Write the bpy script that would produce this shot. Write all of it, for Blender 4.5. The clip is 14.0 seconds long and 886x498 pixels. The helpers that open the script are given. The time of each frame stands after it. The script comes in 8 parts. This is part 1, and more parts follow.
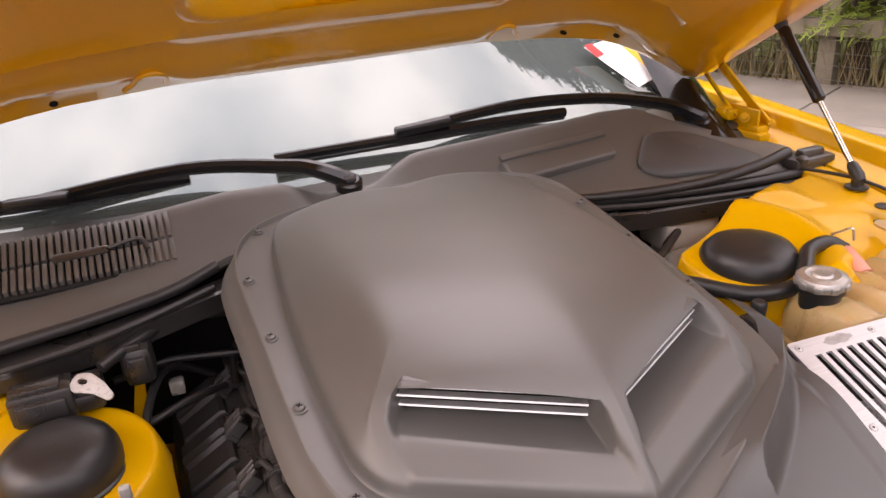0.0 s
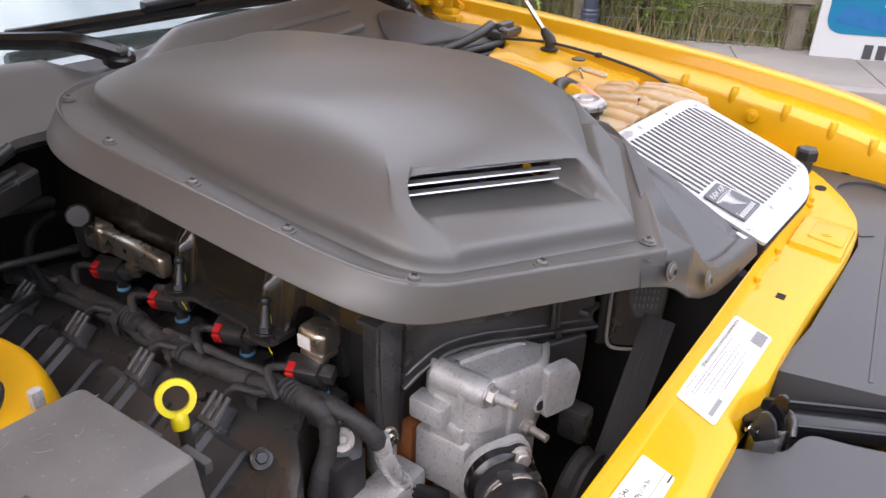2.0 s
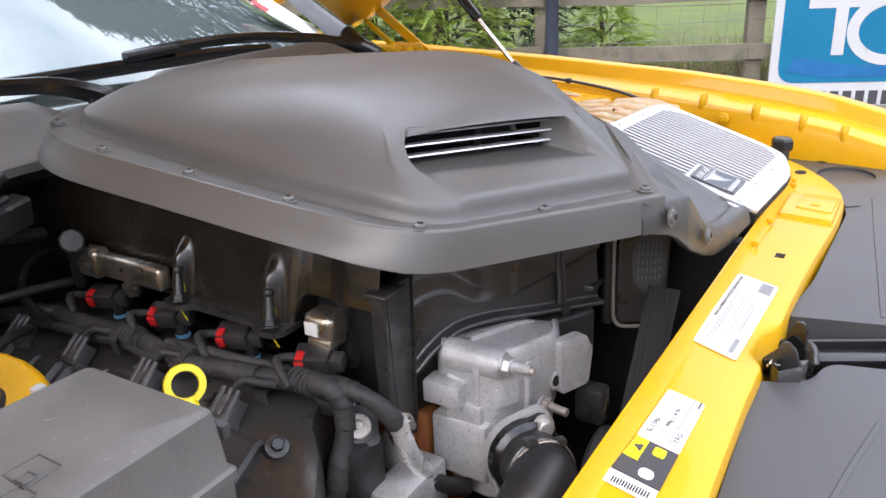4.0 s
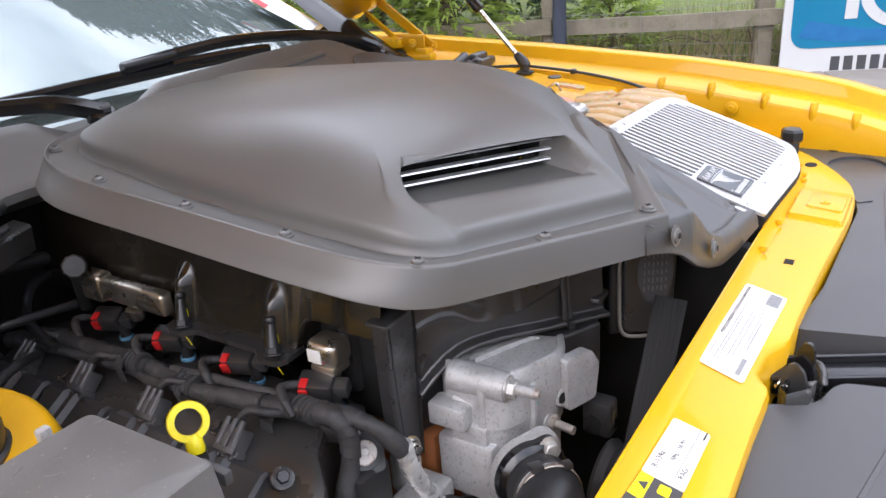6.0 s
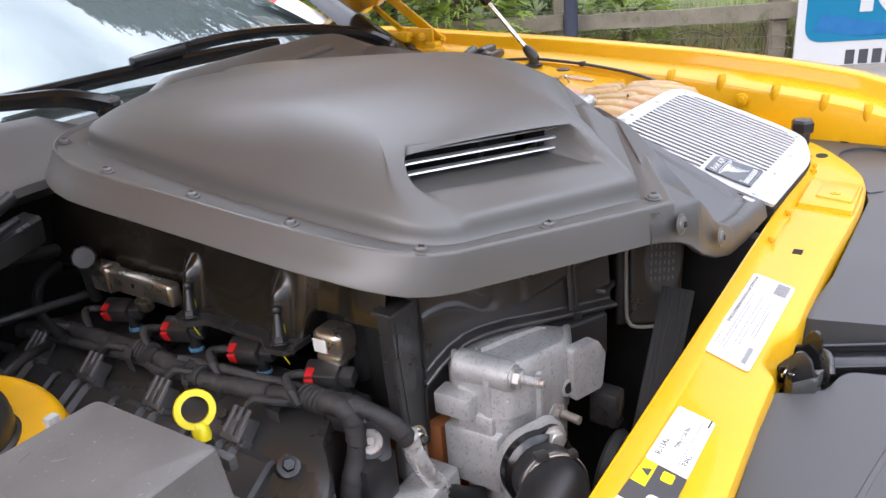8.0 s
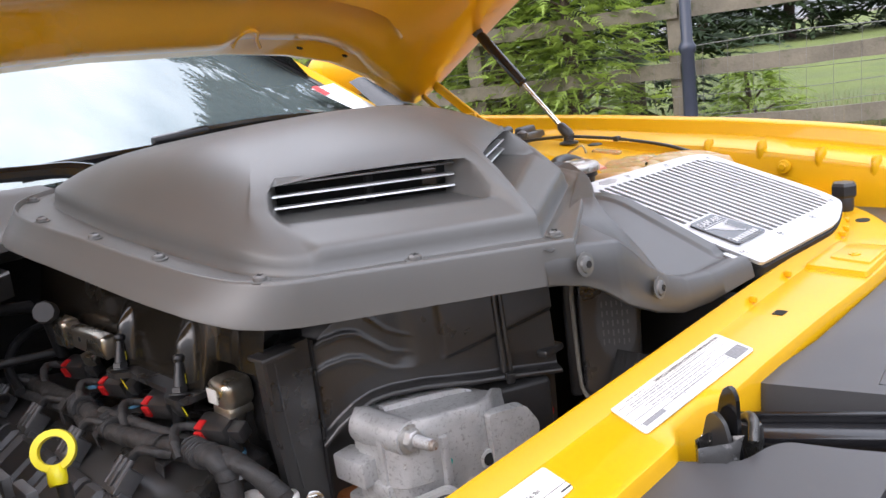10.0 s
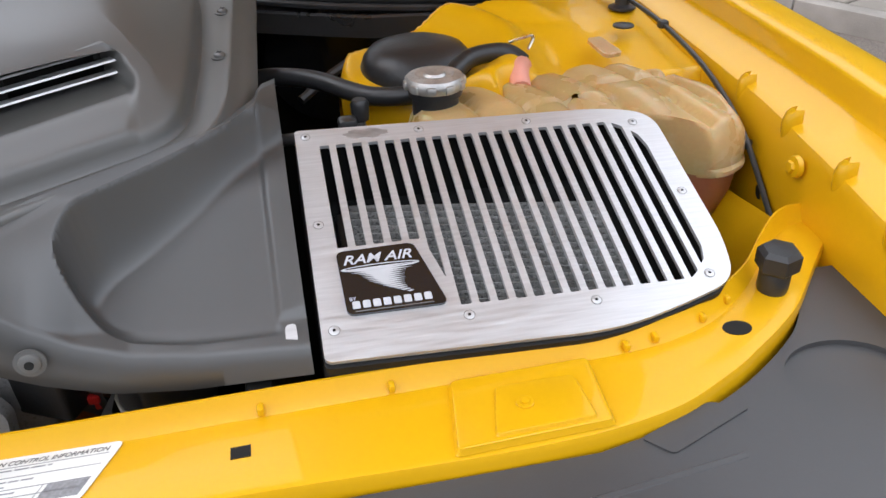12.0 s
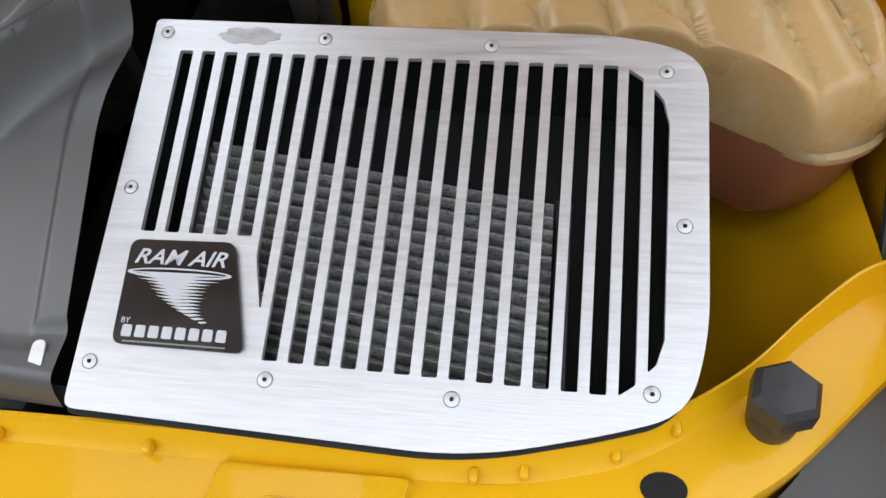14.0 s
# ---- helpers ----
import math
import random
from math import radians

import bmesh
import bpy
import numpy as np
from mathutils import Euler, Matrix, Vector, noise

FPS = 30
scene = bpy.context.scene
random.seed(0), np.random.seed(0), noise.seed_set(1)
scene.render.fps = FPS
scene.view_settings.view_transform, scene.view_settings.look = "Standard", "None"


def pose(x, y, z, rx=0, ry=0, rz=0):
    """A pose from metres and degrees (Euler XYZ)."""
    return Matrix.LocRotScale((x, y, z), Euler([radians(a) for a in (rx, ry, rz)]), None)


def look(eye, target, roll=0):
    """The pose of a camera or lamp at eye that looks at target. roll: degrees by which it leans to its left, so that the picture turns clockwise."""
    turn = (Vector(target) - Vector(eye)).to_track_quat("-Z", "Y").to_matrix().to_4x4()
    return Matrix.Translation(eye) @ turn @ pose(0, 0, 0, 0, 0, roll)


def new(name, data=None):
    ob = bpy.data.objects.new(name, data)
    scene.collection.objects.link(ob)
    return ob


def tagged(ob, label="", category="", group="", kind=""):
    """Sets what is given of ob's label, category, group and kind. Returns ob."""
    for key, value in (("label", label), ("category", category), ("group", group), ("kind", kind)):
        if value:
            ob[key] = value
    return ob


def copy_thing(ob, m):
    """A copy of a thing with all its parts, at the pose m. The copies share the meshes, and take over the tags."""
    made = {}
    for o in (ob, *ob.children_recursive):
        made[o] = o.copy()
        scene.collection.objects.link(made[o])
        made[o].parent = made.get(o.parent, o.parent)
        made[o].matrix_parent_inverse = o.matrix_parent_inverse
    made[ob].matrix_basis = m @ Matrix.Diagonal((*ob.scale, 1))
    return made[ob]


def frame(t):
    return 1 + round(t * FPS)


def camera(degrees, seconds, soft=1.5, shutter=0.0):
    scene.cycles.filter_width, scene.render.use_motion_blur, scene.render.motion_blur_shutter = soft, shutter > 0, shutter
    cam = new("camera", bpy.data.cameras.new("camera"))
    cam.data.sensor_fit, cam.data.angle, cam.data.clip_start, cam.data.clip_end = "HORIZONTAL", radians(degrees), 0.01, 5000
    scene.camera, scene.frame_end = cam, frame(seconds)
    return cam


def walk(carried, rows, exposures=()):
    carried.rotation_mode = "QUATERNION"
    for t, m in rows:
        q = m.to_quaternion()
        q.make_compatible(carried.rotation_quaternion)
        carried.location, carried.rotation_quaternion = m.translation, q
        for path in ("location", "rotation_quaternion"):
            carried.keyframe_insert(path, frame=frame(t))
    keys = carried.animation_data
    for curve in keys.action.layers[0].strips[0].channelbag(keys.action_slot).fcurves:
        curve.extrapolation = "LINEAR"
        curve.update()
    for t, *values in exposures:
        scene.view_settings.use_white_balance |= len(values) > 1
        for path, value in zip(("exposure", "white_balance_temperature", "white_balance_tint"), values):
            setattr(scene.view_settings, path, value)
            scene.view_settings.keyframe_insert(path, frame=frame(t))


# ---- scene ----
cam = camera(60.0, 14.0)
PATH = [
    (0, (-0.277, -0.235, 1.4), (0.35, 1.478, 0.579), -4.3),
    (0.5, (-0.372, -0.297, 1.386), (0.503, 1.301, 0.561), -3.5),
    (1, (-0.493, -0.407, 1.382), (0.68, 1.048, 0.67), -2.9),
    (1.5, (-0.587, -0.227, 1.336), (0.799, 0.982, 0.549), -1.0),
    (2, (-0.616, -0.088, 1.293), (0.845, 0.906, 0.356), 2.3),
    (2.2, (-0.614, -0.079, 1.252), (0.891, 0.895, 0.364), 1.3),
    (4.3, (-0.669, -0.102, 1.187), (0.903, 0.909, 0.475), -2.6),
    (4.5, (-0.663, -0.103, 1.19), (0.91, 0.908, 0.479), -2.7),
    (5, (-0.655, -0.101, 1.192), (0.903, 0.919, 0.461), -3.5),
    (5.5, (-0.645, -0.09, 1.213), (0.901, 0.929, 0.457), -3.9),
    (6, (-0.636, -0.097, 1.229), (0.89, 0.932, 0.447), -4.5),
    (6.5, (-0.635, -0.104, 1.23), (0.876, 0.932, 0.43), -4.8),
    (7, (-0.637, -0.103, 1.232), (0.863, 0.945, 0.426), -5.0),
    (7.2, (-0.637, -0.103, 1.23), (0.864, 0.947, 0.427), -5.0),
    (9.3, (-0.609, -0.129, 1.164), (0.909, 1.007, 0.528), -6.0),
    (9.5, (-0.566, -0.163, 1.136), (0.928, 1.034, 0.556), -6.7),
    (10, (-0.478, -0.256, 1.121), (0.885, 1.132, 0.657), -7.8),
    (10.5, (-0.409, -0.309, 1.128), (0.753, 1.246, 0.643), -6.4),
    (11, (-0.252, -0.311, 1.165), (0.655, 1.352, 0.524), -5.1),
    (11.5, (0.031, -0.385, 1.209), (0.658, 1.323, 0.379), -4.0),
    (12, (0.282, -0.356, 1.221), (0.625, 1.304, 0.159), -2.1),
    (12.5, (0.424, -0.19, 1.211), (0.487, 1.221, -0.204), -3.9),
    (13, (0.516, -0.1, 1.235), (0.43, 1.167, -0.31), -4.2),
    (13.5, (0.532, -0.092, 1.232), (0.325, 1.057, -0.391), -8.4),
    (14, (0.538, -0.091, 1.232), (0.236, 1.086, -0.356), -9.1),
]
EXPOSURE = [(0, -0.06, 7700, 33), (0.5, 0.07, 7250, 34), (1, -0.10, 7200, 34), (1.5, -0.08, 7000, 30), (2, 0.06, 6450, 23), (4.5, 0.19, 6250, 20), (7, 0.19, 6250, 20), (9.5, 0.19, 6250, 20), (10.5, 0.0, 6650, 21), (11, -0.08, 6850, 25), (11.5, -0.13, 6600, 31), (12, -0.30, 6400, 16), (12.5, -0.42, 6350, 13), (14, -0.55, 6350, 13)]
walk(cam, [(t, look(eye, target, roll)) for t, eye, target, roll in PATH], EXPOSURE)

# ---- world and sun ----
world = bpy.data.worlds.new("sky")
scene.world = world
world.use_nodes = True
wn, wl = world.node_tree.nodes, world.node_tree.links
wbg = wn["Background"]
sky = wn.new("ShaderNodeTexSky")
sky.sky_type, sky.sun_disc = "NISHITA", False
sky.sun_elevation, sky.sun_rotation = radians(36), radians(268)
sky.dust_density = 4.0
wtc, wmap, wnz, wramp, wmix = (wn.new("ShaderNodeTexCoord"), wn.new("ShaderNodeMapping"), wn.new("ShaderNodeTexNoise"),
                               wn.new("ShaderNodeValToRGB"), wn.new("ShaderNodeMix"))
wmap.inputs["Scale"].default_value = (1.6, 1.6, 3.2)
wnz.inputs["Scale"].default_value, wnz.inputs["Detail"].default_value = 1.7, 5
wramp.color_ramp.elements[0].position, wramp.color_ramp.elements[0].color = 0.34, (6.6, 7.8, 8.9, 1)
wramp.color_ramp.elements[1].position, wramp.color_ramp.elements[1].color = 0.62, (14.6, 15.4, 16.0, 1)
wmix.data_type = "RGBA"
wmix.inputs["Factor"].default_value = 0.88
wl.new(wtc.outputs["Generated"], wmap.inputs["Vector"])
wl.new(wmap.outputs["Vector"], wnz.inputs["Vector"])
wl.new(wnz.outputs["Fac"], wramp.inputs["Fac"])
wl.new(sky.outputs["Color"], wmix.inputs["A"])
wl.new(wramp.outputs["Color"], wmix.inputs["B"])
# an overcast sky is brighter overhead than at the horizon
wsep, wzen, wmul = wn.new("ShaderNodeSeparateXYZ"), wn.new("ShaderNodeMapRange"), wn.new("ShaderNodeMix")
wmul.data_type, wmul.blend_type = "RGBA", "MULTIPLY"
wmul.inputs["Factor"].default_value = 1.0
wzen.inputs["From Min"].default_value, wzen.inputs["From Max"].default_value = 0.06, 0.9
wzen.inputs["To Min"].default_value, wzen.inputs["To Max"].default_value = 0.46, 2.62
wl.new(wtc.outputs["Generated"], wsep.inputs["Vector"])
wl.new(wsep.outputs["Z"], wzen.inputs["Value"])
wl.new(wmix.outputs["Result"], wmul.inputs["A"])
wl.new(wzen.outputs["Result"], wmul.inputs["B"])
wl.new(wmul.outputs["Result"], wbg.inputs["Color"])
wbg.inputs["Strength"].default_value = 0.125
sun_data = bpy.data.lights.new("sun", "SUN")
sun_data.energy, sun_data.angle, sun_data.color = 1.35, radians(40), (1.0, 0.96, 0.9)
sun = new("sun", sun_data)
sun.matrix_basis = look((-5.0, 0.5, 4.6), (0.2, 0.3, 0.9))


# ---- materials ----
def mat(name, base, rough=0.5, metal=0.0, var=0.15, scale=12.0, bump=0.0, bump_scale=300.0, coat=0.0, spots=None, rvar=0.08, stretch=None, spec=0.5):
    """A principled surface with colour and gloss varied at two scales, and a fine relief."""
    m = bpy.data.materials.new(name)
    m.use_nodes = True
    n, l = m.node_tree.nodes, m.node_tree.links
    p = n["Principled BSDF"]
    p.inputs["Metallic"].default_value = metal
    p.inputs["Coat Weight"].default_value = coat
    p.inputs["Coat Roughness"].default_value = 0.04
    p.inputs["Specular IOR Level"].default_value = spec
    tc = n.new("ShaderNodeTexCoord")
    vec = tc.outputs["Object"]
    if stretch:
        mp = n.new("ShaderNodeMapping")
        mp.inputs["Scale"].default_value = stretch
        l.new(vec, mp.inputs["Vector"])
        vec = mp.outputs["Vector"]
    big, small = n.new("ShaderNodeTexNoise"), n.new("ShaderNodeTexNoise")
    big.inputs["Scale"].default_value, big.inputs["Detail"].default_value = scale, 4
    small.inputs["Scale"].default_value, small.inputs["Detail"].default_value = bump_scale, 3
    l.new(vec, big.inputs["Vector"])
    l.new(vec, small.inputs["Vector"])
    add = n.new("ShaderNodeMath")
    add.operation = "MULTIPLY_ADD"
    add.inputs[1].default_value, add.inputs[2].default_value = 0.3, 0.0
    l.new(small.outputs["Fac"], add.inputs[0])
    sm = n.new("ShaderNodeMath")
    sm.operation = "ADD"
    l.new(add.outputs[0], sm.inputs[0])
    l.new(big.outputs["Fac"], sm.inputs[1])
    mr = n.new("ShaderNodeMapRange")
    mr.inputs["From Min"].default_value, mr.inputs["From Max"].default_value = 0.35, 0.95
    mr.inputs["To Min"].default_value, mr.inputs["To Max"].default_value = 1 - var, 1 + var
    l.new(sm.outputs[0], mr.inputs["Value"])
    mul = n.new("ShaderNodeMix")
    mul.data_type, mul.blend_type = "RGBA", "MULTIPLY"
    mul.inputs["Factor"].default_value = 1.0
    mul.inputs["A"].default_value = (*base, 1)
    l.new(mr.outputs["Result"], mul.inputs["B"])
    col = mul.outputs["Result"]
    if spots:
        sc, amount, colour = spots
        vo, th, mx = n.new("ShaderNodeTexNoise"), n.new("ShaderNodeMapRange"), n.new("ShaderNodeMix")
        vo.inputs["Scale"].default_value, vo.inputs["Detail"].default_value, vo.inputs["Roughness"].default_value = sc, 6, 0.65
        th.inputs["From Min"].default_value, th.inputs["From Max"].default_value = 1 - amount, 1 - amount + 0.12
        mx.data_type = "RGBA"
        l.new(vec, vo.inputs["Vector"])
        l.new(vo.outputs["Fac"], th.inputs["Value"])
        l.new(th.outputs["Result"], mx.inputs["Factor"])
        l.new(col, mx.inputs["A"])
        mx.inputs["B"].default_value = (*colour, 1)
        col = mx.outputs["Result"]
    l.new(col, p.inputs["Base Color"])
    rr = n.new("ShaderNodeMapRange")
    rr.inputs["From Min"].default_value, rr.inputs["From Max"].default_value = 0.3, 0.7
    rr.inputs["To Min"].default_value, rr.inputs["To Max"].default_value = max(0.02, rough - rvar), min(1, rough + rvar)
    l.new(big.outputs["Fac"], rr.inputs["Value"])
    l.new(rr.outputs["Result"], p.inputs["Roughness"])
    if bump:
        b = n.new("ShaderNodeBump")
        b.inputs["Strength"].default_value, b.inputs["Distance"].default_value = 1.0, bump
        l.new(small.outputs["Fac"], b.inputs["Height"])
        l.new(b.outputs["Normal"], p.inputs["Normal"])
    return m


M_yellow = mat("yellow_paint", (0.70, 0.375, 0.003), 0.34, 0, 0.05, 5, coat=0.30, rvar=0.05, spec=0.2, spots=(60, 0.22, (0.6, 0.3, 0.01)))
M_hood = mat("hood_paint", (0.84, 0.40, 0.002), 0.3, 0, 0.06, 4, coat=0.85, rvar=0.05, spec=0.35, spots=(50, 0.2, (0.55, 0.25, 0.005)))
M_grey = mat("grey_plastic", (0.090, 0.0885, 0.083), 0.44, 0, 0.10, 7, bump=0.00005, bump_scale=1500, rvar=0.05, spec=1.0)
M_duct = mat("duct_plastic", (0.054, 0.0535, 0.052), 0.42, 0, 0.12, 8, bump=0.00005, bump_scale=1400, rvar=0.05, spec=0.9)
M_cover = mat("dark_cover_plastic", (0.058, 0.058, 0.060), 0.42, 0, 0.16, 6, bump=0.00006, bump_scale=1200, rvar=0.08, spots=(7, 0.36, (0.074, 0.072, 0.07)))
M_dark = mat("dark_plastic", (0.031, 0.030, 0.030), 0.31, 0, 0.3, 15, bump=0.0001, bump_scale=600, spots=(25, 0.36, (0.055, 0.053, 0.051)), spec=0.9)
M_manifold = mat("manifold_plastic", (0.019, 0.016, 0.012), 0.22, 0, 0.35, 10, coat=0.3, bump=0.00006, bump_scale=500, spots=(11, 0.34, (0.046, 0.036, 0.020)))
M_mid = mat("mid_grey_plastic", (0.065, 0.065, 0.066), 0.5, 0, 0.2, 9, bump=0.00006, bump_scale=900)
# near-black: shade put into the colour of holes, gaps, hollows and air box
M_black = mat("shade_black", (0.004, 0.004, 0.004), 0.8, 0, 0.3, 20)
M_rubber = mat("black_rubber", (0.024, 0.024, 0.025), 0.38, 0, 0.25, 20, bump=0.0002, bump_scale=250)
M_gloss = mat("gloss_black", (0.008, 0.008, 0.009), 0.18, 0, 0.2, 20)
M_alu = mat("brushed_aluminium", (0.60, 0.60, 0.605), 0.42, 0.62, 0.13, 420, bump=0.00008, bump_scale=900, stretch=(0.05, 1, 1), rvar=0.12, spots=(90, 0.30, (0.55, 0.55, 0.56)))
M_cast = mat("cast_aluminium", (0.50, 0.50, 0.495), 0.50, 0.40, 0.20, 45, bump=0.0004, bump_scale=900, spots=(260, 0.46, (0.33, 0.325, 0.315)))
M_steel = mat("bright_steel", (0.62, 0.60, 0.56), 0.25, 1.0, 0.15, 30)
M_slat = mat("satin_steel_slat", (0.66, 0.66, 0.66), 0.36, 0.75, 0.1, 60)
M_worn = mat("worn_plated_steel", (0.56, 0.55, 0.53), 0.42, 0.75, 0.3, 60, bump=0.0003, bump_scale=400, spots=(90, 0.42, (0.36, 0.34, 0.31)))
M_rust = mat("rusty_steel", (0.40, 0.36, 0.32), 0.5, 0.6, 0.35, 60, bump=0.0004, bump_scale=500, spots=(120, 0.42, (0.20, 0.09, 0.045)))
M_foil = mat("foil_wrap", (0.85, 0.85, 0.84), 0.3, 0.6, 0.2, 60, bump=0.003, bump_scale=130)
M_white = mat("white_label", (0.74, 0.74, 0.71), 0.4, 0, 0.06, 20)
M_ink = mat("label_ink", (0.05, 0.05, 0.055), 0.6, 0, 0.1, 20)
M_red = mat("red_clip", (0.6, 0.02, 0.02), 0.4, 0, 0.1, 20)
M_blue = mat("blue_ring", (0.12, 0.32, 0.5), 0.4, 0, 0.1, 20)
M_ringyellow = mat("yellow_plastic", (0.88, 0.74, 0.01), 0.35, 0, 0.06, 20)
M_block = mat("orange_engine_block", (0.30, 0.10, 0.03), 0.6, 0, 0.3, 20, bump=0.0006, bump_scale=200)
M_tank = mat("translucent_tank", (0.47, 0.315, 0.135), 0.30, 0, 0.18, 14, spots=(9, 0.40, (0.52, 0.40, 0.24)))
M_coolant = mat("coolant_filled_plastic", (0.27, 0.10, 0.05), 0.35, 0, 0.15, 10)
for m_, tr in ((M_tank, 0.25), (M_coolant, 0.15)):
    m_.node_tree.nodes["Principled BSDF"].inputs["Subsurface Weight"].default_value = 0.4
    m_.node_tree.nodes["Principled BSDF"].inputs["Subsurface Scale"].default_value = 0.02
M_bronze = mat("bronze_steel", (0.60, 0.55, 0.46), 0.30, 0.95, 0.25, 25)
M_filter = mat("filter_mesh", (0.31, 0.31, 0.30), 0.5, 0.3, 0.3, 60, bump=0.0012, bump_scale=700, spots=(420, 0.48, (0.11, 0.11, 0.11)))
M_tape = mat("cloth_tape", (0.040, 0.039, 0.039), 0.62, 0, 0.4, 40, bump=0.0006, bump_scale=700, spots=(60, 0.40, (0.065, 0.063, 0.06)))
M_wood = mat("weathered_wood", (0.175, 0.155, 0.115), 0.85, 0, 0.35, 5, bump=0.003, bump_scale=60, stretch=(0.25, 1, 1), spots=(9, 0.45, (0.10, 0.105, 0.055)))
M_lamp = mat("painted_lamp_post", (0.035, 0.043, 0.065), 0.4, 0, 0.15, 12)
M_slab = mat("concrete_paving", (0.215, 0.192, 0.168), 0.9, 0, 0.16, 4, bump=0.002, bump_scale=220, spots=(5, 0.40, (0.20, 0.175, 0.15)))
M_kerb = mat("concrete_kerb", (0.26, 0.235, 0.21), 0.9, 0, 0.2, 6, bump=0.002, bump_scale=150)
M_gravel = mat("gravel_bed", (0.15, 0.125, 0.105), 0.95, 0, 0.5, 90, bump=0.01, bump_scale=90)
M_grass = mat("meadow_grass", (0.105, 0.135, 0.028), 0.9, 0, 0.35, 0.9, bump=0.03, bump_scale=25, spots=(2.0, 0.45, (0.135, 0.145, 0.04)))
M_blade = mat("grass_blade", (0.13, 0.165, 0.04), 0.8, 0, 0.4, 3)
M_dryblade = mat("dry_stalk", (0.24, 0.19, 0.10), 0.85, 0, 0.4, 3)
M_leaf = mat("cypress_leaf", (0.28, 0.37, 0.085), 0.6, 0, 0.45, 3)
ln_, ll_ = M_leaf.node_tree.nodes, M_leaf.node_tree.links
thin, both = ln_.new("ShaderNodeBsdfTranslucent"), ln_.new("ShaderNodeMixShader")
thin.inputs["Color"].default_value = (0.34, 0.46, 0.07, 1)
both.inputs["Fac"].default_value = 0.45
ll_.new(ln_["Principled BSDF"].outputs["BSDF"], both.inputs[1])
ll_.new(thin.outputs["BSDF"], both.inputs[2])
ll_.new(both.outputs["Shader"], ln_["Material Output"].inputs["Surface"])
M_leafdark = mat("dark_leaf", (0.03, 0.055, 0.018), 0.7, 0, 0.4, 2)
M_bark = mat("bark", (0.09, 0.065, 0.05), 0.9, 0, 0.4, 12, bump=0.01, bump_scale=40)
M_wire = mat("galvanised_wire", (0.22, 0.215, 0.20), 0.5, 0.8, 0.2, 30)
M_signblue = mat("sign_blue", (0.0, 0.15, 0.28), 0.35, 0, 0.06, 3)
M_signwhite = mat("sign_white", (0.50, 0.51, 0.51), 0.4, 0, 0.04, 3)
M_paper = mat("white_paper", (0.85, 0.85, 0.85), 0.5, 0, 0.03, 6)
M_badge = mat("badge_black", (0.012, 0.012, 0.014), 0.2, 0, 0.1, 30, coat=0.6)
M_inner = mat("dark_interior", (0.02, 0.02, 0.022), 0.8, 0, 0.2, 5)

M_glass = bpy.data.materials.new("tinted_glass")
M_glass.use_nodes = True
gp = M_glass.node_tree.nodes["Principled BSDF"]
gp.inputs["Base Color"].default_value = (0.13, 0.16, 0.155, 1)
gp.inputs["Roughness"].default_value, gp.inputs["IOR"].default_value = 0.0, 2.35
gp.inputs["Specular Tint"].default_value = (0.90, 1.0, 0.98, 1)
gp.inputs["Transmission Weight"].default_value = 0.35


# ---- building helpers ----
WORLD = {}


def thing(name, label, category, at=(0, 0, 0), group="", kind=""):
    ob = new(name)
    ob.empty_display_size = 0.05
    ob.matrix_basis = Matrix.Translation(at)
    WORLD[ob] = ob.matrix_basis.copy()
    return tagged(ob, label, category, group, kind)


def part(name, bm, material, parent, label="", smooth=40):
    """One mesh under a thing or under a part; its bmesh is in world metres."""
    me = bpy.data.meshes.new(name)
    bmesh.ops.recalc_face_normals(bm, faces=bm.faces)
    bm.to_mesh(me)
    bm.free()
    for m_ in material if isinstance(material, (list, tuple)) else [material]:
        me.materials.append(m_)
    ob = new(name, me)
    if parent:
        me.transform(WORLD[parent].inverted())
        ob.parent = parent
        WORLD[ob] = WORLD[parent]
    else:
        WORLD[ob] = Matrix.Identity(4)
    if smooth:
        me.polygons.foreach_set("use_smooth", [True] * len(me.polygons))
        me.set_sharp_from_angle(angle=radians(smooth))
    if label:
        ob["label"] = label
    return ob


def box(lo, hi, bevel=0.004, m=None, seg=2):
    bm = bmesh.new()
    bmesh.ops.create_cube(bm, size=1)
    c = [(a + b) / 2 for a, b in zip(lo, hi)]
    d = [b - a for a, b in zip(lo, hi)]
    for v in bm.verts:
        v.co = Vector((c[0] + v.co.x * d[0], c[1] + v.co.y * d[1], c[2] + v.co.z * d[2]))
    if bevel:
        bmesh.ops.bevel(bm, geom=bm.edges[:], offset=bevel, segments=seg, profile=0.5, affect="EDGES")
    if m:
        bm.transform(m)
    return bm


def join(*bms):
    out = bmesh.new()
    for b in bms:
        me = bpy.data.meshes.new("tmp")
        b.to_mesh(me)
        b.free()
        out.from_mesh(me)
        bpy.data.meshes.remove(me)
    return out


def lathe(profile, m=None, n=24, cap=True):
    """A solid of revolution about z from (radius, height) pairs."""
    bm = bmesh.new()
    rings = []
    for r, z in profile:
        rings.append([bm.verts.new((r * math.cos(2 * math.pi * i / n), r * math.sin(2 * math.pi * i / n), z)) for i in range(n)])
    for a, b in zip(rings, rings[1:]):
        for i in range(n):
            bm.faces.new((a[i], a[(i + 1) % n], b[(i + 1) % n], b[i]))
    if cap:
        bm.faces.new(rings[0][::-1])
        bm.faces.new(rings[-1])
    if m:
        bm.transform(m)
    return bm


def frame_to(a, b):
    """A pose at a whose z axis points to b."""
    d = Vector(b) - Vector(a)
    return Matrix.Translation(a) @ d.to_track_quat("Z", "Y").to_matrix().to_4x4()


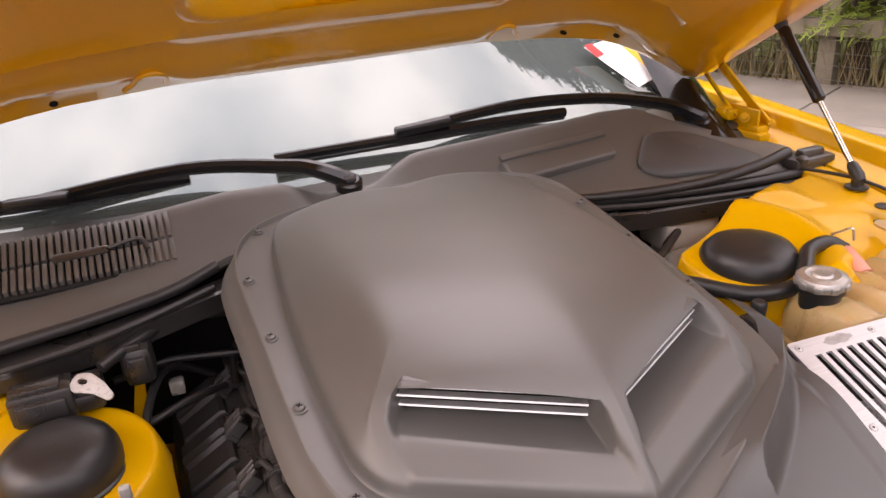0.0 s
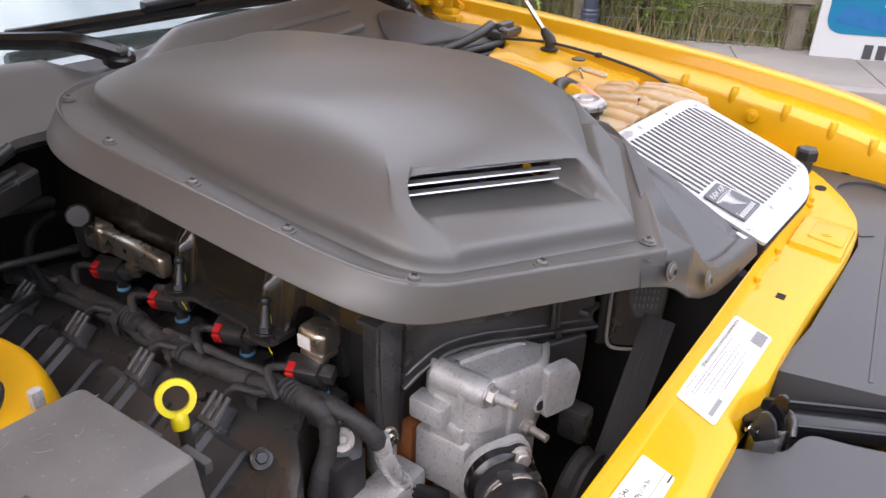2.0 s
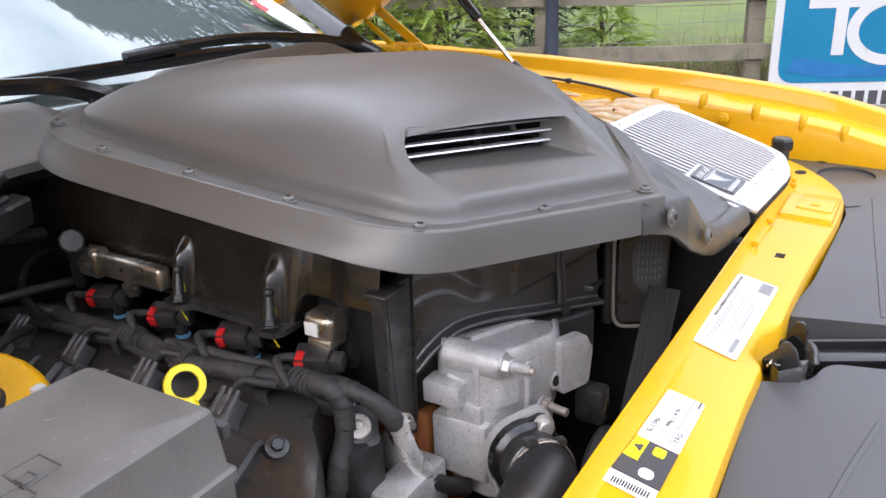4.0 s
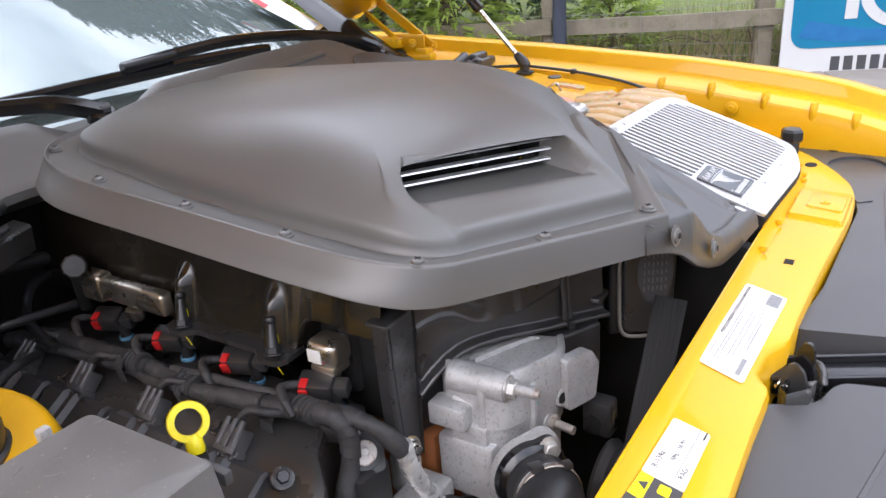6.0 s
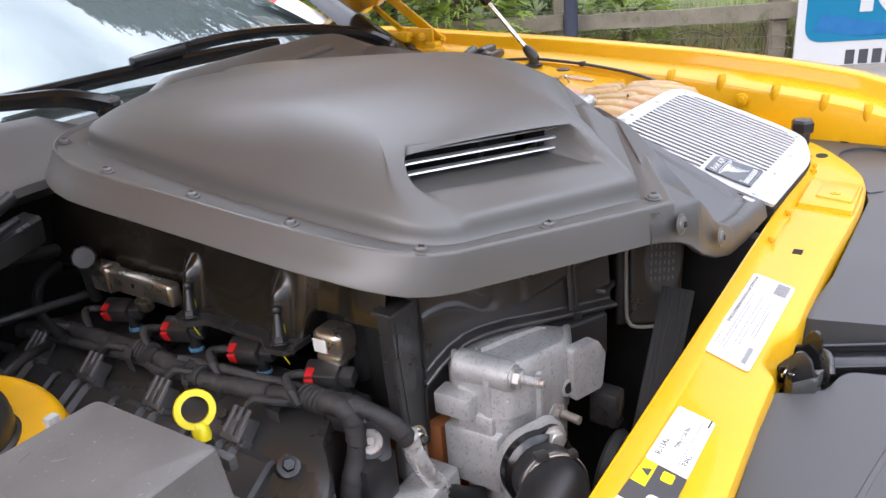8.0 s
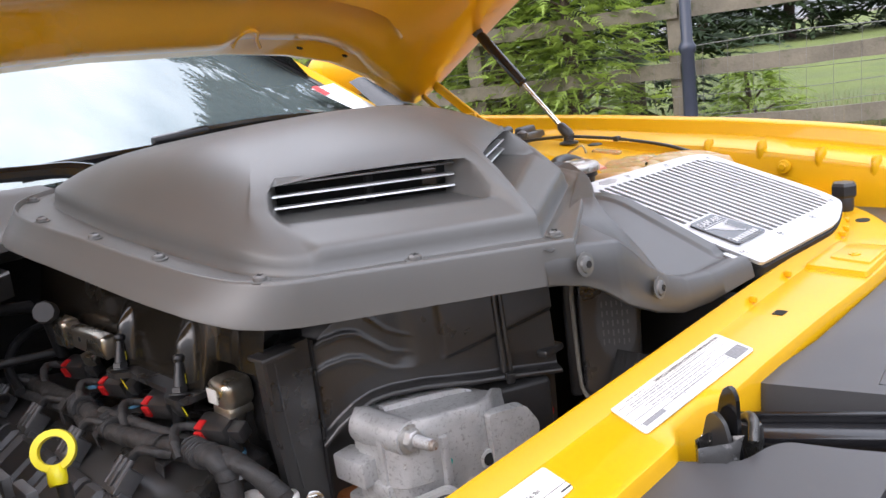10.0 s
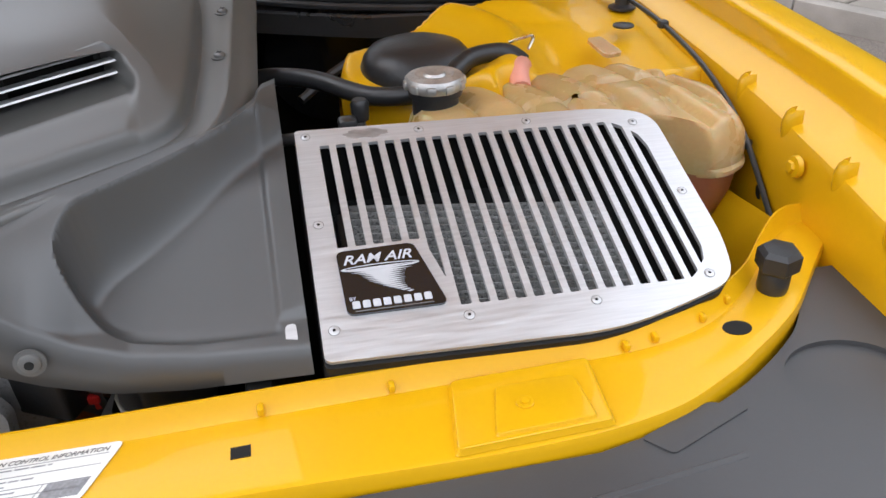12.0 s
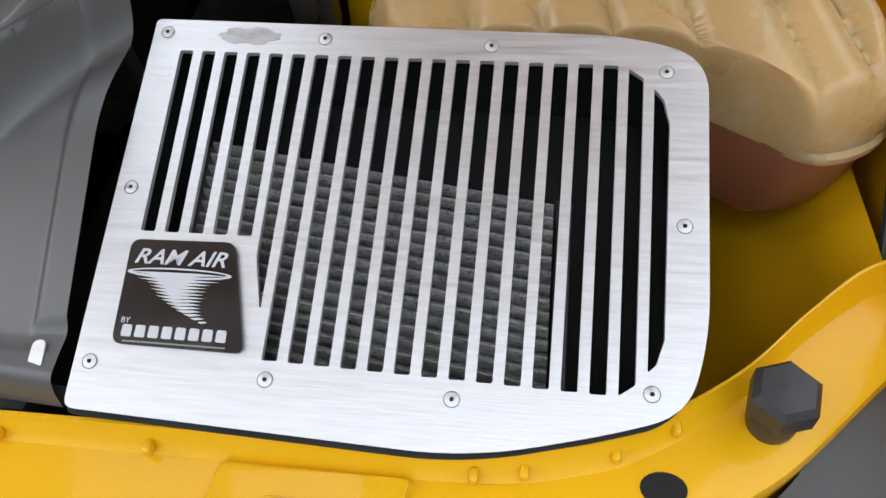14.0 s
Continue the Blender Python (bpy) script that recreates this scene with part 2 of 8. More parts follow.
def rod(a, b, r, r2=None, n=14):
    h = (Vector(b) - Vector(a)).length
    return lathe([(r, 0), (r if r2 is None else r2, h)], frame_to(a, b), n)


def curve_points(pts, per=6, closed=False):
    """Points along a smooth curve through pts."""
    p = [Vector(q) for q in pts]
    out, n = [], len(p)
    for i in range(n if closed else n - 1):
        if closed:
            a, b, c, d = p[i - 1], p[i], p[(i + 1) % n], p[(i + 2) % n]
        else:
            a, b, c, d = p[max(i - 1, 0)], p[i], p[i + 1], p[min(i + 2, n - 1)]
        for k in range(per):
            t = k / per
            out.append(0.5 * (2 * b + (c - a) * t + (2 * a - 5 * b + 4 * c - d) * t * t + (3 * b - a - 3 * c + d) * t ** 3))
    if not closed:
        out.append(p[-1])
    return out


def tube(pts, r, n=10, per=6, wrap=0.0, seed=0):
    """A bent tube or cable; wrap gives it the uneven girth of taped wires."""
    path = curve_points(pts, per)
    rnd = random.Random(seed)
    bm, rings, up = bmesh.new(), [], Vector((0.13, 0.31, 0.94))
    for i, p in enumerate(path):
        d = (path[min(i + 1, len(path) - 1)] - path[max(i - 1, 0)]).normalized()
        x = d.cross(up).normalized()
        y = d.cross(x)
        rr = (r[0] + (r[1] - r[0]) * i / (len(path) - 1)) if isinstance(r, tuple) else r
        rr *= 1 + wrap * rnd.uniform(-1, 1)
        rings.append([bm.verts.new(p + rr * (math.cos(2 * math.pi * k / n) * x + math.sin(2 * math.pi * k / n) * y)) for k in range(n)])
    for a, b in zip(rings, rings[1:]):
        for i in range(n):
            bm.faces.new((a[i], a[(i + 1) % n], b[(i + 1) % n], b[i]))
    bm.faces.new(rings[0][::-1])
    bm.faces.new(rings[-1])
    return bm


def taped(pts, r, pitch=0.011, n=16, seed=0, lap=0.10):
    """A bundle wound with cloth tape: overlapping turns that run round it in a spiral, with uneven girth."""
    path = curve_points(pts, 24)
    rnd = random.Random(seed)
    grow = [rnd.uniform(-1, 1) for _ in range(400)]
    rows, s, up = [], 0.0, Vector((0.13, 0.31, 0.94))
    for i, p in enumerate(path):
        d = (path[min(i + 1, len(path) - 1)] - path[max(i - 1, 0)]).normalized()
        x = d.cross(up).normalized()
        y = d.cross(x)
        s += (p - path[max(i - 1, 0)]).length
        row = []
        for k in range(n):
            turn_ = s / pitch + k / n + 0.25 * math.sin(s * 60 + seed)
            j = int(turn_) % 399
            rr = r * (1 + lap * (turn_ % 1 - 0.5) + 0.07 * grow[j] + 0.05 * math.sin(k / n * 4 * math.pi + s * 45))
            row.append(p + rr * (math.cos(2 * math.pi * k / n) * x + math.sin(2 * math.pi * k / n) * y))
        rows.append(row)
    bm = loft(rows, closed_v=True)
    bm.verts.ensure_lookup_table()
    bm.faces.new(bm.verts[:n][::-1])
    bm.faces.new(bm.verts[-n:])
    return bm


def loft(sections, closed_u=False, closed_v=False, skip=None):
    """A skin over rows of points; skip(i, j) leaves a face out."""
    bm = bmesh.new()
    rows = [[bm.verts.new(p) for p in s] for s in sections]
    nu, nv = len(rows), len(rows[0])
    for i in range(nu if closed_u else nu - 1):
        for j in range(nv if closed_v else nv - 1):
            if skip and skip(i, j):
                continue
            q = (rows[i][j], rows[i][(j + 1) % nv], rows[(i + 1) % nu][(j + 1) % nv], rows[(i + 1) % nu][j])
            bm.faces.new(q)
    return bm


def slab(outline, holes=(), thick=0.003, m=None, bevel=0.0):
    """A plate in the xy plane with holes, its top at z = 0."""
    bm = bmesh.new()
    edges = []
    for loop in (outline, *holes):
        vs = [bm.verts.new((x, y, 0)) for x, y in loop]
        edges += [bm.edges.new((vs[i], vs[(i + 1) % len(vs)])) for i in range(len(vs))]
    bmesh.ops.triangle_fill(bm, use_beauty=True, use_dissolve=False, edges=edges)
    for f in bm.faces:
        if f.normal.z < 0:
            f.normal_flip()
    bmesh.ops.dissolve_limit(bm, angle_limit=0.01, verts=bm.verts[:], edges=bm.edges[:]) if not holes else None
    top = bm.faces[:]
    ret = bmesh.ops.extrude_face_region(bm, geom=top)
    for v in [g for g in ret["geom"] if isinstance(g, bmesh.types.BMVert)]:
        v.co.z -= thick
    if m:
        bm.transform(m)
    return bm


def rounded(pts, radius, n=5):
    """Rounds the corners of a polygon."""
    out = []
    k = len(pts)
    for i in range(k):
        p, a, b = Vector(pts[i]), Vector(pts[i - 1]), Vector(pts[(i + 1) % k])
        r = radius[i] if isinstance(radius, (list, tuple)) else radius
        da, db = (a - p), (b - p)
        r = min(r, da.length * 0.49, db.length * 0.49)
        s, e = p + da.normalized() * r, p + db.normalized() * r
        if r < 1e-5:
            out.append(tuple(p))
            continue
        for j in range(n + 1):
            t = j / n
            q = s * (1 - t) ** 2 + p * 2 * t * (1 - t) + e * t * t
            out.append(tuple(q))
    return out


def text(name, words, size, m, material, parent, depth=0.0004, align="CENTER", shear=0.0, stretch=1.0, bold=0.0):
    cu = bpy.data.curves.new(name, "FONT")
    cu.body, cu.size, cu.extrude, cu.align_x, cu.align_y, cu.shear = words, size, depth, align, "CENTER", shear
    cu.offset = bold
    tmp = bpy.data.objects.new("tmp", cu)
    scene.collection.objects.link(tmp)
    me = bpy.data.meshes.new_from_object(tmp.evaluated_get(bpy.context.evaluated_depsgraph_get()))
    bpy.data.objects.remove(tmp)
    bm = bmesh.new()
    bm.from_mesh(me)
    bm.transform(m @ Matrix.Diagonal((stretch, 1, 1, 1)))
    return part(name, bm, material, parent, smooth=0)


def plateau(outline, z0, z1, inset):
    """A raised field with sloping flanks on a flat sheet."""
    cx, cy = sum(p[0] for p in outline) / len(outline), sum(p[1] for p in outline) / len(outline)
    rows = []
    for k, z in ((0, z0), (0.25, z0 + 0.2 * (z1 - z0)), (0.8, z1 - 0.1 * (z1 - z0)), (1.2, z1)):
        ring = []
        for x, y in outline:
            d = math.hypot(x - cx, y - cy)
            f = 1 - inset * k / d
            ring.append((cx + (x - cx) * f, cy + (y - cy) * f, z))
        rows.append(ring)
    bm = loft(rows, closed_v=True)
    bm.verts.ensure_lookup_table()
    n = len(outline)
    bm.faces.new([bm.verts[3 * n + i] for i in range(n)])
    return bm


def lerp(a, b, t):
    return a + (b - a) * t


def ease(t):
    t = min(1, max(0, t))
    return t * t * (3 - 2 * t)


def table(x, rows):
    """Interpolates a value from (x, value) pairs."""
    if x <= rows[0][0]:
        return rows[0][1]
    for (a, va), (b, vb) in zip(rows, rows[1:]):
        if x <= b:
            return va + (vb - va) * (x - a) / (b - a)
    return rows[-1][1]


def screw_head(m, r=0.007, h=0.0035):
    """A domed washer-head screw with a cross slot."""
    bm = lathe([(r, 0), (r, 0.001), (r * 0.72, 0.0013), (r * 0.66, h * 0.75), (r * 0.45, h), (0.0002, h)], None, 18)
    c = join(bm)
    c.transform(m)
    return c


def cross_slot(m, r=0.003, h=0.0036):
    bm = join(box((-r, -r * 0.25, h - 0.001), (r, r * 0.25, h + 0.0003), 0), box((-r * 0.25, -r, h - 0.001), (r * 0.25, r, h + 0.0003), 0))
    bm.transform(m)
    return bm


def hex_bolt(m, r=0.008, h=0.007):
    bm = join(lathe([(r * 1.35, 0), (r * 1.35, 0.0015), (r * 1.1, 0.002)], None, 20), lathe([(r, 0.0015), (r, h - 0.001), (r * 0.85, h)], None, 6))
    bm.transform(m)
    return bm



# ---- ground and surroundings ----
# Pavement axis: along runs beside the fence, out points from the car to the fence.
ALONG, OUT = Vector((-0.41, 0.912, 0)), Vector((0.912, 0.41, 0))


def ground_point(s, d, z=0.0):
    """A place s metres along the pavement and d metres out from the car."""
    p = ALONG * s + OUT * d
    return Vector((p.x, p.y, z))


tagged(part("ground", box((-400, -400, -0.3), (400, 400, -0.02), 0), M_gravel, None, smooth=0), "brown gravel ground that reaches the horizon", "ground", kind="structure")
meadow = []
for i in range(60):
    meadow.append([])
    for j in range(40):
        s, d = lerp(-40, 60, i / 59), 5.3 + 80 * (j / 39) ** 1.8
        meadow[-1].append(ground_point(s, d, 0.0 + 0.008 * max(0, d - 5.5) + 0.05 * noise.noise(Vector((s * 0.3, d * 0.3, 0)))))
tagged(part("meadow", loft(meadow), M_grass, None), "bright green sloping grass meadow behind the fence", "meadow", kind="structure")

kerb = tagged(part("kerb", join(*[box((-0.06, k * 0.915, -0.25), (0.06, k * 0.915 + 0.908, 0.098), 0.008) for k in range(-9, 12)]), M_kerb, None),
              "pale concrete kerb stones along the pavement", "kerb", kind="structure")
TURN_PAVE = Matrix.Rotation(math.atan2(OUT.y, OUT.x), 4, "Z")
kerb.matrix_basis = TURN_PAVE @ Matrix.Translation((4.22, 0, 0))
pave = tagged(part("pavement", box((-0.5, -14, -0.2), (0.5, 16, 0.085), 0), M_kerb, None, smooth=0), "grey paved footway beside the fence", "pavement", kind="structure")
pave.matrix_basis = TURN_PAVE @ Matrix.Translation((4.76, 0, 0))
WORLD[pave] = pave.matrix_basis.copy()


# ---- car body ----
car_body = thing("car_body", "yellow painted car body around an open engine bay", "car body", (0, 0.4, 0.86))


def rail_edge(x):
    """Rear lip and front edge of the radiator rail at x, along its straight part."""
    ax = abs(x)
    rear = table(ax, [(0, 0.054), (0.5, 0.053), (0.545, 0.060), (0.58, 0.074), (0.632, 0.107)])
    front = table(ax, [(0, -0.014), (0.1, -0.012), (0.3, -0.024), (0.45, -0.026), (0.52, -0.014), (0.57, 0.008), (0.624, 0.042), (0.66, 0.068), (0.70, 0.11)])
    return rear, front


rail_r = curve_points([(-0.05, 0.054, 0), (0.2, 0.054, 0), (0.4, 0.053, 0), (0.5, 0.053, 0), (0.55, 0.061, 0), (0.585, 0.075, 0), (0.632, 0.107, 0), (0.668, 0.143, 0), (0.700, 0.172, 0), (0.722, 0.184, 0), (0.742, 0.186, 0)], 8)
rail_f = curve_points([(-0.05, -0.013, 0), (0.2, -0.019, 0), (0.4, -0.027, 0), (0.5, -0.019, 0), (0.565, 0.006, 0), (0.60, 0.026, 0), (0.628, 0.044, 0), (0.660, 0.068, 0), (0.706, 0.114, 0), (0.735, 0.142, 0), (0.75, 0.155, 0)], 8)
right_half = list(zip(rail_r, rail_f))
rows = []
def latch_notch(x):
    """How far the front edge bends back round the hood latch."""
    return ease((x + 0.050) / 0.036) * (1 - ease((x - 0.012) / 0.040))


middle = [(Vector((-0.088 + 0.004 * k, 0.054, 0)), Vector((-0.088 + 0.004 * k, -0.0165 + 0.0165 * latch_notch(-0.088 + 0.004 * k), 0))) for k in range(45)]
for side, seq in ((-1, right_half[:4:-1]), (1, middle), (1, right_half[5:])):
    for R_, F_ in seq:
        notch = latch_notch(R_.x) if abs(R_.x) < 0.09 and seq is middle else 0.0
        d = (F_ - R_).normalized()
        zt = 0.851

        def at(off, z, base=R_, d=d, side=side):
            q = base + d * off
            return (side * q.x, q.y, z)
        wid = (F_ - R_).length
        rows.append([at(-0.004, 0.79), at(-0.004, 0.8645), at(-0.0032, 0.8660), at(-0.0012, 0.8660), at(-0.0004, 0.8645), at(0.0042, zt + 0.0040), at(0.0085, zt + 0.0004),
                     at(wid * 0.5, zt + 0.0006), at(wid - 0.006, zt), at(wid - 0.002, zt - 0.0015), at(wid + 0.002 * notch, zt - 0.006), at(wid - 0.002 + 0.012 * notch, 0.80), at(0.01, 0.79)])
rail = part("radiator_rail", loft(rows, closed_v=True), M_yellow, car_body, "yellow painted sheet metal rail")


def fender_rows(side):
    """Fender crown, gutter, inner wall and shelf edge, from outside to inside."""
    out = []
    for i in range(41):
        y = lerp(1.35, -0.35, i / 40)
        zc = table(y, [(-0.35, 0.82), (-0.1, 0.898), (-0.04, 0.912), (0.04, 0.931), (0.16, 0.947), (0.3, 0.962), (0.6, 0.983), (1.0, 1.003), (1.35, 1.01)])
        xc = table(y, [(-0.35, 0.73), (-0.1, 0.79), (0.1, 0.815), (0.4, 0.815), (0.8, 0.812), (1.1, 0.81), (1.35, 0.81)])
        xw = min(xc - 0.05, table(y, [(-0.35, 0.66), (0, 0.725), (0.3, 0.75), (0.8, 0.765), (1.35, 0.77)]))
        zl = zc - 0.028
        zw = table(y, [(-0.35, 0.80), (0.05, 0.845), (0.3, 0.87), (0.6, 0.925), (1.35, 0.95)])
        row = [(0.945, y, zc - 0.30), (0.945, y, zc - 0.10), (0.925, y, zc - 0.035), (xc + 0.06, y, zc - 0.004), (xc + 0.02, y, zc + 0.002), (xc + 0.004, y, zc), (xc, y, zc - 0.004),
               (xc - 0.002, y, zl + 0.006), (xc - 0.008, y, zl), (xw + 0.014, y, zl - 0.004), (xw + 0.004, y, zl - 0.008), (xw, y, zl - 0.016), (xw - 0.004, y, zw), (xw - 0.004, y, zw - 0.12)]
        out.append([(side * a, b, c) for a, b, c in row])
    return out


part("fender", loft(fender_rows(1)), M_yellow, car_body, "glossy yellow front fender")
part("fender", loft(fender_rows(-1)), M_yellow, car_body, "glossy yellow front fender")


def tower(side, sx=0.0, sy=0.0, sz=0.0):
    """Strut tower and shelf in pressed sheet metal, from the bay side to the fender."""
    out = []
    for i in range(91):
        y = lerp(0.36, 0.90 if side < 0 else 0.72, i / 90)
        rowp = []
        for j in range(91):
            x = lerp(0.345, 0.757, j / 90)
            base = 0.920 + 0.030 * ease((y - 0.4) / 0.3)
            d = math.hypot(x - 0.435, y - 0.505)
            crown = 0.028 * math.exp(-((d - 0.115) / 0.035) ** 2) * ease((x - 0.40) / 0.1) * (1 - ease((x - 0.57) / 0.08))
            pocket = -0.012 * math.exp(-(((x - 0.60) / 0.05) ** 2 + ((y - 0.47) / 0.06) ** 2))
            step = 0.016 * ease((y - 0.60 - 0.3 * (0.55 - x)) / 0.03) * (1 - ease((x - 0.60) / 0.06))
            z = base + crown + pocket + step
            rim = math.hypot(min(0, x - 0.455), y - 0.515)
            z -= 0.26 * ease((rim - 0.098) / 0.055) * (1 - ease((x - 0.455) / 0.05))
            z -= 0.20 * ease((0.42 - y) / 0.05) * ease((x - 0.50) / 0.04)
            if side > 0:
                z -= 0.24 * ease((y - table(x, [(0.345, 0.545), (0.485, 0.600), (0.639, 0.655), (0.70, 0.672), (0.72, 0.70)])) / 0.022) * (1 - ease((x - 0.70) / 0.03))
            inb = 1 - ease((x - 0.55) / 0.2)
            rowp.append((side * (x + sx * inb), y + sy * inb, z + sz * inb))
        out.append(rowp)
    return loft(out)


part("strut_tower", tower(1), M_yellow, car_body, "yellow pressed sheet metal strut tower", smooth=80)
part("strut_tower", tower(-1, -0.004, 0.045, -0.072), M_yellow, car_body, "yellow pressed sheet metal strut tower", smooth=80)
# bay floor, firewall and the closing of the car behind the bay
# floor and firewall are near-black: the bay's deep shade is put into their colour
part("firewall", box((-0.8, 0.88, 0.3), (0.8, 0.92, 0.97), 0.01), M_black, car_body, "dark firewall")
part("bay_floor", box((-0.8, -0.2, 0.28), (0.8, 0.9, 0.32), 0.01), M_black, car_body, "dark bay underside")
part("inner_side", box((-0.79, -0.3, 0.3), (-0.765, 0.9, 0.86), 0.004), M_yellow, car_body)
# added black sheet: stands in for shade and hides the yellow wall behind
part("bay_shade_sheet", box((0.225, 0.06, 0.3), (0.245, 0.86, 0.86), 0.004), M_black, car_body, "black sheet added for the deep shade in the bay")
part("inner_side", box((0.765, -0.3, 0.3), (0.79, 0.9, 0.86), 0.004), M_yellow, car_body)

apron = [[(lerp(0.56, table(y, [(0.12, 0.655), (0.15, 0.685), (0.19, 0.728)]), k / 10) + 0.02 * math.sin(k * 0.314), y, 0.60 + 0.235 * (k / 10) ** 0.8 + 0.006 * math.sin(k * 1.7 + y * 20)) for k in range(11)] for y in [lerp(0.118, 0.52, j / 24) for j in range(25)]]
part("inner_apron", loft(apron), M_yellow, car_body, "yellow sheet metal apron beside the tank")
# ---- hood ----
hood = thing("hood", "open yellow hood with a scoop opening and pressed inner frame", "hood", (0, 1.0, 1.05))


def hood_point(x, q, depth=0.0):
    """x across, q metres forward from the rear edge along the hood, depth below its skin."""
    ax = abs(x)
    y0 = table(ax, [(0, 0.915), (0.3, 0.95), (0.5, 0.985), (0.65, 1.01), (0.77, 1.03), (0.80, 1.035)])
    z0 = table(ax, [(0, 1.205), (0.25, 1.20), (0.4, 1.187), (0.52, 1.165), (0.63, 1.118), (0.72, 1.066), (0.77, 1.045), (0.80, 1.05)])
    cs, sn = math.cos(radians(30)), math.sin(radians(30))
    flat = 0.06 * ease(q / 0.5)
    return (x, y0 - q * cs - depth * sn * -1, z0 + q * sn + flat * 0 - depth * cs)


hq = [0, 0.004, 0.02, 0.036, 0.048, 0.062, 0.084, 0.104, 0.120, 0.136, 0.152, 0.172, 0.185, 0.30, 0.4, 0.5, 0.6, 0.7, 0.8, 0.86, 0.9, 1.0, 1.08, 1.16]
hd = [0.0, 0.018, 0.026, 0.030, 0.036, 0.044, 0.046, 0.030, 0.014, 0.012, 0.016, 0.022, 0.004, 0.004, 0.004, 0.004, 0.004, 0.004, 0.004, 0.012, 0.03, 0.034, 0.03, 0.01]
hx = [-0.80, -0.785, -0.76, -0.72, -0.66, -0.6, -0.55, -0.5, -0.44, -0.38, -0.32, -0.295, -0.27, -0.25, -0.235, -0.222, -0.215, -0.18, -0.12, -0.06, 0, 0.06, 0.12, 0.18, 0.215, 0.222, 0.235, 0.25, 0.27, 0.295, 0.32, 0.38, 0.44, 0.5, 0.55, 0.6, 0.66, 0.72, 0.76, 0.785, 0.80]


def hood_depth(x, j):
    q, d = hq[j], hd[j]
    ax = abs(x)
    side = 0.042 * (ease((ax - 0.56) / 0.05) - ease((ax - 0.70) / 0.07))
    dip = (0.020 * ease((ax - 0.21) / 0.07) * (1 - ease((ax - 0.55) / 0.06)) + 0.008 * math.exp(-((ax - 0.45) / 0.06) ** 2)) * (1 if 0.03 < q < 0.155 else 0)
    return max(d * (1 - ease((ax - 0.73) / 0.06)), side * ease(q / 0.1)) - dip


inner = loft([[hood_point(x, q, hood_depth(x, j)) for j, q in enumerate(hq)] for x in hx],
             skip=lambda i, j: abs(hx[i] + hx[i + 1]) / 2 < 0.215 and 0.185 <= hq[j] < 0.86)
part("inner_frame", inner, M_hood, hood, "orange yellow pressed inner frame")
outer = loft([[hood_point(x, q, -0.004 - 0.02 * ease(q / 0.1) * (1 - ease((abs(x) - 0.6) / 0.2))) for q in hq] for x in hx],
             skip=lambda i, j: abs(hx[i] + hx[i + 1]) / 2 < 0.215 and 0.185 <= hq[j] < 0.86)
part("outer_skin", outer, M_yellow, hood, "yellow outer skin")
lipq = [(-0.215, 0.185), (0.215, 0.185), (0.215, 0.86), (-0.215, 0.86)]
lip_pts = rounded(lipq, 0.06, 6)
lip = loft([[hood_point(x * k, 0.5225 + (q - 0.5225) * k, d) for x, q in lip_pts] for k, d in ((1.06, 0.004), (1.0, 0.012), (0.985, 0.006), (0.985, -0.02), (1.06, -0.024))], closed_v=True)
part("opening_rim", lip, M_hood, hood, "bright yellow folded rim")

for sd in (-1, 1):
    drop = [hood_point(sd * (0.272 + a), 0.075 + c, 0.030) for a, c in ((0.034, -0.030), (0.020, -0.012), (0.010, 0.008), (-0.004, 0.014), (-0.018, 0.006), (-0.024, -0.010), (-0.022, -0.030))]
    part("teardrop_pocket", tube(drop, 0.004, 10, 6), M_hood, hood, "pressed teardrop pocket")
    for ax_ in (0.40, 0.52):
        part("drain_hole", lathe([(0.006, 0), (0.006, 0.001), (0.004, 0.0012), (0.0005, 0.001)], frame_to(hood_point(sd * ax_, 0.05, 0.031 - 0.0), Vector(hood_point(sd * ax_, 0.05, 0.2))), 14), M_black, hood, "small dark drain hole")

# ---- windshield ----
windshield = thing("windshield", "sloping tinted windshield reflecting cloud and trees", "windshield", (0, 1.0, 1.02))


def glass_point(x, q, lift=0.0):
    """x across, q metres up the glass from its lower edge."""
    y0 = 0.93 + 0.30 * (x / 0.75) ** 2 * 0.55
    z0 = 1.015 - 0.02 * (x / 0.75) ** 2
    cs, sn = math.cos(radians(31)), math.sin(radians(31))
    xx = x * (1 - 0.12 * q)
    return (xx, y0 + q * cs + 0.10 * q * (x / 0.75) ** 2 - lift * sn, z0 + q * sn - 0.05 * q * q + lift * cs)


gx = [lerp(-0.74, 0.74, i / 36) for i in range(37)]
gq = [lerp(-0.03, 0.95, i / 20) for i in range(21)]
glass = part("glass", loft([[glass_point(x, q) for q in gq] for x in gx]), M_glass, windshield, "tinted laminated glass")
part("dashboard", loft([[Vector(glass_point(x, q)) + Vector((0, 0.05, -0.06)) for q in (-0.03, 0.2, 0.5, 0.95)] for x in gx[::4]]), M_inner, windshield, "dark dashboard under the glass")
for sd in (1, -1):
    band = loft([[Vector(glass_point(sd * x, q, z)) for x, z in ((0.725, 0.001), (0.74, 0.004), (0.765, 0.012), (0.79, 0.012), (0.83, 0.0), (0.86, -0.06))] for q in [lerp(0.04, 0.95, i / 12) for i in range(13)]])
    part("windshield_pillar", band, M_yellow, windshield, "yellow roof pillar")
    part("pillar_seal", loft([[Vector(glass_point(sd * x, q, z)) for x, z in ((0.715, 0.002), (0.722, 0.006), (0.735, 0.006), (0.742, 0.002))] for q in [lerp(-0.03, 0.95, i / 12) for i in range(13)]]), M_rubber, windshield, "black rubber seal")
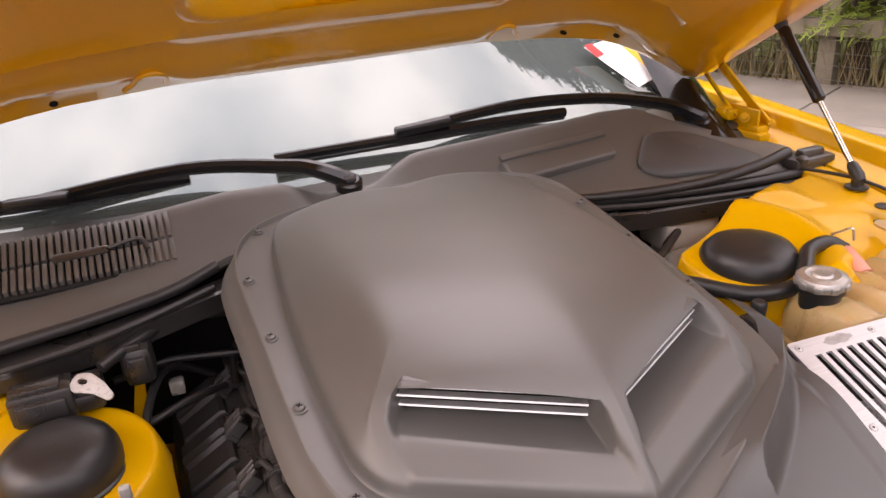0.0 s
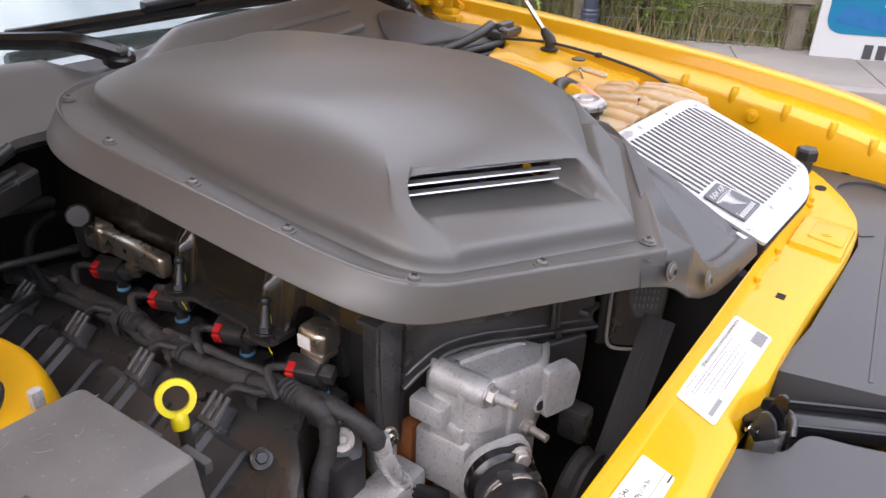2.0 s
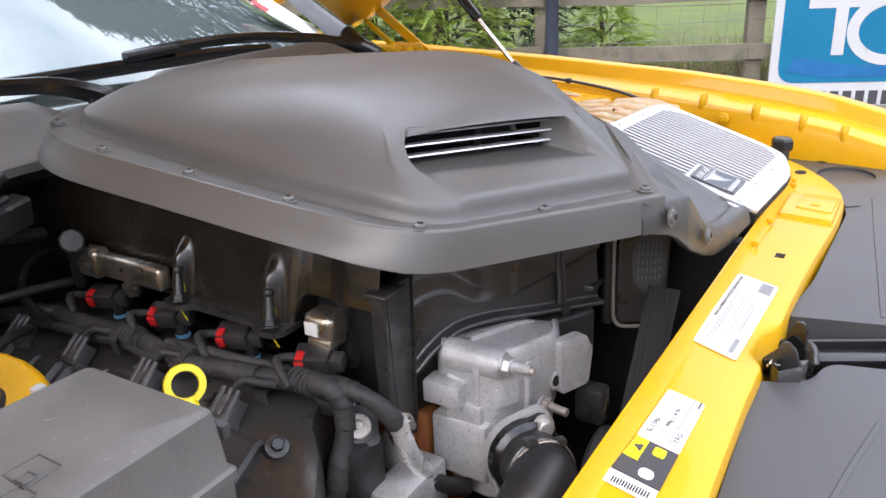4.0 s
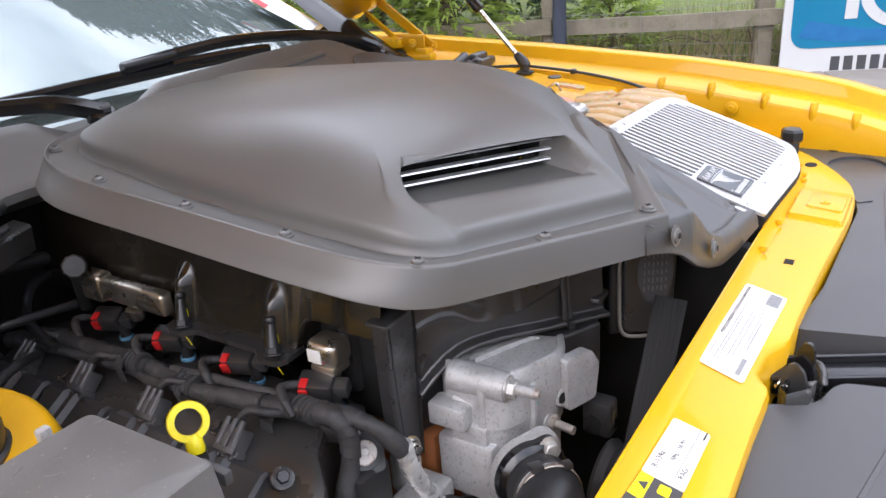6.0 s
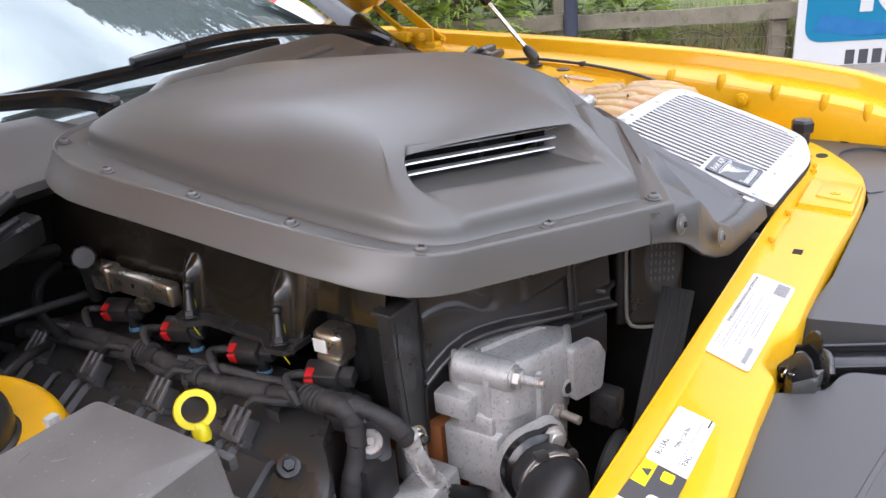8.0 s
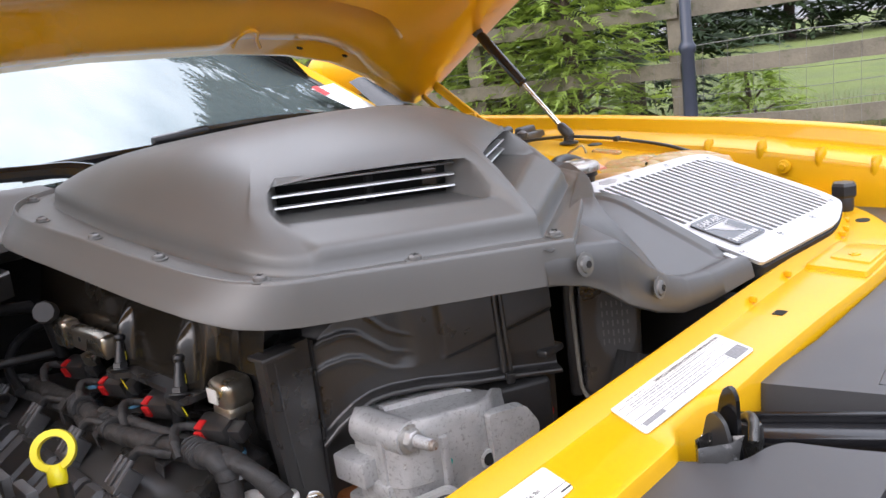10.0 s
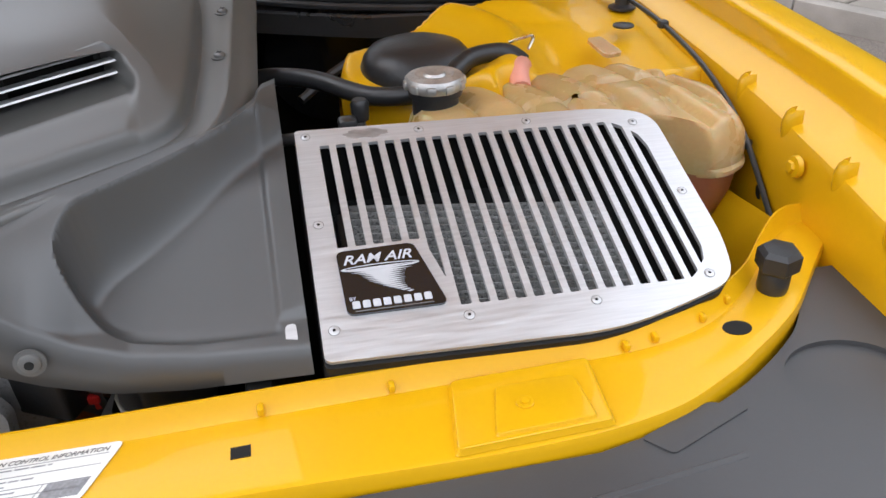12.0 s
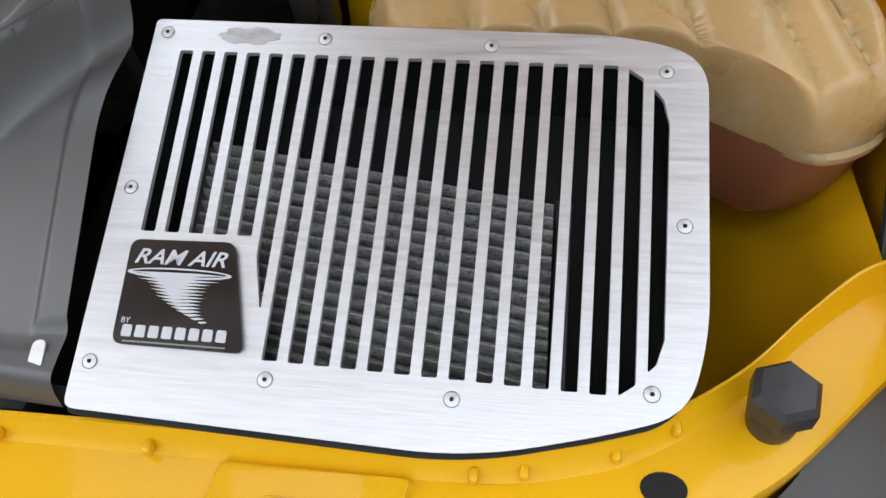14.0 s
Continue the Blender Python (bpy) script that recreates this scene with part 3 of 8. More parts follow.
st0 = [(0.580, 1.170, 1.107), (0.668, 1.198, 1.112), (0.712, 1.096, 1.040), (0.650, 1.071, 1.032)]
bm = bmesh.new()
bm.faces.new([bm.verts.new(p) for p in st0])
paper = part("price_card", bm, M_paper, windshield, "white paper card with a red corner behind the glass", smooth=0)
bm = bmesh.new()
bm.faces.new([bm.verts.new(Vector(p) + Vector((0, -0.002, 0.004))) for p in ((0.580, 1.170, 1.107), (0.602, 1.177, 1.108), (0.617, 1.150, 1.088), (0.594, 1.142, 1.085))])
part("red_corner", bm, M_red, paper, "red printed corner", smooth=0)

# ---- hood scoop ----
SC = Matrix.Translation((0.008, 0.229, 0.987)) @ Matrix.Rotation(math.atan(0.0927), 4, "X")
scoop = thing("hood_scoop", "matt dark grey moulded scoop with twin slatted openings", "hood scoop", (0.008, 0.229, 0.987))


def scoop_top(u, v):
    h = table(v, [(-0.11, 0.088), (-0.03, 0.094), (0.03, 0.097), (0.1, 0.094), (0.18, 0.086), (0.27, 0.073), (0.37, 0.057), (0.46, 0.042), (0.51, 0.034)])
    e = (v + 0.105 - 0.628 * math.sqrt(u * u + 0.0002)) * 0.847
    return h - 0.6 * u * u - 0.033 * max(0.0, 1 - (e - 0.04) / 0.14) ** 2


# stations from the nose round one side to the middle of the rear: outer edge, dome foot, inward aim, front share, recess share
half = []
NF = 144
for k in range(NF + 1):
    a = k / NF
    F = Vector((0, -0.106)).lerp(Vector((0.166, -0.0175)), a)
    B = Vector((0, -0.105)).lerp(Vector((0.180, 0.008)), a)
    A = Vector((0, -0.138)).lerp(Vector((0.187, -0.0295)), a)
    aim = Vector((0, 1)).lerp(Vector((-0.529, 0.849)), a).normalized()
    half.append((A, B, aim, 1.0, a, Vector((0, 0.05 + 0.10 * a)), F, 0.005, 0.034))
turn = [((0.202, -0.0155), (0.180, -0.004)), ((0.214, 0.004), (0.190, 0.014)), ((0.222, 0.030), (0.1955, 0.036)), ((0.227, 0.065), (0.198, 0.075)), ((0.230, 0.13), (0.2, 0.13)),
        ((0.2315, 0.2), (0.2, 0.2)), ((0.233, 0.27), (0.198, 0.27)), ((0.235, 0.33), (0.193, 0.33)), ((0.2345, 0.385), (0.188, 0.385)), ((0.228, 0.43), (0.182, 0.43)),
        ((0.212, 0.468), (0.172, 0.463)), ((0.186, 0.496), (0.155, 0.482)), ((0.15, 0.514), (0.125, 0.495)), ((0.1, 0.525), (0.085, 0.502)), ((0.05, 0.531), (0.04, 0.505)), ((0, 0.533), (0, 0.506))]
ctrl_a = [Vector((*half[-1][0], 0))] + [Vector((*a, 0)) for a, b in turn]
ctrl_b = [Vector((*half[-1][6], 0))] + [Vector((*b, 0)) for a, b in turn]
ra, rb = curve_points(ctrl_a, 4), curve_points(ctrl_b, 4)
for k in range(1, len(ra)):
    t = k / (len(ra) - 1)
    S = Vector((0, lerp(0.15, 0.42, ease(t * 1.1))))
    F = rb[k].to_2d()
    B = F + (half[NF][1] - half[NF][6]) * (1 - ease(k / 14))
    front = 1 - ease(k / 16)
    aim = ((S - B).normalized() * (1 - front) + Vector((-0.529, 0.849)) * front).normalized()
    half.append((ra[k].to_2d(), B, aim, front, 1 + 0.022 * k, S, F,
                 table(k, [(0, 0.005), (8, 0.013), (16, 0.020), (36, 0.021), (44, 0.014), (52, 0.004), (64, 0.003)]), table(k, [(0, 0.034), (8, 0.031), (16, 0.025), (36, 0.025), (48, 0.026), (64, 0.026)])))

D_PLAIN = [0.0012, 0.0022, 0.0035, 0.0056, 0.009, 0.014, 0.019, 0.0225, 0.026, 0.031, 0.037, 0.042, 0.0455, 0.0485, 0.0515, 0.0545, 0.058, 0.065, 0.074, 0.086, 0.100, 0.116]
# a low step, a sloping face, a rolled lip, the pocket floor, its back, the rounded overhanging brow
P_RECESS = [(0.0012, 0.0062), (0.0022, 0.0122), (0.0035, 0.0152), (0.0056, 0.0172), (0.009, 0.0190), (0.016, 0.0236), (0.0210, 0.0270), (0.0240, 0.0283), (0.0268, 0.0283), (0.0300, 0.0266), (0.073, 0.0278), (0.073, 0.0592), (0.0545, 0.0592), (0.0515, 0.0602), (0.0505, 0.0622), (0.0512, 0.0652), (0.0540, 0.0690)]


def pocket(a, k):
    """How far the front is let in at share a of its length and row k: wide at the lip, narrower at the slot, with rounded corners."""
    deep_ = max(0.0, min(1.0, (k - 6) / 4))
    low = (1 - ease((k - 5) / 3)) * 0.03
    first, last = lerp(0.022, 0.066, deep_), lerp(0.965, 0.945, deep_)
    return ease((a - first + 0.010 - low * 0.3) / 0.040) * (1 - ease((a - last + low) / 0.055))


N_FRONT = Vector((-0.529, 0.849))


def soft_min(a, b, k):
    h = max(k - abs(a - b), 0) / k
    return min(a, b) - h * h * k / 4


def dome(d, u, v, rise):
    """Height of the dome a distance d inside its foot: a short concave foot, a flat flank, a rounded shoulder, the top."""
    flank = 0.0132 + rise * d
    if d < 0.0056:
        flank = table(d, [(0, -0.001), (0.0012, 0.0062), (0.0022, 0.0125), (0.0035, 0.0160), (0.0056, 0.0188)])
    return soft_min(flank, scoop_top(u, v), 0.026)


def scoop_section(st, mirror):
    A, B, aim, front, along, S, F, flare, deep = st
    out = (A - F).normalized()
    back = ease((F.y - 0.40) / 0.05)
    pts = []
    # hidden return, lower edge, flared skirt, crisp brim edge (rolled up at the rear), brim
    for off, w in ((flare - 0.006, -deep + 0.004), (flare - 0.0015, -deep - 0.0006), (flare, -deep), (flare * 0.97, -deep + 0.002), (flare * 0.5, -deep * 0.48), (0.0011, -0.0022), (0.0004, -0.0004), (-0.0008, 0.0008 + 0.003 * back),
                   (-0.0024, 0.0010 + 0.003 * back), (-0.0050, 0.0002 - 0.001 * back), (-0.011, -0.0008)):
        q = A + out * off
        pts.append((q.x, q.y, w))
    for off, w in ((0.010, -0.0012), (0.0055, -0.0030), (0.002, -0.0034), (0.0002, -0.0016)):
        q = F + out * off
        pts.append((q.x, q.y, w))
    rise = lerp(table(B.y, [(0.1, 1.12), (0.38, 0.95), (0.47, 0.72), (0.506, 0.6)]), 1.12, front)
    share = lerp(1.0, max(0.5, aim.dot(N_FRONT)), front)
    for k, d0 in enumerate(D_PLAIN):
        slip = (F - B) * max(0.0, 1 - d0 / 0.03)
        q = B + slip + aim * (d0 / share)
        w = dome(d0, q.x, q.y, rise)
        rec = pocket(along, k) if k < len(P_RECESS) else 0.0
        if rec > 0:
            d1, w1 = P_RECESS[k]
            q = B + (F - B) * max(0.0, 1 - lerp(d0, d1, rec) / 0.03) + aim * (lerp(d0, d1, rec) / share)
            if k > 12:
                w1 = min(w1, dome(d1, q.x, q.y, rise) - 0.0002 * (17 - k))
            w = lerp(w, w1, rec)
        if q.x < 0.0005 and B.x > 0:
            q.x = 0.0005
        pts.append((q.x, q.y, w))
    last = Vector(pts[-1][:2])
    span = (S - last).length * share
    for f in (0.08, 0.18, 0.32, 0.5, 0.72, 1.0):
        q = last.lerp(S, f)
        pts.append((q.x, q.y, dome(D_PLAIN[-1] + f * span, q.x, q.y, rise)))
    return [SC @ Vector((-u if mirror else u, v, w)) for u, v, w in pts]


secs = [scoop_section(st, False) for st in half] + [scoop_section(st, True) for st in half[-2:0:-1]]
recs = [pocket(st[4], 11) for st in half] + [pocket(st[4], 11) for st in half[-2:0:-1]]
NSEC = len(secs)
housing = loft(secs, closed_u=True, skip=lambda i, j: j == 25 and min(recs[i], recs[(i + 1) % NSEC]) > 0.9)
bmesh.ops.remove_doubles(housing, verts=housing.verts[:], dist=0.0002)
part("housing", housing, M_grey, scoop, "matt dark grey moulded plastic shell", smooth=38)

# a black liner behind the slats paints the shade of the hollow
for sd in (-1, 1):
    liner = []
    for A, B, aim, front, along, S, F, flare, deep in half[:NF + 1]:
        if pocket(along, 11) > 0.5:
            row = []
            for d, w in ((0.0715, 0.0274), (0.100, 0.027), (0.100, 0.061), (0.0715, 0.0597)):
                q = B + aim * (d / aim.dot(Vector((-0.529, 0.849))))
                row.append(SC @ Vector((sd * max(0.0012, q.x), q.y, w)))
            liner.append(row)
    part("opening_shade_liner", loft(liner), M_black, scoop, "black liner that stands in for the shade behind the slats", smooth=0)
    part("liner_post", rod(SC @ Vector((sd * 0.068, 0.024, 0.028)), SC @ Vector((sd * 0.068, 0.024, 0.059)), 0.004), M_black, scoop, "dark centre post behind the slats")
    for k in range(3):
        w = 0.0345 + 0.0098 * k
        p0, p1 = Vector((sd * 0.0115, -0.0230, w + 0.0005)), Vector((sd * 0.1475, 0.0540, w - 0.0005))
        d = (p1 - p0).normalized()
        nrm = Vector((d.y * sd, -d.x * sd, 0)).normalized() * (1 if sd > 0 else 1)
        sec = []
        for p in (p0, p1):
            sec.append([SC @ (p + nrm * a + Vector((0, 0, b))) for a, b in ((-0.004, -0.0009), (0.0032, -0.0009), (0.004, -0.0005), (0.0030, 0.0007), (-0.004, 0.0008))])
        bmx = loft(sec, closed_v=True)
        bmx.faces.new([v for v in bmx.verts][:5])
        bmx.faces.new([v for v in bmx.verts][5:])
        part("slat", bmx, M_slat, scoop, "bright metal slat")
for u, v in ((-0.191, 0.4797), (-0.2235, 0.3600), (-0.2215, 0.2380), (-0.2190, 0.1190), (-0.2025, -0.0035), (-0.106, -0.0665), (0.001, -0.119), (0.2195, 0.145), (0.2220, 0.262), (0.2220, 0.372)):
    m = SC @ Matrix.Translation((u, v, -0.0004)) @ Matrix.Rotation(u * 9, 4, "Z")
    sc_ = part("screw", screw_head(m, 0.0078, 0.0048), M_grey, scoop, "grey painted screw head")
    part("cross_slot", cross_slot(m, 0.003, 0.0048), M_black, sc_)

# ---- intake duct ----
duct = thing("intake_duct", "dark grey moulded plastic duct leading to the vented grille", "air duct", (0.14, 0.12, 0.88))


def flange_edge(x):
    return table(x, [(-0.02, 0.083), (0.01, 0.092), (0.12, 0.158), (0.2, 0.205), (0.235, 0.226), (0.255, 0.255), (0.262, 0.29), (0.28, 0.34)])


def soft_max(a, b, k):
    return -soft_min(-a, -b, k)


BASIN = rounded([(0.30, 0.31), (0.250, 0.258), (0.209, 0.209), (0.155, 0.168), (0.127, 0.150), (0.114, 0.124), (0.126, 0.100), (0.152, 0.085), (0.19, 0.080), (0.30, 0.080)], 0.03, 4)


def basin_depth(x, y):
    """Signed distance inside the oval basin of the duct, in metres."""
    best, inside = 9.0, False
    for (ax, ay), (bx, by) in zip(BASIN, BASIN[1:] + BASIN[:1]):
        ex, ey = bx - ax, by - ay
        f = min(1, max(0, ((x - ax) * ex + (y - ay) * ey) / (ex * ex + ey * ey + 1e-12)))
        best = min(best, math.hypot(x - ax - ex * f, y - ay - ey * f))
        if (ay > y) != (by > y) and x < ax + ex * (y - ay) / (by - ay):
            inside = not inside
    return best if inside else -best


rows = []
NX, NY = 190, 120
for i in range(NX):
    x = lerp(-0.016, 0.274, i / (NX - 1))
    yf = table(x, [(-0.016, 0.1010), (-0.006, 0.0945), (0.003, 0.0895), (0.011, 0.0862), (0.03, 0.0812), (0.05, 0.0768), (0.15, 0.068), (0.274, 0.060)])
    zb = table(x, [(-0.016, 0.9400), (-0.005, 0.9390), (0.012, 0.934), (0.03, 0.925), (0.06, 0.903), (0.10, 0.884), (0.14, 0.871), (0.19, 0.866), (0.274, 0.866)])
    zr = table(x, [(-0.016, 0.9715), (-0.005, 0.970), (0.02, 0.968), (0.06, 0.961), (0.08, 0.946), (0.10, 0.928), (0.125, 0.912), (0.156, 0.900), (0.20, 0.893), (0.274, 0.889)])
    row = [(x, yf + 0.012, zb + 0.004), (x, yf + 0.003, zb), (x, yf + 0.0006, zb + 0.002), (x, yf + 0.003, lerp(zb, zr, 0.6)), (x, yf + 0.006, zr - 0.003), (x, yf + 0.0085, zr - 0.0006)]
    fe = flange_edge(x)
    ye = fe + 0.012 + 0.030 * ease((x - 0.205) / 0.03)
    for j in range(NY):
        y = lerp(yf + 0.011, ye, j / (NY - 1))
        fz = 0.987 + 0.0927 * (y - 0.229)
        dd = (fe - y) * 0.86
        crest = fz + 0.004 * ease((x - 0.02) / 0.02) - 0.003 - 0.12 * max(0, dd - 0.010) - 0.35 * max(0, -dd - 0.009) - 0.9 * max(0, x - 0.258)
        low = zr + 0.12 * (y - yf - 0.010)
        rise = lerp((y - yf - 0.010) / 0.056, (y - 0.096) / 0.034, ease((x - 0.106) / 0.05))
        outer = lerp(low, crest, soft_max(0, soft_min(1, rise, 0.50), lerp(0.02, 0.16, ease((x - 0.10) / 0.05))))
        din = basin_depth(x, y)
        floor = soft_min(0.8915 + (y - 0.093) * 0.49, 0.9500, 0.012) + 0.0030 * ease((x - 0.252) / 0.006)
        near = ease((0.118 - y) / 0.034) * ease((x - 0.116) / 0.04)
        fall = max(0.0, min(1.0, (din - 0.001) / lerp(0.018, 0.020, near)))
        row.append((x, y, lerp(outer, min(floor, outer - 0.001), 1 - (1 - fall) ** lerp(2.4, 2.0, near))))
    rows.append(row)
part("duct_shell", loft(rows), M_duct, duct, "dark grey moulded plastic", smooth=60)
for p, n_ in (((0.011, 0.0850, 0.953), (-0.1, -1, 0.12)), ((0.099, 0.0712, 0.908), (0.05, -1, 0.12))):
    m = frame_to(p, Vector(p) + Vector(n_))
    sc_ = part("screw", screw_head(m, 0.010, 0.004), M_grey, duct, "grey painted washer screw")
    part("socket", lathe([(0.003, 0.0035), (0.003, 0.0046)], m, 10), M_black, sc_)
bm = slab(rounded([(-0.004, -0.009), (0.0045, -0.008), (0.004, 0.009), (-0.0035, 0.008)], 0.004), (), 0.0015, pose(0.262, 0.079, 0.8915, 18, 0, 0) )
part("scuff_patch", bm, M_alu, duct, "pale scuffed patch")

# ---- vented grille ----
GX, GY, GN = Vector((0.99944, 0.01062, -0.03184)), Vector((0, 0.94863, 0.31639)), Vector((0.03356, -0.31621, 0.9481))
GM = Matrix(((GX.x, GY.x, GN.x, 0.4421), (GX.y, GY.y, GN.y, 0.1741), (GX.z, GY.z, GN.z, 0.9125), (0, 0, 0, 1)))
grille = thing("vent_grille", "brushed aluminium vent grille with long slots over a pleated filter", "vent grille", (0.44, 0.17, 0.90))
plate_out = rounded([(-0.1575, 0.1165), (0.128, 0.1105), (0.174, 0.098), (0.1715, -0.062), (0.161, -0.102), (0.125, -0.114), (0.056, -0.131), (-0.160, -0.1225)], [0.004, 0.03, 0.055, 0.03, 0.035, 0.03, 0.12, 0.006], 8)
slots = []
for k in range(21):
    cx, hw = -0.1340 + 0.01412 * k, 0.0042
    top = lerp(0.0945, 0.0905, k / 20) if k < 19 else (0.086, 0.068)[k - 19]
    bot = -0.0225 if k < 5 else lerp(-0.0905, -0.0955, (k - 6) / 12)
    lean = 0.0 if k < 5 else -0.0030
    if k < 19 and k != 5:
        pts = [(cx - hw + lean, bot), (cx + hw + lean, bot), (cx + hw, top), (cx - hw, top)]
    elif k == 5:
        pts = [(cx + 0.0012, -0.0625), (cx + hw - 0.0022, -0.0625), (cx + hw, top), (cx - hw, top), (cx - hw - 0.001, -0.034)]
    elif k == 19:
        pts = [(cx - hw + lean, -0.0955), (cx + hw + lean, -0.0895), (cx + hw, top - 0.003), (cx - hw, top + 0.003)]
    else:
        pts = [(cx - hw + lean, -0.083), (cx + lean, -0.079), (cx + hw + lean, -0.066), (cx + hw, 0.055), (cx + 0.001, 0.070), (cx - hw, 0.0765)]
    slots.append(rounded(pts, 0.0012, 2))
part("plate", slab(plate_out, slots, 0.0035, GM @ Matrix.Translation((0, 0, 0.0016))), M_alu, grille, "brushed aluminium plate with slots", smooth=30)
box_out = [(x * 0.995 - 0.0015, y * 0.995 - 0.0035) for x, y in plate_out]
box_in = [(x * 0.955, y * 0.93) for x, y in plate_out]
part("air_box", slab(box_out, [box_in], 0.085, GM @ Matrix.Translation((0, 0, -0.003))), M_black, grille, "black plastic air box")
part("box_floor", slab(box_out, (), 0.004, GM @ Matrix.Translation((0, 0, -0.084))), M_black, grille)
rows = []
for i in range(161):
    y = lerp(-0.119, 0.028, i / 160)
    row = []
    for j in range(33):
        x = lerp(-0.120, 0.092, j / 32)
        yy = y + lerp(0.020, -0.016, j / 32)
        z = lerp(-0.040, -0.030, j / 32) + 0.0130 * abs(math.sin(i * math.pi / 8.6)) ** 0.7 + 0.0006 * noise.noise(Vector((x * 160, y * 90, 0)))
        row.append(GM @ Vector((x, yy, z)))
    rows.append(row)
part("air_filter", loft(rows), M_filter, grille, "grey pleated mesh air filter")
part("filter_frame", join(*[box(a, b, 0.002, GM) for a, b in (((-0.132, -0.125, -0.07), (-0.120, 0.05, -0.038)), ((0.093, -0.125, -0.06), (0.103, 0.02, -0.029)), ((-0.12, -0.125, -0.085), (0.098, -0.119, -0.045)))]), M_rubber, grille, "black rubber filter frame")
for u, v in ((-0.1486, 0.107), (-0.0487, 0.1044), (0.0513, 0.1018), (0.1509, 0.0872), (0.1599, -0.0046), (0.1434, -0.0934), (0.0451, -0.1032), (-0.0527, -0.1004), (-0.1505, -0.0975), (-0.1496, 0.0035)):
    m = GM @ Matrix.Translation((u, v, 0.0016))
    sc_ = part("screw", lathe([(0.0038, 0), (0.0038, 0.0004), (0.0030, 0.0008), (0.0002, 0.0008)], m, 18), M_alu, grille, "small flush steel screw")
    part("socket", lathe([(0.0013, 0.0005), (0.0013, 0.0010)], m, 6), M_black, sc_)
    # thin ring whose grey stands in for the shadow round the screw head
    part("rim_shadow_gap", lathe([(0.0039, 0.0001), (0.0043, 0.0003), (0.0043, 0.0002)], m, 18, False), M_wire, sc_, "thin grey ring for the shadow line round the screw")
badge_out = rounded([(-0.1405, -0.0285), (-0.0805, -0.0275), (-0.0655, -0.0885), (-0.1395, -0.0875)], 0.006, 5)
badge = part("badge", slab(badge_out, (), 0.0026, GM @ Matrix.Translation((0, 0, 0.0042))), M_badge, grille, "black badge with white lettering and a whirlwind")
BG = GM @ Matrix.Translation((0, 0, 0.0044))
M_print = mat("pale_badge_print", (0.52, 0.52, 0.53), 0.45, 0, 0.06, 20)
text("lettering", "RAM AIR", 0.0122, BG @ Matrix.Translation((-0.1105, -0.0385, 0)), M_print, badge, 0.0002, shear=0.35, stretch=1.12, bold=0.00015)
text("lettering", "BY", 0.0045, BG @ Matrix.Translation((-0.134, -0.0745, 0)), M_print, badge, 0.0002)
for k in range(8):
    x0, wd = -0.1350 + 0.00755 * k, 0.0058
    part("name_bar", slab(rounded([(x0, -0.0833), (x0 + wd, -0.0834), (x0 + wd - 0.0002, -0.0768), (x0 + 0.0002, -0.0767)], 0.0012), (), 0.0003, BG @ Matrix.Translation((0, 0, 0.0002))), M_print, badge, "plain pale bar")
part("small_print_bar", slab([(-0.1335, -0.0862), (-0.0760, -0.0866), (-0.0760, -0.0857), (-0.1335, -0.0853)], (), 0.0002, BG @ Matrix.Translation((0, 0, 0.0002))), M_wire, badge)
wh = []
rw_ = random.Random(12)
for k in range(15):
    f = k / 14
    cxx, w = -0.109 + 0.002 * f + 0.016 * f ** 3, lerp(0.029, 0.003, f ** 0.75) * rw_.uniform(0.85, 1.08)
    y = lerp(-0.0475, -0.0735, f)
    wh.append(slab(rounded([(cxx - w, y + 0.0004), (cxx - w * 0.3, y - 0.0006 - 0.0012 * (1 - f)), (cxx + w, y + 0.0003), (cxx + w * 0.3, y + 0.0009)], 0.0003, 2), (), 0.0003, BG @ Matrix.Translation((0, 0, 0.0002))))
ell = [(math.cos(a * math.pi / 14), math.sin(a * math.pi / 14)) for a in range(28)]
wh.append(slab([(-0.109 + 0.030 * c, -0.0472 + 0.0030 * s_) for c, s_ in ell], [[(-0.109 + 0.027 * c, -0.0470 + 0.0019 * s_) for c, s_ in ell]], 0.0003, BG @ Matrix.Translation((0, 0, 0.0003))))
part("whirlwind", join(*wh), M_print, badge)
sm = [(-0.096 + 0.019 * math.cos(a * math.pi / 12) * (1 + 0.12 * math.sin(a * 2.3)), 0.1055 + 0.0058 * math.sin(a * math.pi / 12) * (1 + 0.2 * math.sin(a * 1.7))) for a in range(24)]
part("smudge", slab(sm, (), 0.0003, GM @ Matrix.Translation((0, 0, 0.0019))), mat("scuffed_aluminium", (0.42, 0.41, 0.40), 0.5, 0.8, 0.4, 160, stretch=(0.3, 1, 1)), grille, "dull scuffed smudge")
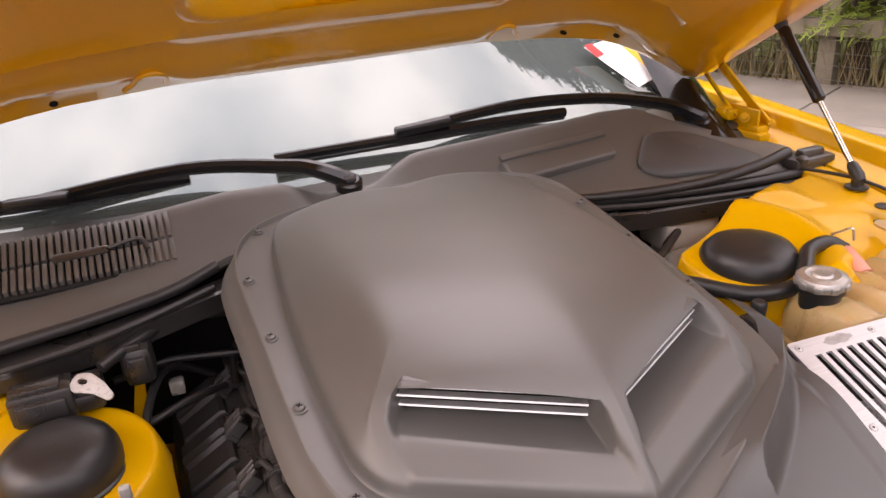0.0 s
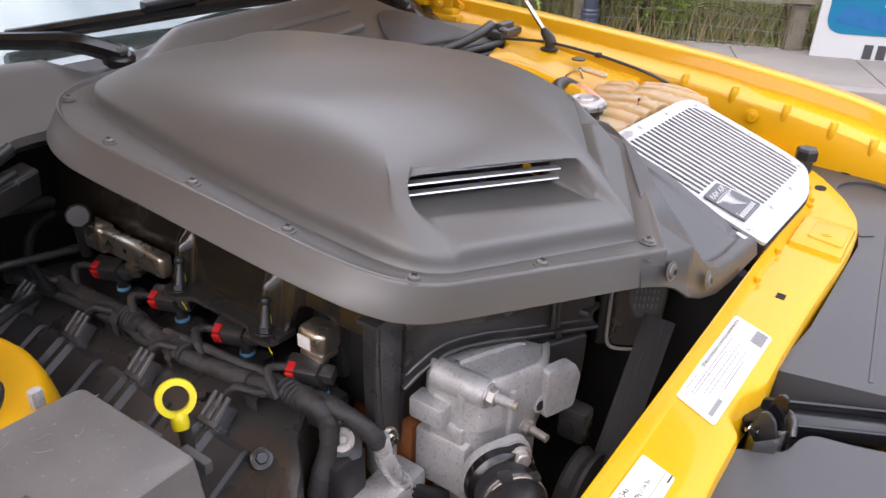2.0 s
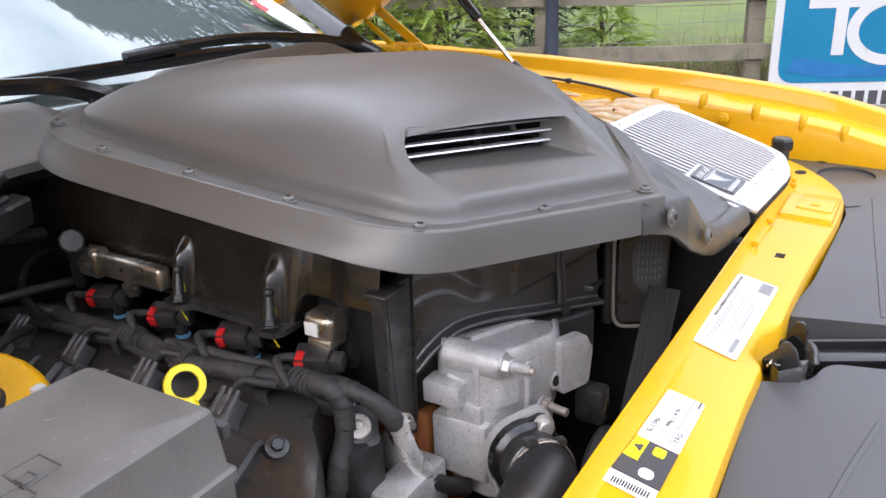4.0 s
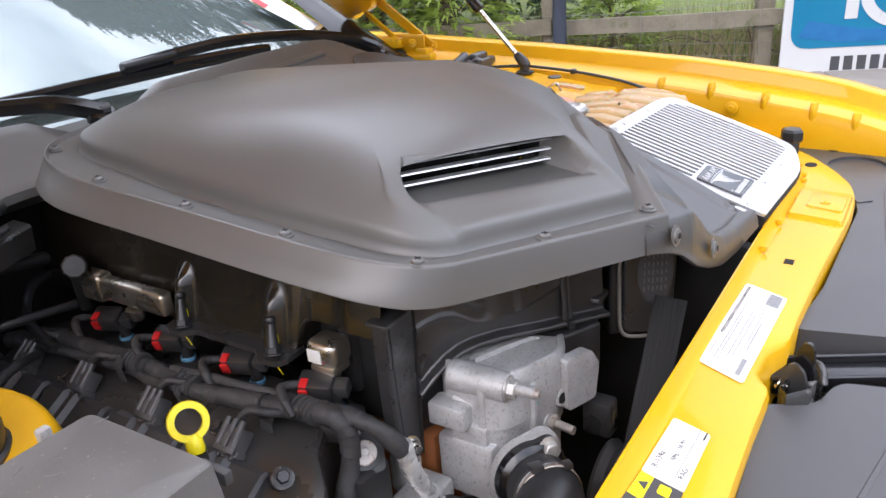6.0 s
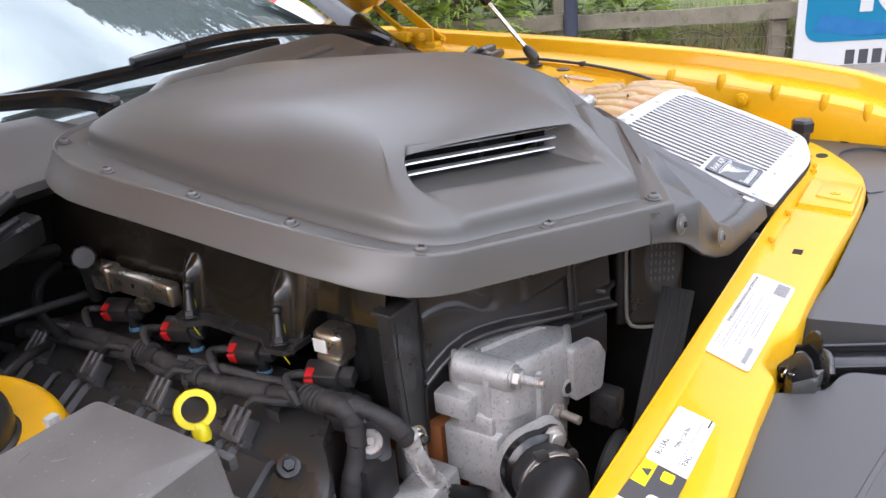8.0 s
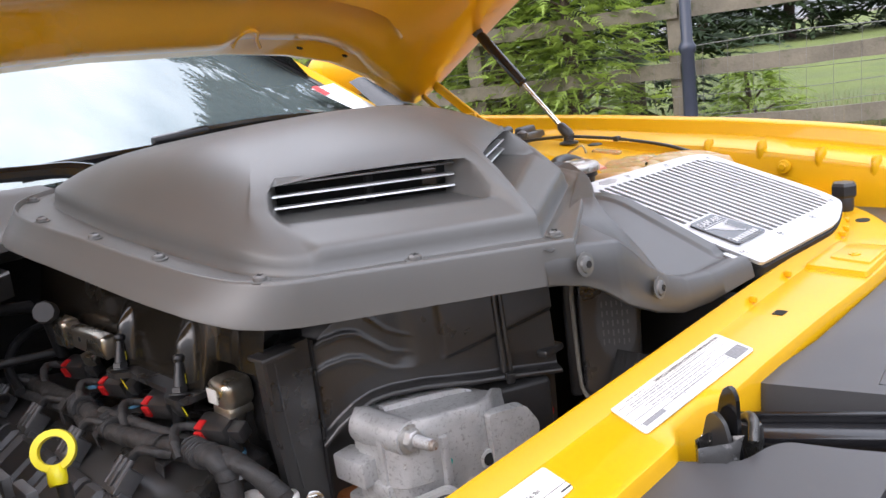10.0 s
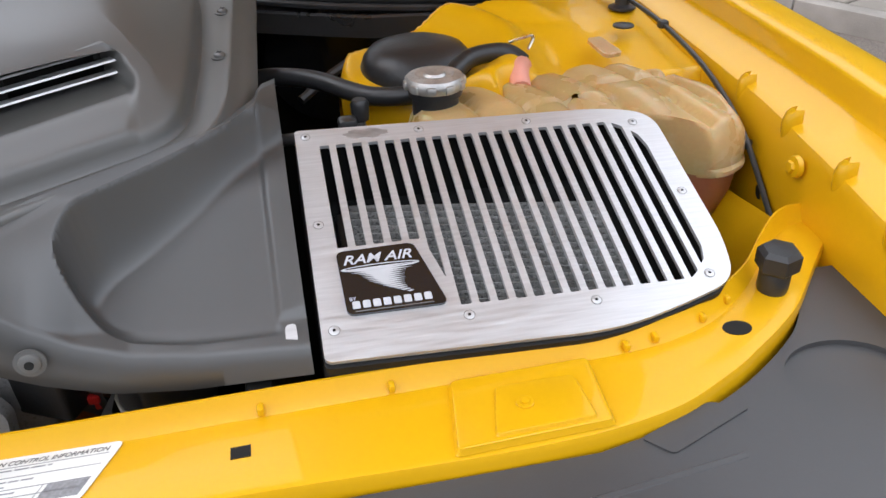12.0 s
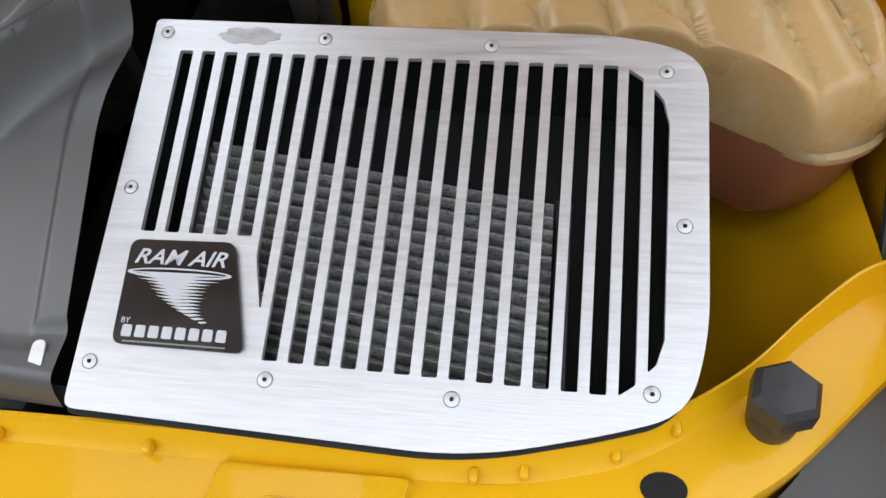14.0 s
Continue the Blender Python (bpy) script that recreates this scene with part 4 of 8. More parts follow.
# ---- cowl ----
cowl = thing("cowl_panel", "dark grey plastic cowl panel with louvres below the windshield", "cowl panel", (0, 0.85, 1.0))
rows = []
for i in range(91):
    x = lerp(-0.77, 0.77, i / 90)
    ax = abs(x)
    yb = 0.915 + 0.165 * (x / 0.75) ** 2
    yf = table(ax, [(0, 0.765), (0.22, 0.765), (0.3, 0.735), (0.5, 0.715), (0.78, 0.705)])
    zb = 1.012 - 0.025 * (x / 0.75) ** 2
    zt = table(x, [(-0.77, 0.985), (-0.45, 1.005), (-0.30, 1.030), (-0.20, 1.040), (-0.12, 1.036), (-0.07, 1.012), (0.02, 1.008), (0.055, 1.030), (0.09, 1.045), (0.30, 1.048), (0.46, 1.045), (0.54, 1.036), (0.60, 1.010), (0.66, 0.985), (0.77, 0.965)])
    yt = table(x, [(-0.77, 0.93), (-0.3, 0.868), (-0.1, 0.862), (0.1, 0.870), (0.35, 0.885), (0.54, 0.925), (0.66, 0.90), (0.77, 0.88)])
    zf = table(ax, [(0, 0.985), (0.22, 0.985), (0.32, 0.968), (0.5, 0.958), (0.78, 0.945)])
    zm = lerp(zt, zf, 0.55) + (0.004 if x > 0.1 else 0)
    rows.append([(x, yb + 0.04, zb - 0.02), (x, yb + 0.01, zb - 0.006), (x, yb, zb - 0.002), (x, yt + 0.02, max(zb - 0.008, zt - 0.012)), (x, yt + 0.006, zt - 0.001), (x, yt - 0.004, zt - 0.002), (x, yt - 0.014, zt - 0.010),
                 (x, lerp(yt, yf, 0.5), zm), (x, yf + 0.02, zf + 0.006), (x, yf + 0.008, zf + 0.003), (x, yf, zf - 0.002), (x, yf - 0.002, zf - 0.012), (x, yf + 0.03, zf - 0.03)])
panel = part("panel", loft(rows), M_grey, cowl, "dark grey moulded plastic")
LV = Matrix(((1, 0, 0, -0.42), (0, 0.905, -0.425, 0.824), (0, 0.425, 0.905, 1.0), (0, 0, 0, 1)))
for row_, (y0, y1) in enumerate(((-0.002, 0.046), (-0.046, -0.008))):
    for k in range(34):
        x0 = 0.130 - 0.0094 * k
        part("louvre", box((x0 - 0.0030, y0, 0.0), (x0 + 0.0030, y1, 0.011), 0.001, LV @ pose(0, 0, 0, 0, 0, 0)), M_grey, cowl)
# black sheet under the louvres gives the slots their shade
part("louvre_bed", box((-0.19, -0.052, -0.004), (0.138, 0.05, 0.0025), 0.002, LV), M_black, cowl, "black bed drawing the shaded gaps between the louvres")
part("louvre_clip", join(box((-0.02, -0.012, 0.006), (0.05, 0.002, 0.014), 0.003, LV), tube([LV @ Vector(p) for p in ((0.05, -0.004, 0.012), (0.09, 0.002, 0.013), (0.10, -0.02, 0.012))], 0.003)), M_dark, cowl, "black clip on the louvres")
# front seal and metal ledge on both sides of the scoop
for sd in (-1, 1):
    pts = [(sd * 0.24, 0.742, 0.982), (sd * 0.32, 0.722, 0.966), (sd * 0.5, 0.702, 0.953), (sd * 0.68, 0.694, 0.946), (sd * 0.78, 0.70, 0.944)]
    part("weather_strip", tube(pts, 0.0085, 10, 8), M_rubber, cowl, "black rubber weather strip")
    pts = [(sd * 0.25, 0.722, 0.966), (sd * 0.4, 0.698, 0.950), (sd * 0.6, 0.684, 0.938), (sd * 0.77, 0.682, 0.936)]
    part("lower_strip", tube(pts if sd > 0 else [(a, c - 0.020 * (k > 0), e - 0.004) for k, (a, c, e) in enumerate(pts)], 0.005, 8, 8), M_rubber, cowl, "black rubber lip")
    rowsx = []
    for i in range(13):
        ax = lerp(0.22, 0.78, i / 12)
        y, z = table(ax, [(0.22, 0.735), (0.4, 0.694), (0.78, 0.676)]), table(ax, [(0.22, 0.955), (0.4, 0.940), (0.78, 0.926)])
        fw = table(ax, [(0.22, 0.002), (0.5, 0.010), (0.78, 0.014)]) if sd < 0 else 0.0
        rowsx.append([(sd * ax, y + 0.03, z), (sd * ax, y - fw, z - fw * 0.25), (sd * ax, y - fw - 0.003, z - 0.003 - fw * 0.25), (sd * ax, y - fw + 0.002, z - 0.032), (sd * ax, y + 0.03, z - 0.038)])
    part("metal_ledge", loft(rowsx), M_dark, cowl, "dark painted metal ledge under the cowl")
part("ledge_bolt", hex_bolt(Matrix.Translation((-0.50, 0.668, 0.932)), 0.007, 0.006), M_mid, cowl)
for k in range(6):
    part("ledge_slot", box((-0.62 + 0.012 * k, 0.655, 0.926), (-0.614 + 0.012 * k, 0.675, 0.9335), 0.001), M_black, cowl, "dark drain slot")
BL = Matrix.Translation((0.315, 0.806, 1.012)) @ pose(0, 0, 0, 28, 0, 8)
part("raised_box", join(box((-0.105, -0.026, -0.012), (0.100, 0.024, 0.010), 0.006, BL, 3), box((-0.107, 0.014, 0.006), (0.102, 0.026, 0.016), 0.004, BL, 2)), M_grey, cowl, "raised moulded box with a lip")


def cowl_z(x, y):
    yf, zf = table(x, [(0, 0.765), (0.22, 0.765), (0.3, 0.735), (0.5, 0.715), (0.78, 0.705)]), table(x, [(0, 0.985), (0.22, 0.985), (0.32, 0.968), (0.5, 0.958), (0.78, 0.945)])
    yt, zt = table(x, [(0.1, 0.870), (0.35, 0.885), (0.54, 0.925), (0.66, 0.90), (0.77, 0.88)]), table(x, [(0.09, 1.045), (0.30, 1.048), (0.46, 1.045), (0.54, 1.036), (0.60, 1.010), (0.66, 0.985), (0.77, 0.965)])
    return lerp(zf, zt, min(1, max(0, (y - yf) / (yt - yf)))) + 0.004


lid_out = rounded([(0.435, 0.765), (0.47, 0.738), (0.66, 0.728), (0.69, 0.755), (0.66, 0.815), (0.60, 0.85), (0.50, 0.84)], 0.03, 6)
lrows = []
for k, up in ((1.0, -0.004), (1.0, 0.0015), (0.985, 0.003), (0.9, 0.0055), (0.7, 0.008), (0.4, 0.009), (0.02, 0.009)):
    lrows.append([(0.575 + (x - 0.575) * k, 0.785 + (y - 0.785) * k, cowl_z(0.575 + (x - 0.575) * k, 0.785 + (y - 0.785) * k) + up) for x, y in lid_out])
part("service_lid", loft(lrows, closed_v=True), M_mid, cowl, "dark moulded service lid", smooth=50)
part("beak_strip", tube([(0.20, 0.745, 0.985), (0.34, 0.712, 0.972), (0.5, 0.697, 0.966), (0.62, 0.70, 0.972), (0.70, 0.715, 0.978)], (0.006, 0.010), 10, 8), M_rubber, cowl, "black moulded strip")
part("end_bracket", join(box((0.70, 0.69, 0.948), (0.785, 0.735, 0.968), 0.006), box((0.72, 0.70, 0.96), (0.77, 0.72, 0.98), 0.006), lathe([(0.011, 0), (0.011, 0.008), (0.006, 0.012)], Matrix.Translation((0.715, 0.695, 0.962)), 12)), M_dark, cowl, "black end bracket")
part("pillar_shroud", loft([[(0.66 + 0.02 * k + 0.06 * j, 0.98 + 0.10 * k - 0.05 * j * (1 - 0.3 * k), 1.0 + 0.02 * math.sin(j * 1.5) + 0.055 * k - 0.02 * j * j) for j in (0, 0.4, 0.8, 1.2, 1.7, 2.2)] for k in (-1.0, -0.4, 0.2, 0.8, 1.4, 2)]), M_gloss, cowl, "glossy black corner shroud")

# ---- wipers ----
def wiper(pivot, joint, tip, blade, crest):
    w = thing("windshield_wiper", "black windshield wiper with a long rubber blade", "wiper", pivot, "pair of wipers")
    n = Vector((0, -0.3, 0.95)).normalized()
    part("pivot_cap", lathe([(0.021, -0.012), (0.021, 0.0), (0.016, 0.004), (0.015, 0.004)], frame_to(pivot, Vector(pivot) + n), 18), M_gloss, w)
    part("pivot_nut", lathe([(0.0115, 0.003), (0.0115, 0.010), (0.009, 0.012)], frame_to(pivot, Vector(pivot) + n), 6), M_mid, w, "dull grey pivot nut")
    part("arm", tube([pivot, Vector(pivot).lerp(Vector(joint), 0.5) + Vector((0, 0, 0.006)), joint, *crest, tip], (0.0140, 0.009), 8, 6), M_gloss, w, "black painted arm")
    bl = part("blade", tube(blade, 0.0090, 8, 8), M_gloss, w, "long black blade")
    low = [Vector(p) + Vector((0, 0.004, -0.010)) for p in blade]
    part("rubber", tube(low, 0.005, 6, 8), M_rubber, bl)
    part("bridge", box((-0.05, -0.009, -0.006), (0.05, 0.009, 0.012), 0.005, frame_to(tip, blade[-1]) @ Matrix.Rotation(radians(90), 4, "Y")), M_gloss, bl)
    return w


wiper((-0.023, 0.850, 1.027), (-0.105, 0.903, 1.050), (-0.46, 0.985, 1.040), [(-0.244, 0.982, 1.034), (-0.35, 0.99, 1.034), (-0.5, 1.01, 1.032), (-0.70, 1.08, 1.02)], [(-0.25, 0.955, 1.058)])
wiper((0.690, 0.925, 0.992), (0.60, 0.965, 1.030), (0.135, 0.945, 1.064), [(0.421, 0.975, 1.036), (0.28, 0.955, 1.046), (0.10, 0.945, 1.050), (-0.114, 0.950, 1.050)], [(0.50, 0.988, 1.048), (0.33, 0.985, 1.062)])

# ---- hood hinge, gas strut, fender details ----
hinge = part("hinge", join(box((0.748, 0.83, 0.955), (0.774, 0.93, 0.972), 0.005), box((0.757, 0.85, 0.968), (0.764, 0.945, 1.012), 0.003), box((0.735, 0.90, 0.985), (0.760, 0.94, 1.006), 0.004), box((0.752, 0.842, 0.966), (0.782, 0.872, 0.984), 0.006)), M_yellow, hood, "yellow painted steel hinge")
part("lever", join(box((-0.012, -0.0025, 0.0), (0.012, 0.0025, 0.165), 0.002, frame_to((0.778, 0.845, 0.985), (0.757, 0.965, 1.085)) @ Matrix.Rotation(radians(70), 4, "Z")), rod((0.742, 0.925, 1.0), (0.79, 0.925, 1.0), 0.010)), M_yellow, hinge)
part("link", box((-0.009, -0.0025, 0.0), (0.009, 0.0025, 0.12), 0.002, frame_to((0.752, 0.90, 0.99), (0.752, 0.99, 1.055)) @ Matrix.Rotation(radians(60), 4, "Z")), M_yellow, hinge)
for p in ((0.786, 0.846, 0.985), (0.750, 0.875, 0.995), (0.742, 0.915, 1.0)):
    part("bolt", hex_bolt(frame_to(p, Vector(p) + Vector((-0.7, -0.5, 0.4))), 0.007, 0.008), M_yellow, hinge)
strut_ = thing("gas_strut", "black gas strut with polished rod holding the hood open", "gas strut", (0.733, 0.599, 0.946))
sa, sb = Vector((0.733, 0.602, 0.965)), Vector((0.741, 0.800, 1.172))
mid = sa.lerp(sb, 0.47)
part("cylinder", lathe([(0.006, 0), (0.0105, 0.004), (0.0105, (sb - mid).length - 0.012), (0.007, (sb - mid).length)], frame_to(mid, sb), 16), M_gloss, strut_)
part("rod", rod(sa, mid, 0.0045), M_steel, strut_, "polished steel rod")
part("lower_socket", join(lathe([(0.009, 0), (0.011, 0.01), (0.009, 0.028), (0.006, 0.034)], frame_to(sa - (sb - sa).normalized() * 0.012, sb), 12), lathe([(0.018, 0), (0.018, 0.003), (0.01, 0.006), (0.009, 0.02)], Matrix.Translation((0.733, 0.599, 0.944)), 14)), M_rubber, strut_, "black plastic ball socket")
part("upper_socket", lathe([(0.008, -0.01), (0.011, 0), (0.011, 0.012), (0.006, 0.02)], frame_to(sb, sb + (sb - sa)), 12), M_rubber, strut_)
copy_thing(strut_, Matrix.Translation((-0.733, 0.599, 0.946)))
for p, r in (((0.700, 0.520, 0.9445), 0.013), ((0.655, 0.49, 0.940), 0.007)):
    part("grommet", lathe([(r, 0), (r, 0.002), (r * 0.6, 0.0035), (0.001, 0.003)], Matrix.Translation(p), 16), M_rubber, car_body, "black rubber grommet")
for y, zt_ in ((0.335, 0.930), (0.244, 0.926), (0.152, 0.915), (0.074, 0.902), (0.009, 0.890)):
    xw_ = table(y, [(0, 0.725), (0.3, 0.75), (0.8, 0.765)]) + 0.004
    # a pressed step: a rounded rib that runs out into the wall below
    part("pressed_step", loft([[(xw_ + 0.010, y - w_ * 1.4, z_), (xw_ - d_ * 0.6, y - w_, z_), (xw_ - d_, y, z_), (xw_ - d_ * 0.6, y + w_, z_), (xw_ + 0.010, y + w_ * 1.4, z_)]
                              for w_, d_, z_ in ((0.004, -0.003, zt_ + 0.010), (0.0045, 0.004, zt_ + 0.006), (0.005, 0.0075, zt_ - 0.002), (0.005, 0.0065, zt_ - 0.014), (0.004, 0.002, zt_ - 0.026), (0.003, -0.003, zt_ - 0.034))]), M_yellow, car_body, smooth=60)
fb = (0.732, 0.203, 0.897)
part("fender_bolt", join(hex_bolt(frame_to(fb, Vector(fb) + Vector((-1, 0, 0.1))), 0.006, 0.005), lathe([(0.011, -0.004), (0.010, 0.001), (0.008, 0.0015)], frame_to(fb, Vector(fb) + Vector((-1, 0, 0.1))), 20)), M_yellow, car_body)
for y, z, r in ((0.253, 0.843, 0.011), (0.222, 0.835, 0.005), (0.30, 0.86, 0.006)):
    part("wall_hole", lathe([(r, 0), (r, 0.002), (r * 0.7, 0.0025), (0.0005, 0.0022)], frame_to((0.7445, y, z), (0.6, y, z)), 16), M_black, car_body, "dark punched hole")
wire = [(0.70, 0.72, 0.953), (0.733, 0.62, 0.957), (0.742, 0.55, 0.953), (0.742, 0.47, 0.945), (0.738, 0.38, 0.93), (0.735, 0.30, 0.90), (0.735, 0.24, 0.85), (0.73, 0.18, 0.80)]
cab = thing("wiring_cable", "thin black cable clipped along the fender", "cable", (0.74, 0.5, 0.95))
part("sheath", tube(wire, 0.0030, 8, 8), M_rubber, cab)
for p in ((0.742, 0.50, 0.949), (0.735, 0.285, 0.885)):
    part("clip", box((p[0] - 0.006, p[1] - 0.006, p[2] - 0.005), (p[0] + 0.006, p[1] + 0.006, p[2] + 0.005), 0.003), M_rubber, cab)

# rear view mirror housing and door on the far side
mirror = thing("door_mirror", "yellow painted door mirror housing", "mirror", (0.935, 1.505, 1.05))
part("shell", lathe([(0.02, -0.05), (0.055, -0.046), (0.07, -0.03), (0.072, 0.0), (0.066, 0.03), (0.045, 0.05), (0.01, 0.058)], Matrix.Translation((0.95, 1.5, 1.135)) @ Matrix.Rotation(radians(90), 4, "X") @ Matrix.Diagonal((1.55, 1, 1, 1)), 24), M_yellow, mirror)
part("stalk", box((0.86, 1.49, 1.05), (0.92, 1.53, 1.09), 0.01), M_yellow, mirror)

# closing of the car outside the bay: sides, roof, tail, nose and wheels
for sd in (1, -1):
    rows = []
    for i in range(31):
        y = lerp(1.33, 3.92, i / 30)
        tail = ease((y - 3.3) / 0.6)
        zb, hip = 1.03 - 0.05 * tail, 0.02 * math.exp(-((y - 3.1) / 0.5) ** 2)
        rows.append([(sd * (0.90 - 0.05 * tail), y, 0.24 + 0.08 * tail), (sd * (0.94 - 0.04 * tail), y, 0.34), (sd * (0.945 + hip - 0.05 * tail), y, 0.66), (sd * (0.945 + hip - 0.06 * tail), y, 0.92), (sd * (0.925 + hip - 0.07 * tail), y, zb - 0.02), (sd * (0.86 - 0.06 * tail), y, zb), (sd * (0.80 - 0.05 * tail), y, zb)])
    part("body_side", loft(rows), M_yellow, car_body, "glossy yellow body side")
    part("sill", box((sd * 0.905 - 0.03, 0.92, 0.22), (sd * 0.905 + 0.03, 1.40, 0.70), 0.02), M_yellow, car_body)
    part("side_glass", loft([[(sd * lerp(0.80, 0.62, k / 4), y, lerp(1.025, table(y, [(1.2, 1.16), (1.75, 1.44), (2.6, 1.42), (3.2, 1.12)]), k / 4)) for k in range(5)] for y in [lerp(1.33, 3.2, j / 16) for j in range(17)]]), M_gloss, car_body, "dark tinted side glass")
    for ya in (0.50, 3.45):
        wm = Matrix.Translation((sd * 0.80, ya, 0.355)) @ Matrix.Rotation(radians(90) * sd, 4, "Y")
        wheel = part("wheel", lathe([(0.05, 0.10), (0.17, 0.095), (0.235, 0.115), (0.245, 0.12), (0.245, -0.10), (0.05, -0.10)], wm, 36), M_mid, car_body, "grey alloy wheel")
        part("tyre", lathe([(0.243, 0.115), (0.30, 0.125), (0.34, 0.115), (0.355, 0.09), (0.355, -0.09), (0.34, -0.115), (0.243, -0.11)], wm, 40, False), M_rubber, wheel, "black rubber tyre")
roof = []
for y, hw, z in ((1.74, 0.60, 1.455), (1.9, 0.61, 1.475), (2.2, 0.62, 1.48), (2.55, 0.61, 1.455), (2.9, 0.60, 1.32), (3.22, 0.62, 1.10)):
    roof.append([(hw * a, y, z - 0.05 * abs(a) ** 3) for a in [lerp(-1.05, 1.05, k / 16) for k in range(17)]])
part("roof", loft(roof), M_yellow, car_body, "yellow roof and rear screen surround")
part("rear_deck", loft([[(a * 0.80, y, z - 0.02 * a * a) for a in [lerp(-1, 1, k / 12) for k in range(13)]] for y, z in ((3.18, 1.10), (3.3, 1.05), (3.8, 1.03), (3.92, 0.98), (3.95, 0.6), (3.90, 0.3))]), M_yellow, car_body, "yellow rear deck and tail")
part("front_bumper", loft([[(a * (0.86 - dx), y + 0.16 * a * a, z) for a in [lerp(-1, 1, k / 14) for k in range(15)]] for y, z, dx in ((-0.52, 0.825, 0.04), (-0.62, 0.80, 0.02), (-0.68, 0.68, 0.0), (-0.66, 0.45, 0.0), (-0.60, 0.25, 0.02), (-0.4, 0.22, 0.04))]), M_yellow, car_body, "yellow front bumper")

# ---- strut tower caps ----
for sd in (1, -1):
    cxp, cyp, czp = (0.437, 0.505, 0.917) if sd > 0 else (-0.452, 0.556, 0.862)
    cap = thing("strut_cap", "round black plastic strut tower cap", "cap", (cxp, cyp, czp), "strut tower caps")
    dome_ob = part("dome", lathe([(r * (1 if sd > 0 else 0.98), h) for r, h in ((0.066, -0.012), (0.067, 0.004), (0.066, 0.014), (0.062, 0.024), (0.054, 0.033), (0.040, 0.038), (0.02, 0.040), (0.001, 0.040))], Matrix.Translation((cxp, cyp, czp)), 40), M_rubber, cap, "matt black domed plastic")
    part("skirt", lathe([(r * (1 if sd > 0 else 0.98), h) for r, h in ((0.068, -0.016), (0.070, -0.012), (0.070, -0.008), (0.067, -0.006))], Matrix.Translation((cxp, cyp, czp)), 40, False), M_rubber, cap, "rubber skirt round the cap")
hook = thing("tower_bracket", "yellow painted sheet metal tab on the strut tower", "bracket", (-0.37, 0.71, 0.84))
part("tab", slab(rounded([(-0.011, -0.05), (0.011, -0.05), (0.009, 0.0), (0.006, 0.02), (-0.008, 0.02), (-0.004, 0.0)], 0.003), (), 0.003, Matrix.Translation((-0.370, 0.712, 0.852)) @ pose(0, 0, 0, 75, 0, -25)), M_yellow, hook)

# ---- coolant reservoir ----
res = thing("coolant_reservoir", "cloudy cream plastic coolant tank with amber coolant", "coolant tank", (0.55, 0.36, 0.82))
outline = curve_points([(0.398, 0.345, 0), (0.405, 0.405, 0), (0.46, 0.425, 0), (0.53, 0.425, 0), (0.60, 0.445, 0), (0.655, 0.45, 0), (0.70, 0.42, 0), (0.725, 0.365, 0), (0.738, 0.312, 0), (0.727, 0.275, 0), (0.690, 0.258, 0), (0.655, 0.280, 0), (0.61, 0.306, 0), (0.56, 0.312, 0), (0.50, 0.312, 0), (0.42, 0.312, 0)], 22, True)
cen = Vector((0.57, 0.345, 0))


def tank_row(z, k, swell=0.0, pillow=0.0):
    out = []
    for i, p in enumerate(outline):
        d = (p - cen)
        lump = 1 + swell * math.cos(i * 2 * math.pi / 33)
        q = cen + d * k * lump
        dent = max(math.exp(-abs(q.x + 0.25 * (q.y - 0.34) - c_) / 0.006) for c_ in (0.47, 0.515, 0.56, 0.61, 0.665, 0.70))
        dent = max(dent, math.exp(-abs(q.y - 0.375 - 0.2 * (q.x - 0.6)) / 0.006) * ease((q.x - 0.60) / 0.02))
        out.append((q.x, q.y, z - 0.06 * max(0, 0.35 - p.y) * 1.4 * (1 if z > 0.88 else 0.3) - pillow * dent))
    return out


upper = loft([tank_row(0.872, 0.99), tank_row(0.876, 1.0, 0.004), tank_row(0.888, 1.0, 0.008, 0.001), tank_row(0.900, 0.992, 0.010, 0.002), tank_row(0.911, 0.975, 0.012, 0.005), tank_row(0.919, 0.95, 0.012, 0.008), tank_row(0.925, 0.925, 0.012, 0.0105)] +
             [tank_row(0.929 + 0.007 * (1 - k * k), k, 0.012 * k, 0.0105) for k in [0.90 - 0.0275 * j for j in range(33)]], closed_v=True)
part("upper_tank", upper, M_tank, res, "cloudy cream translucent plastic", smooth=80)
part("seam", loft([tank_row(0.866, 0.985), tank_row(0.868, 1.02), tank_row(0.873, 1.022), tank_row(0.877, 0.99)], closed_v=True), M_tank, res, "moulded seam")
part("lower_tank", loft([tank_row(0.80, 0.80), tank_row(0.812, 0.9), tank_row(0.84, 0.955, 0.008), tank_row(0.868, 0.985)], closed_v=True), M_coolant, res, "amber coolant showing through the plastic")
part("mount_tab", slab(rounded([(-0.012, -0.03), (0.012, -0.03), (0.010, 0.018), (-0.010, 0.018)], 0.008), (), 0.004, Matrix.Translation((0.65, 0.470, 0.943)) @ pose(0, 0, 0, 8, 0, 10)), M_tank, res)
part("neck", lathe([(0.024, 0), (0.024, 0.022), (0.028, 0.023), (0.028, 0.030)], Matrix.Translation((0.431, 0.376, 0.918)), 24), M_rubber, res, "black filler neck")
cap_prof = [(0.027, 0), (0.030, 0.004), (0.0305, 0.010), (0.028, 0.014), (0.020, 0.016), (0.017, 0.0145), (0.012, 0.0145), (0.010, 0.017), (0.001, 0.017)]
pcap = part("pressure_cap", lathe(cap_prof, Matrix.Translation((0.431, 0.376, 0.946)), 36), M_worn, res, "worn bright metal pressure cap")
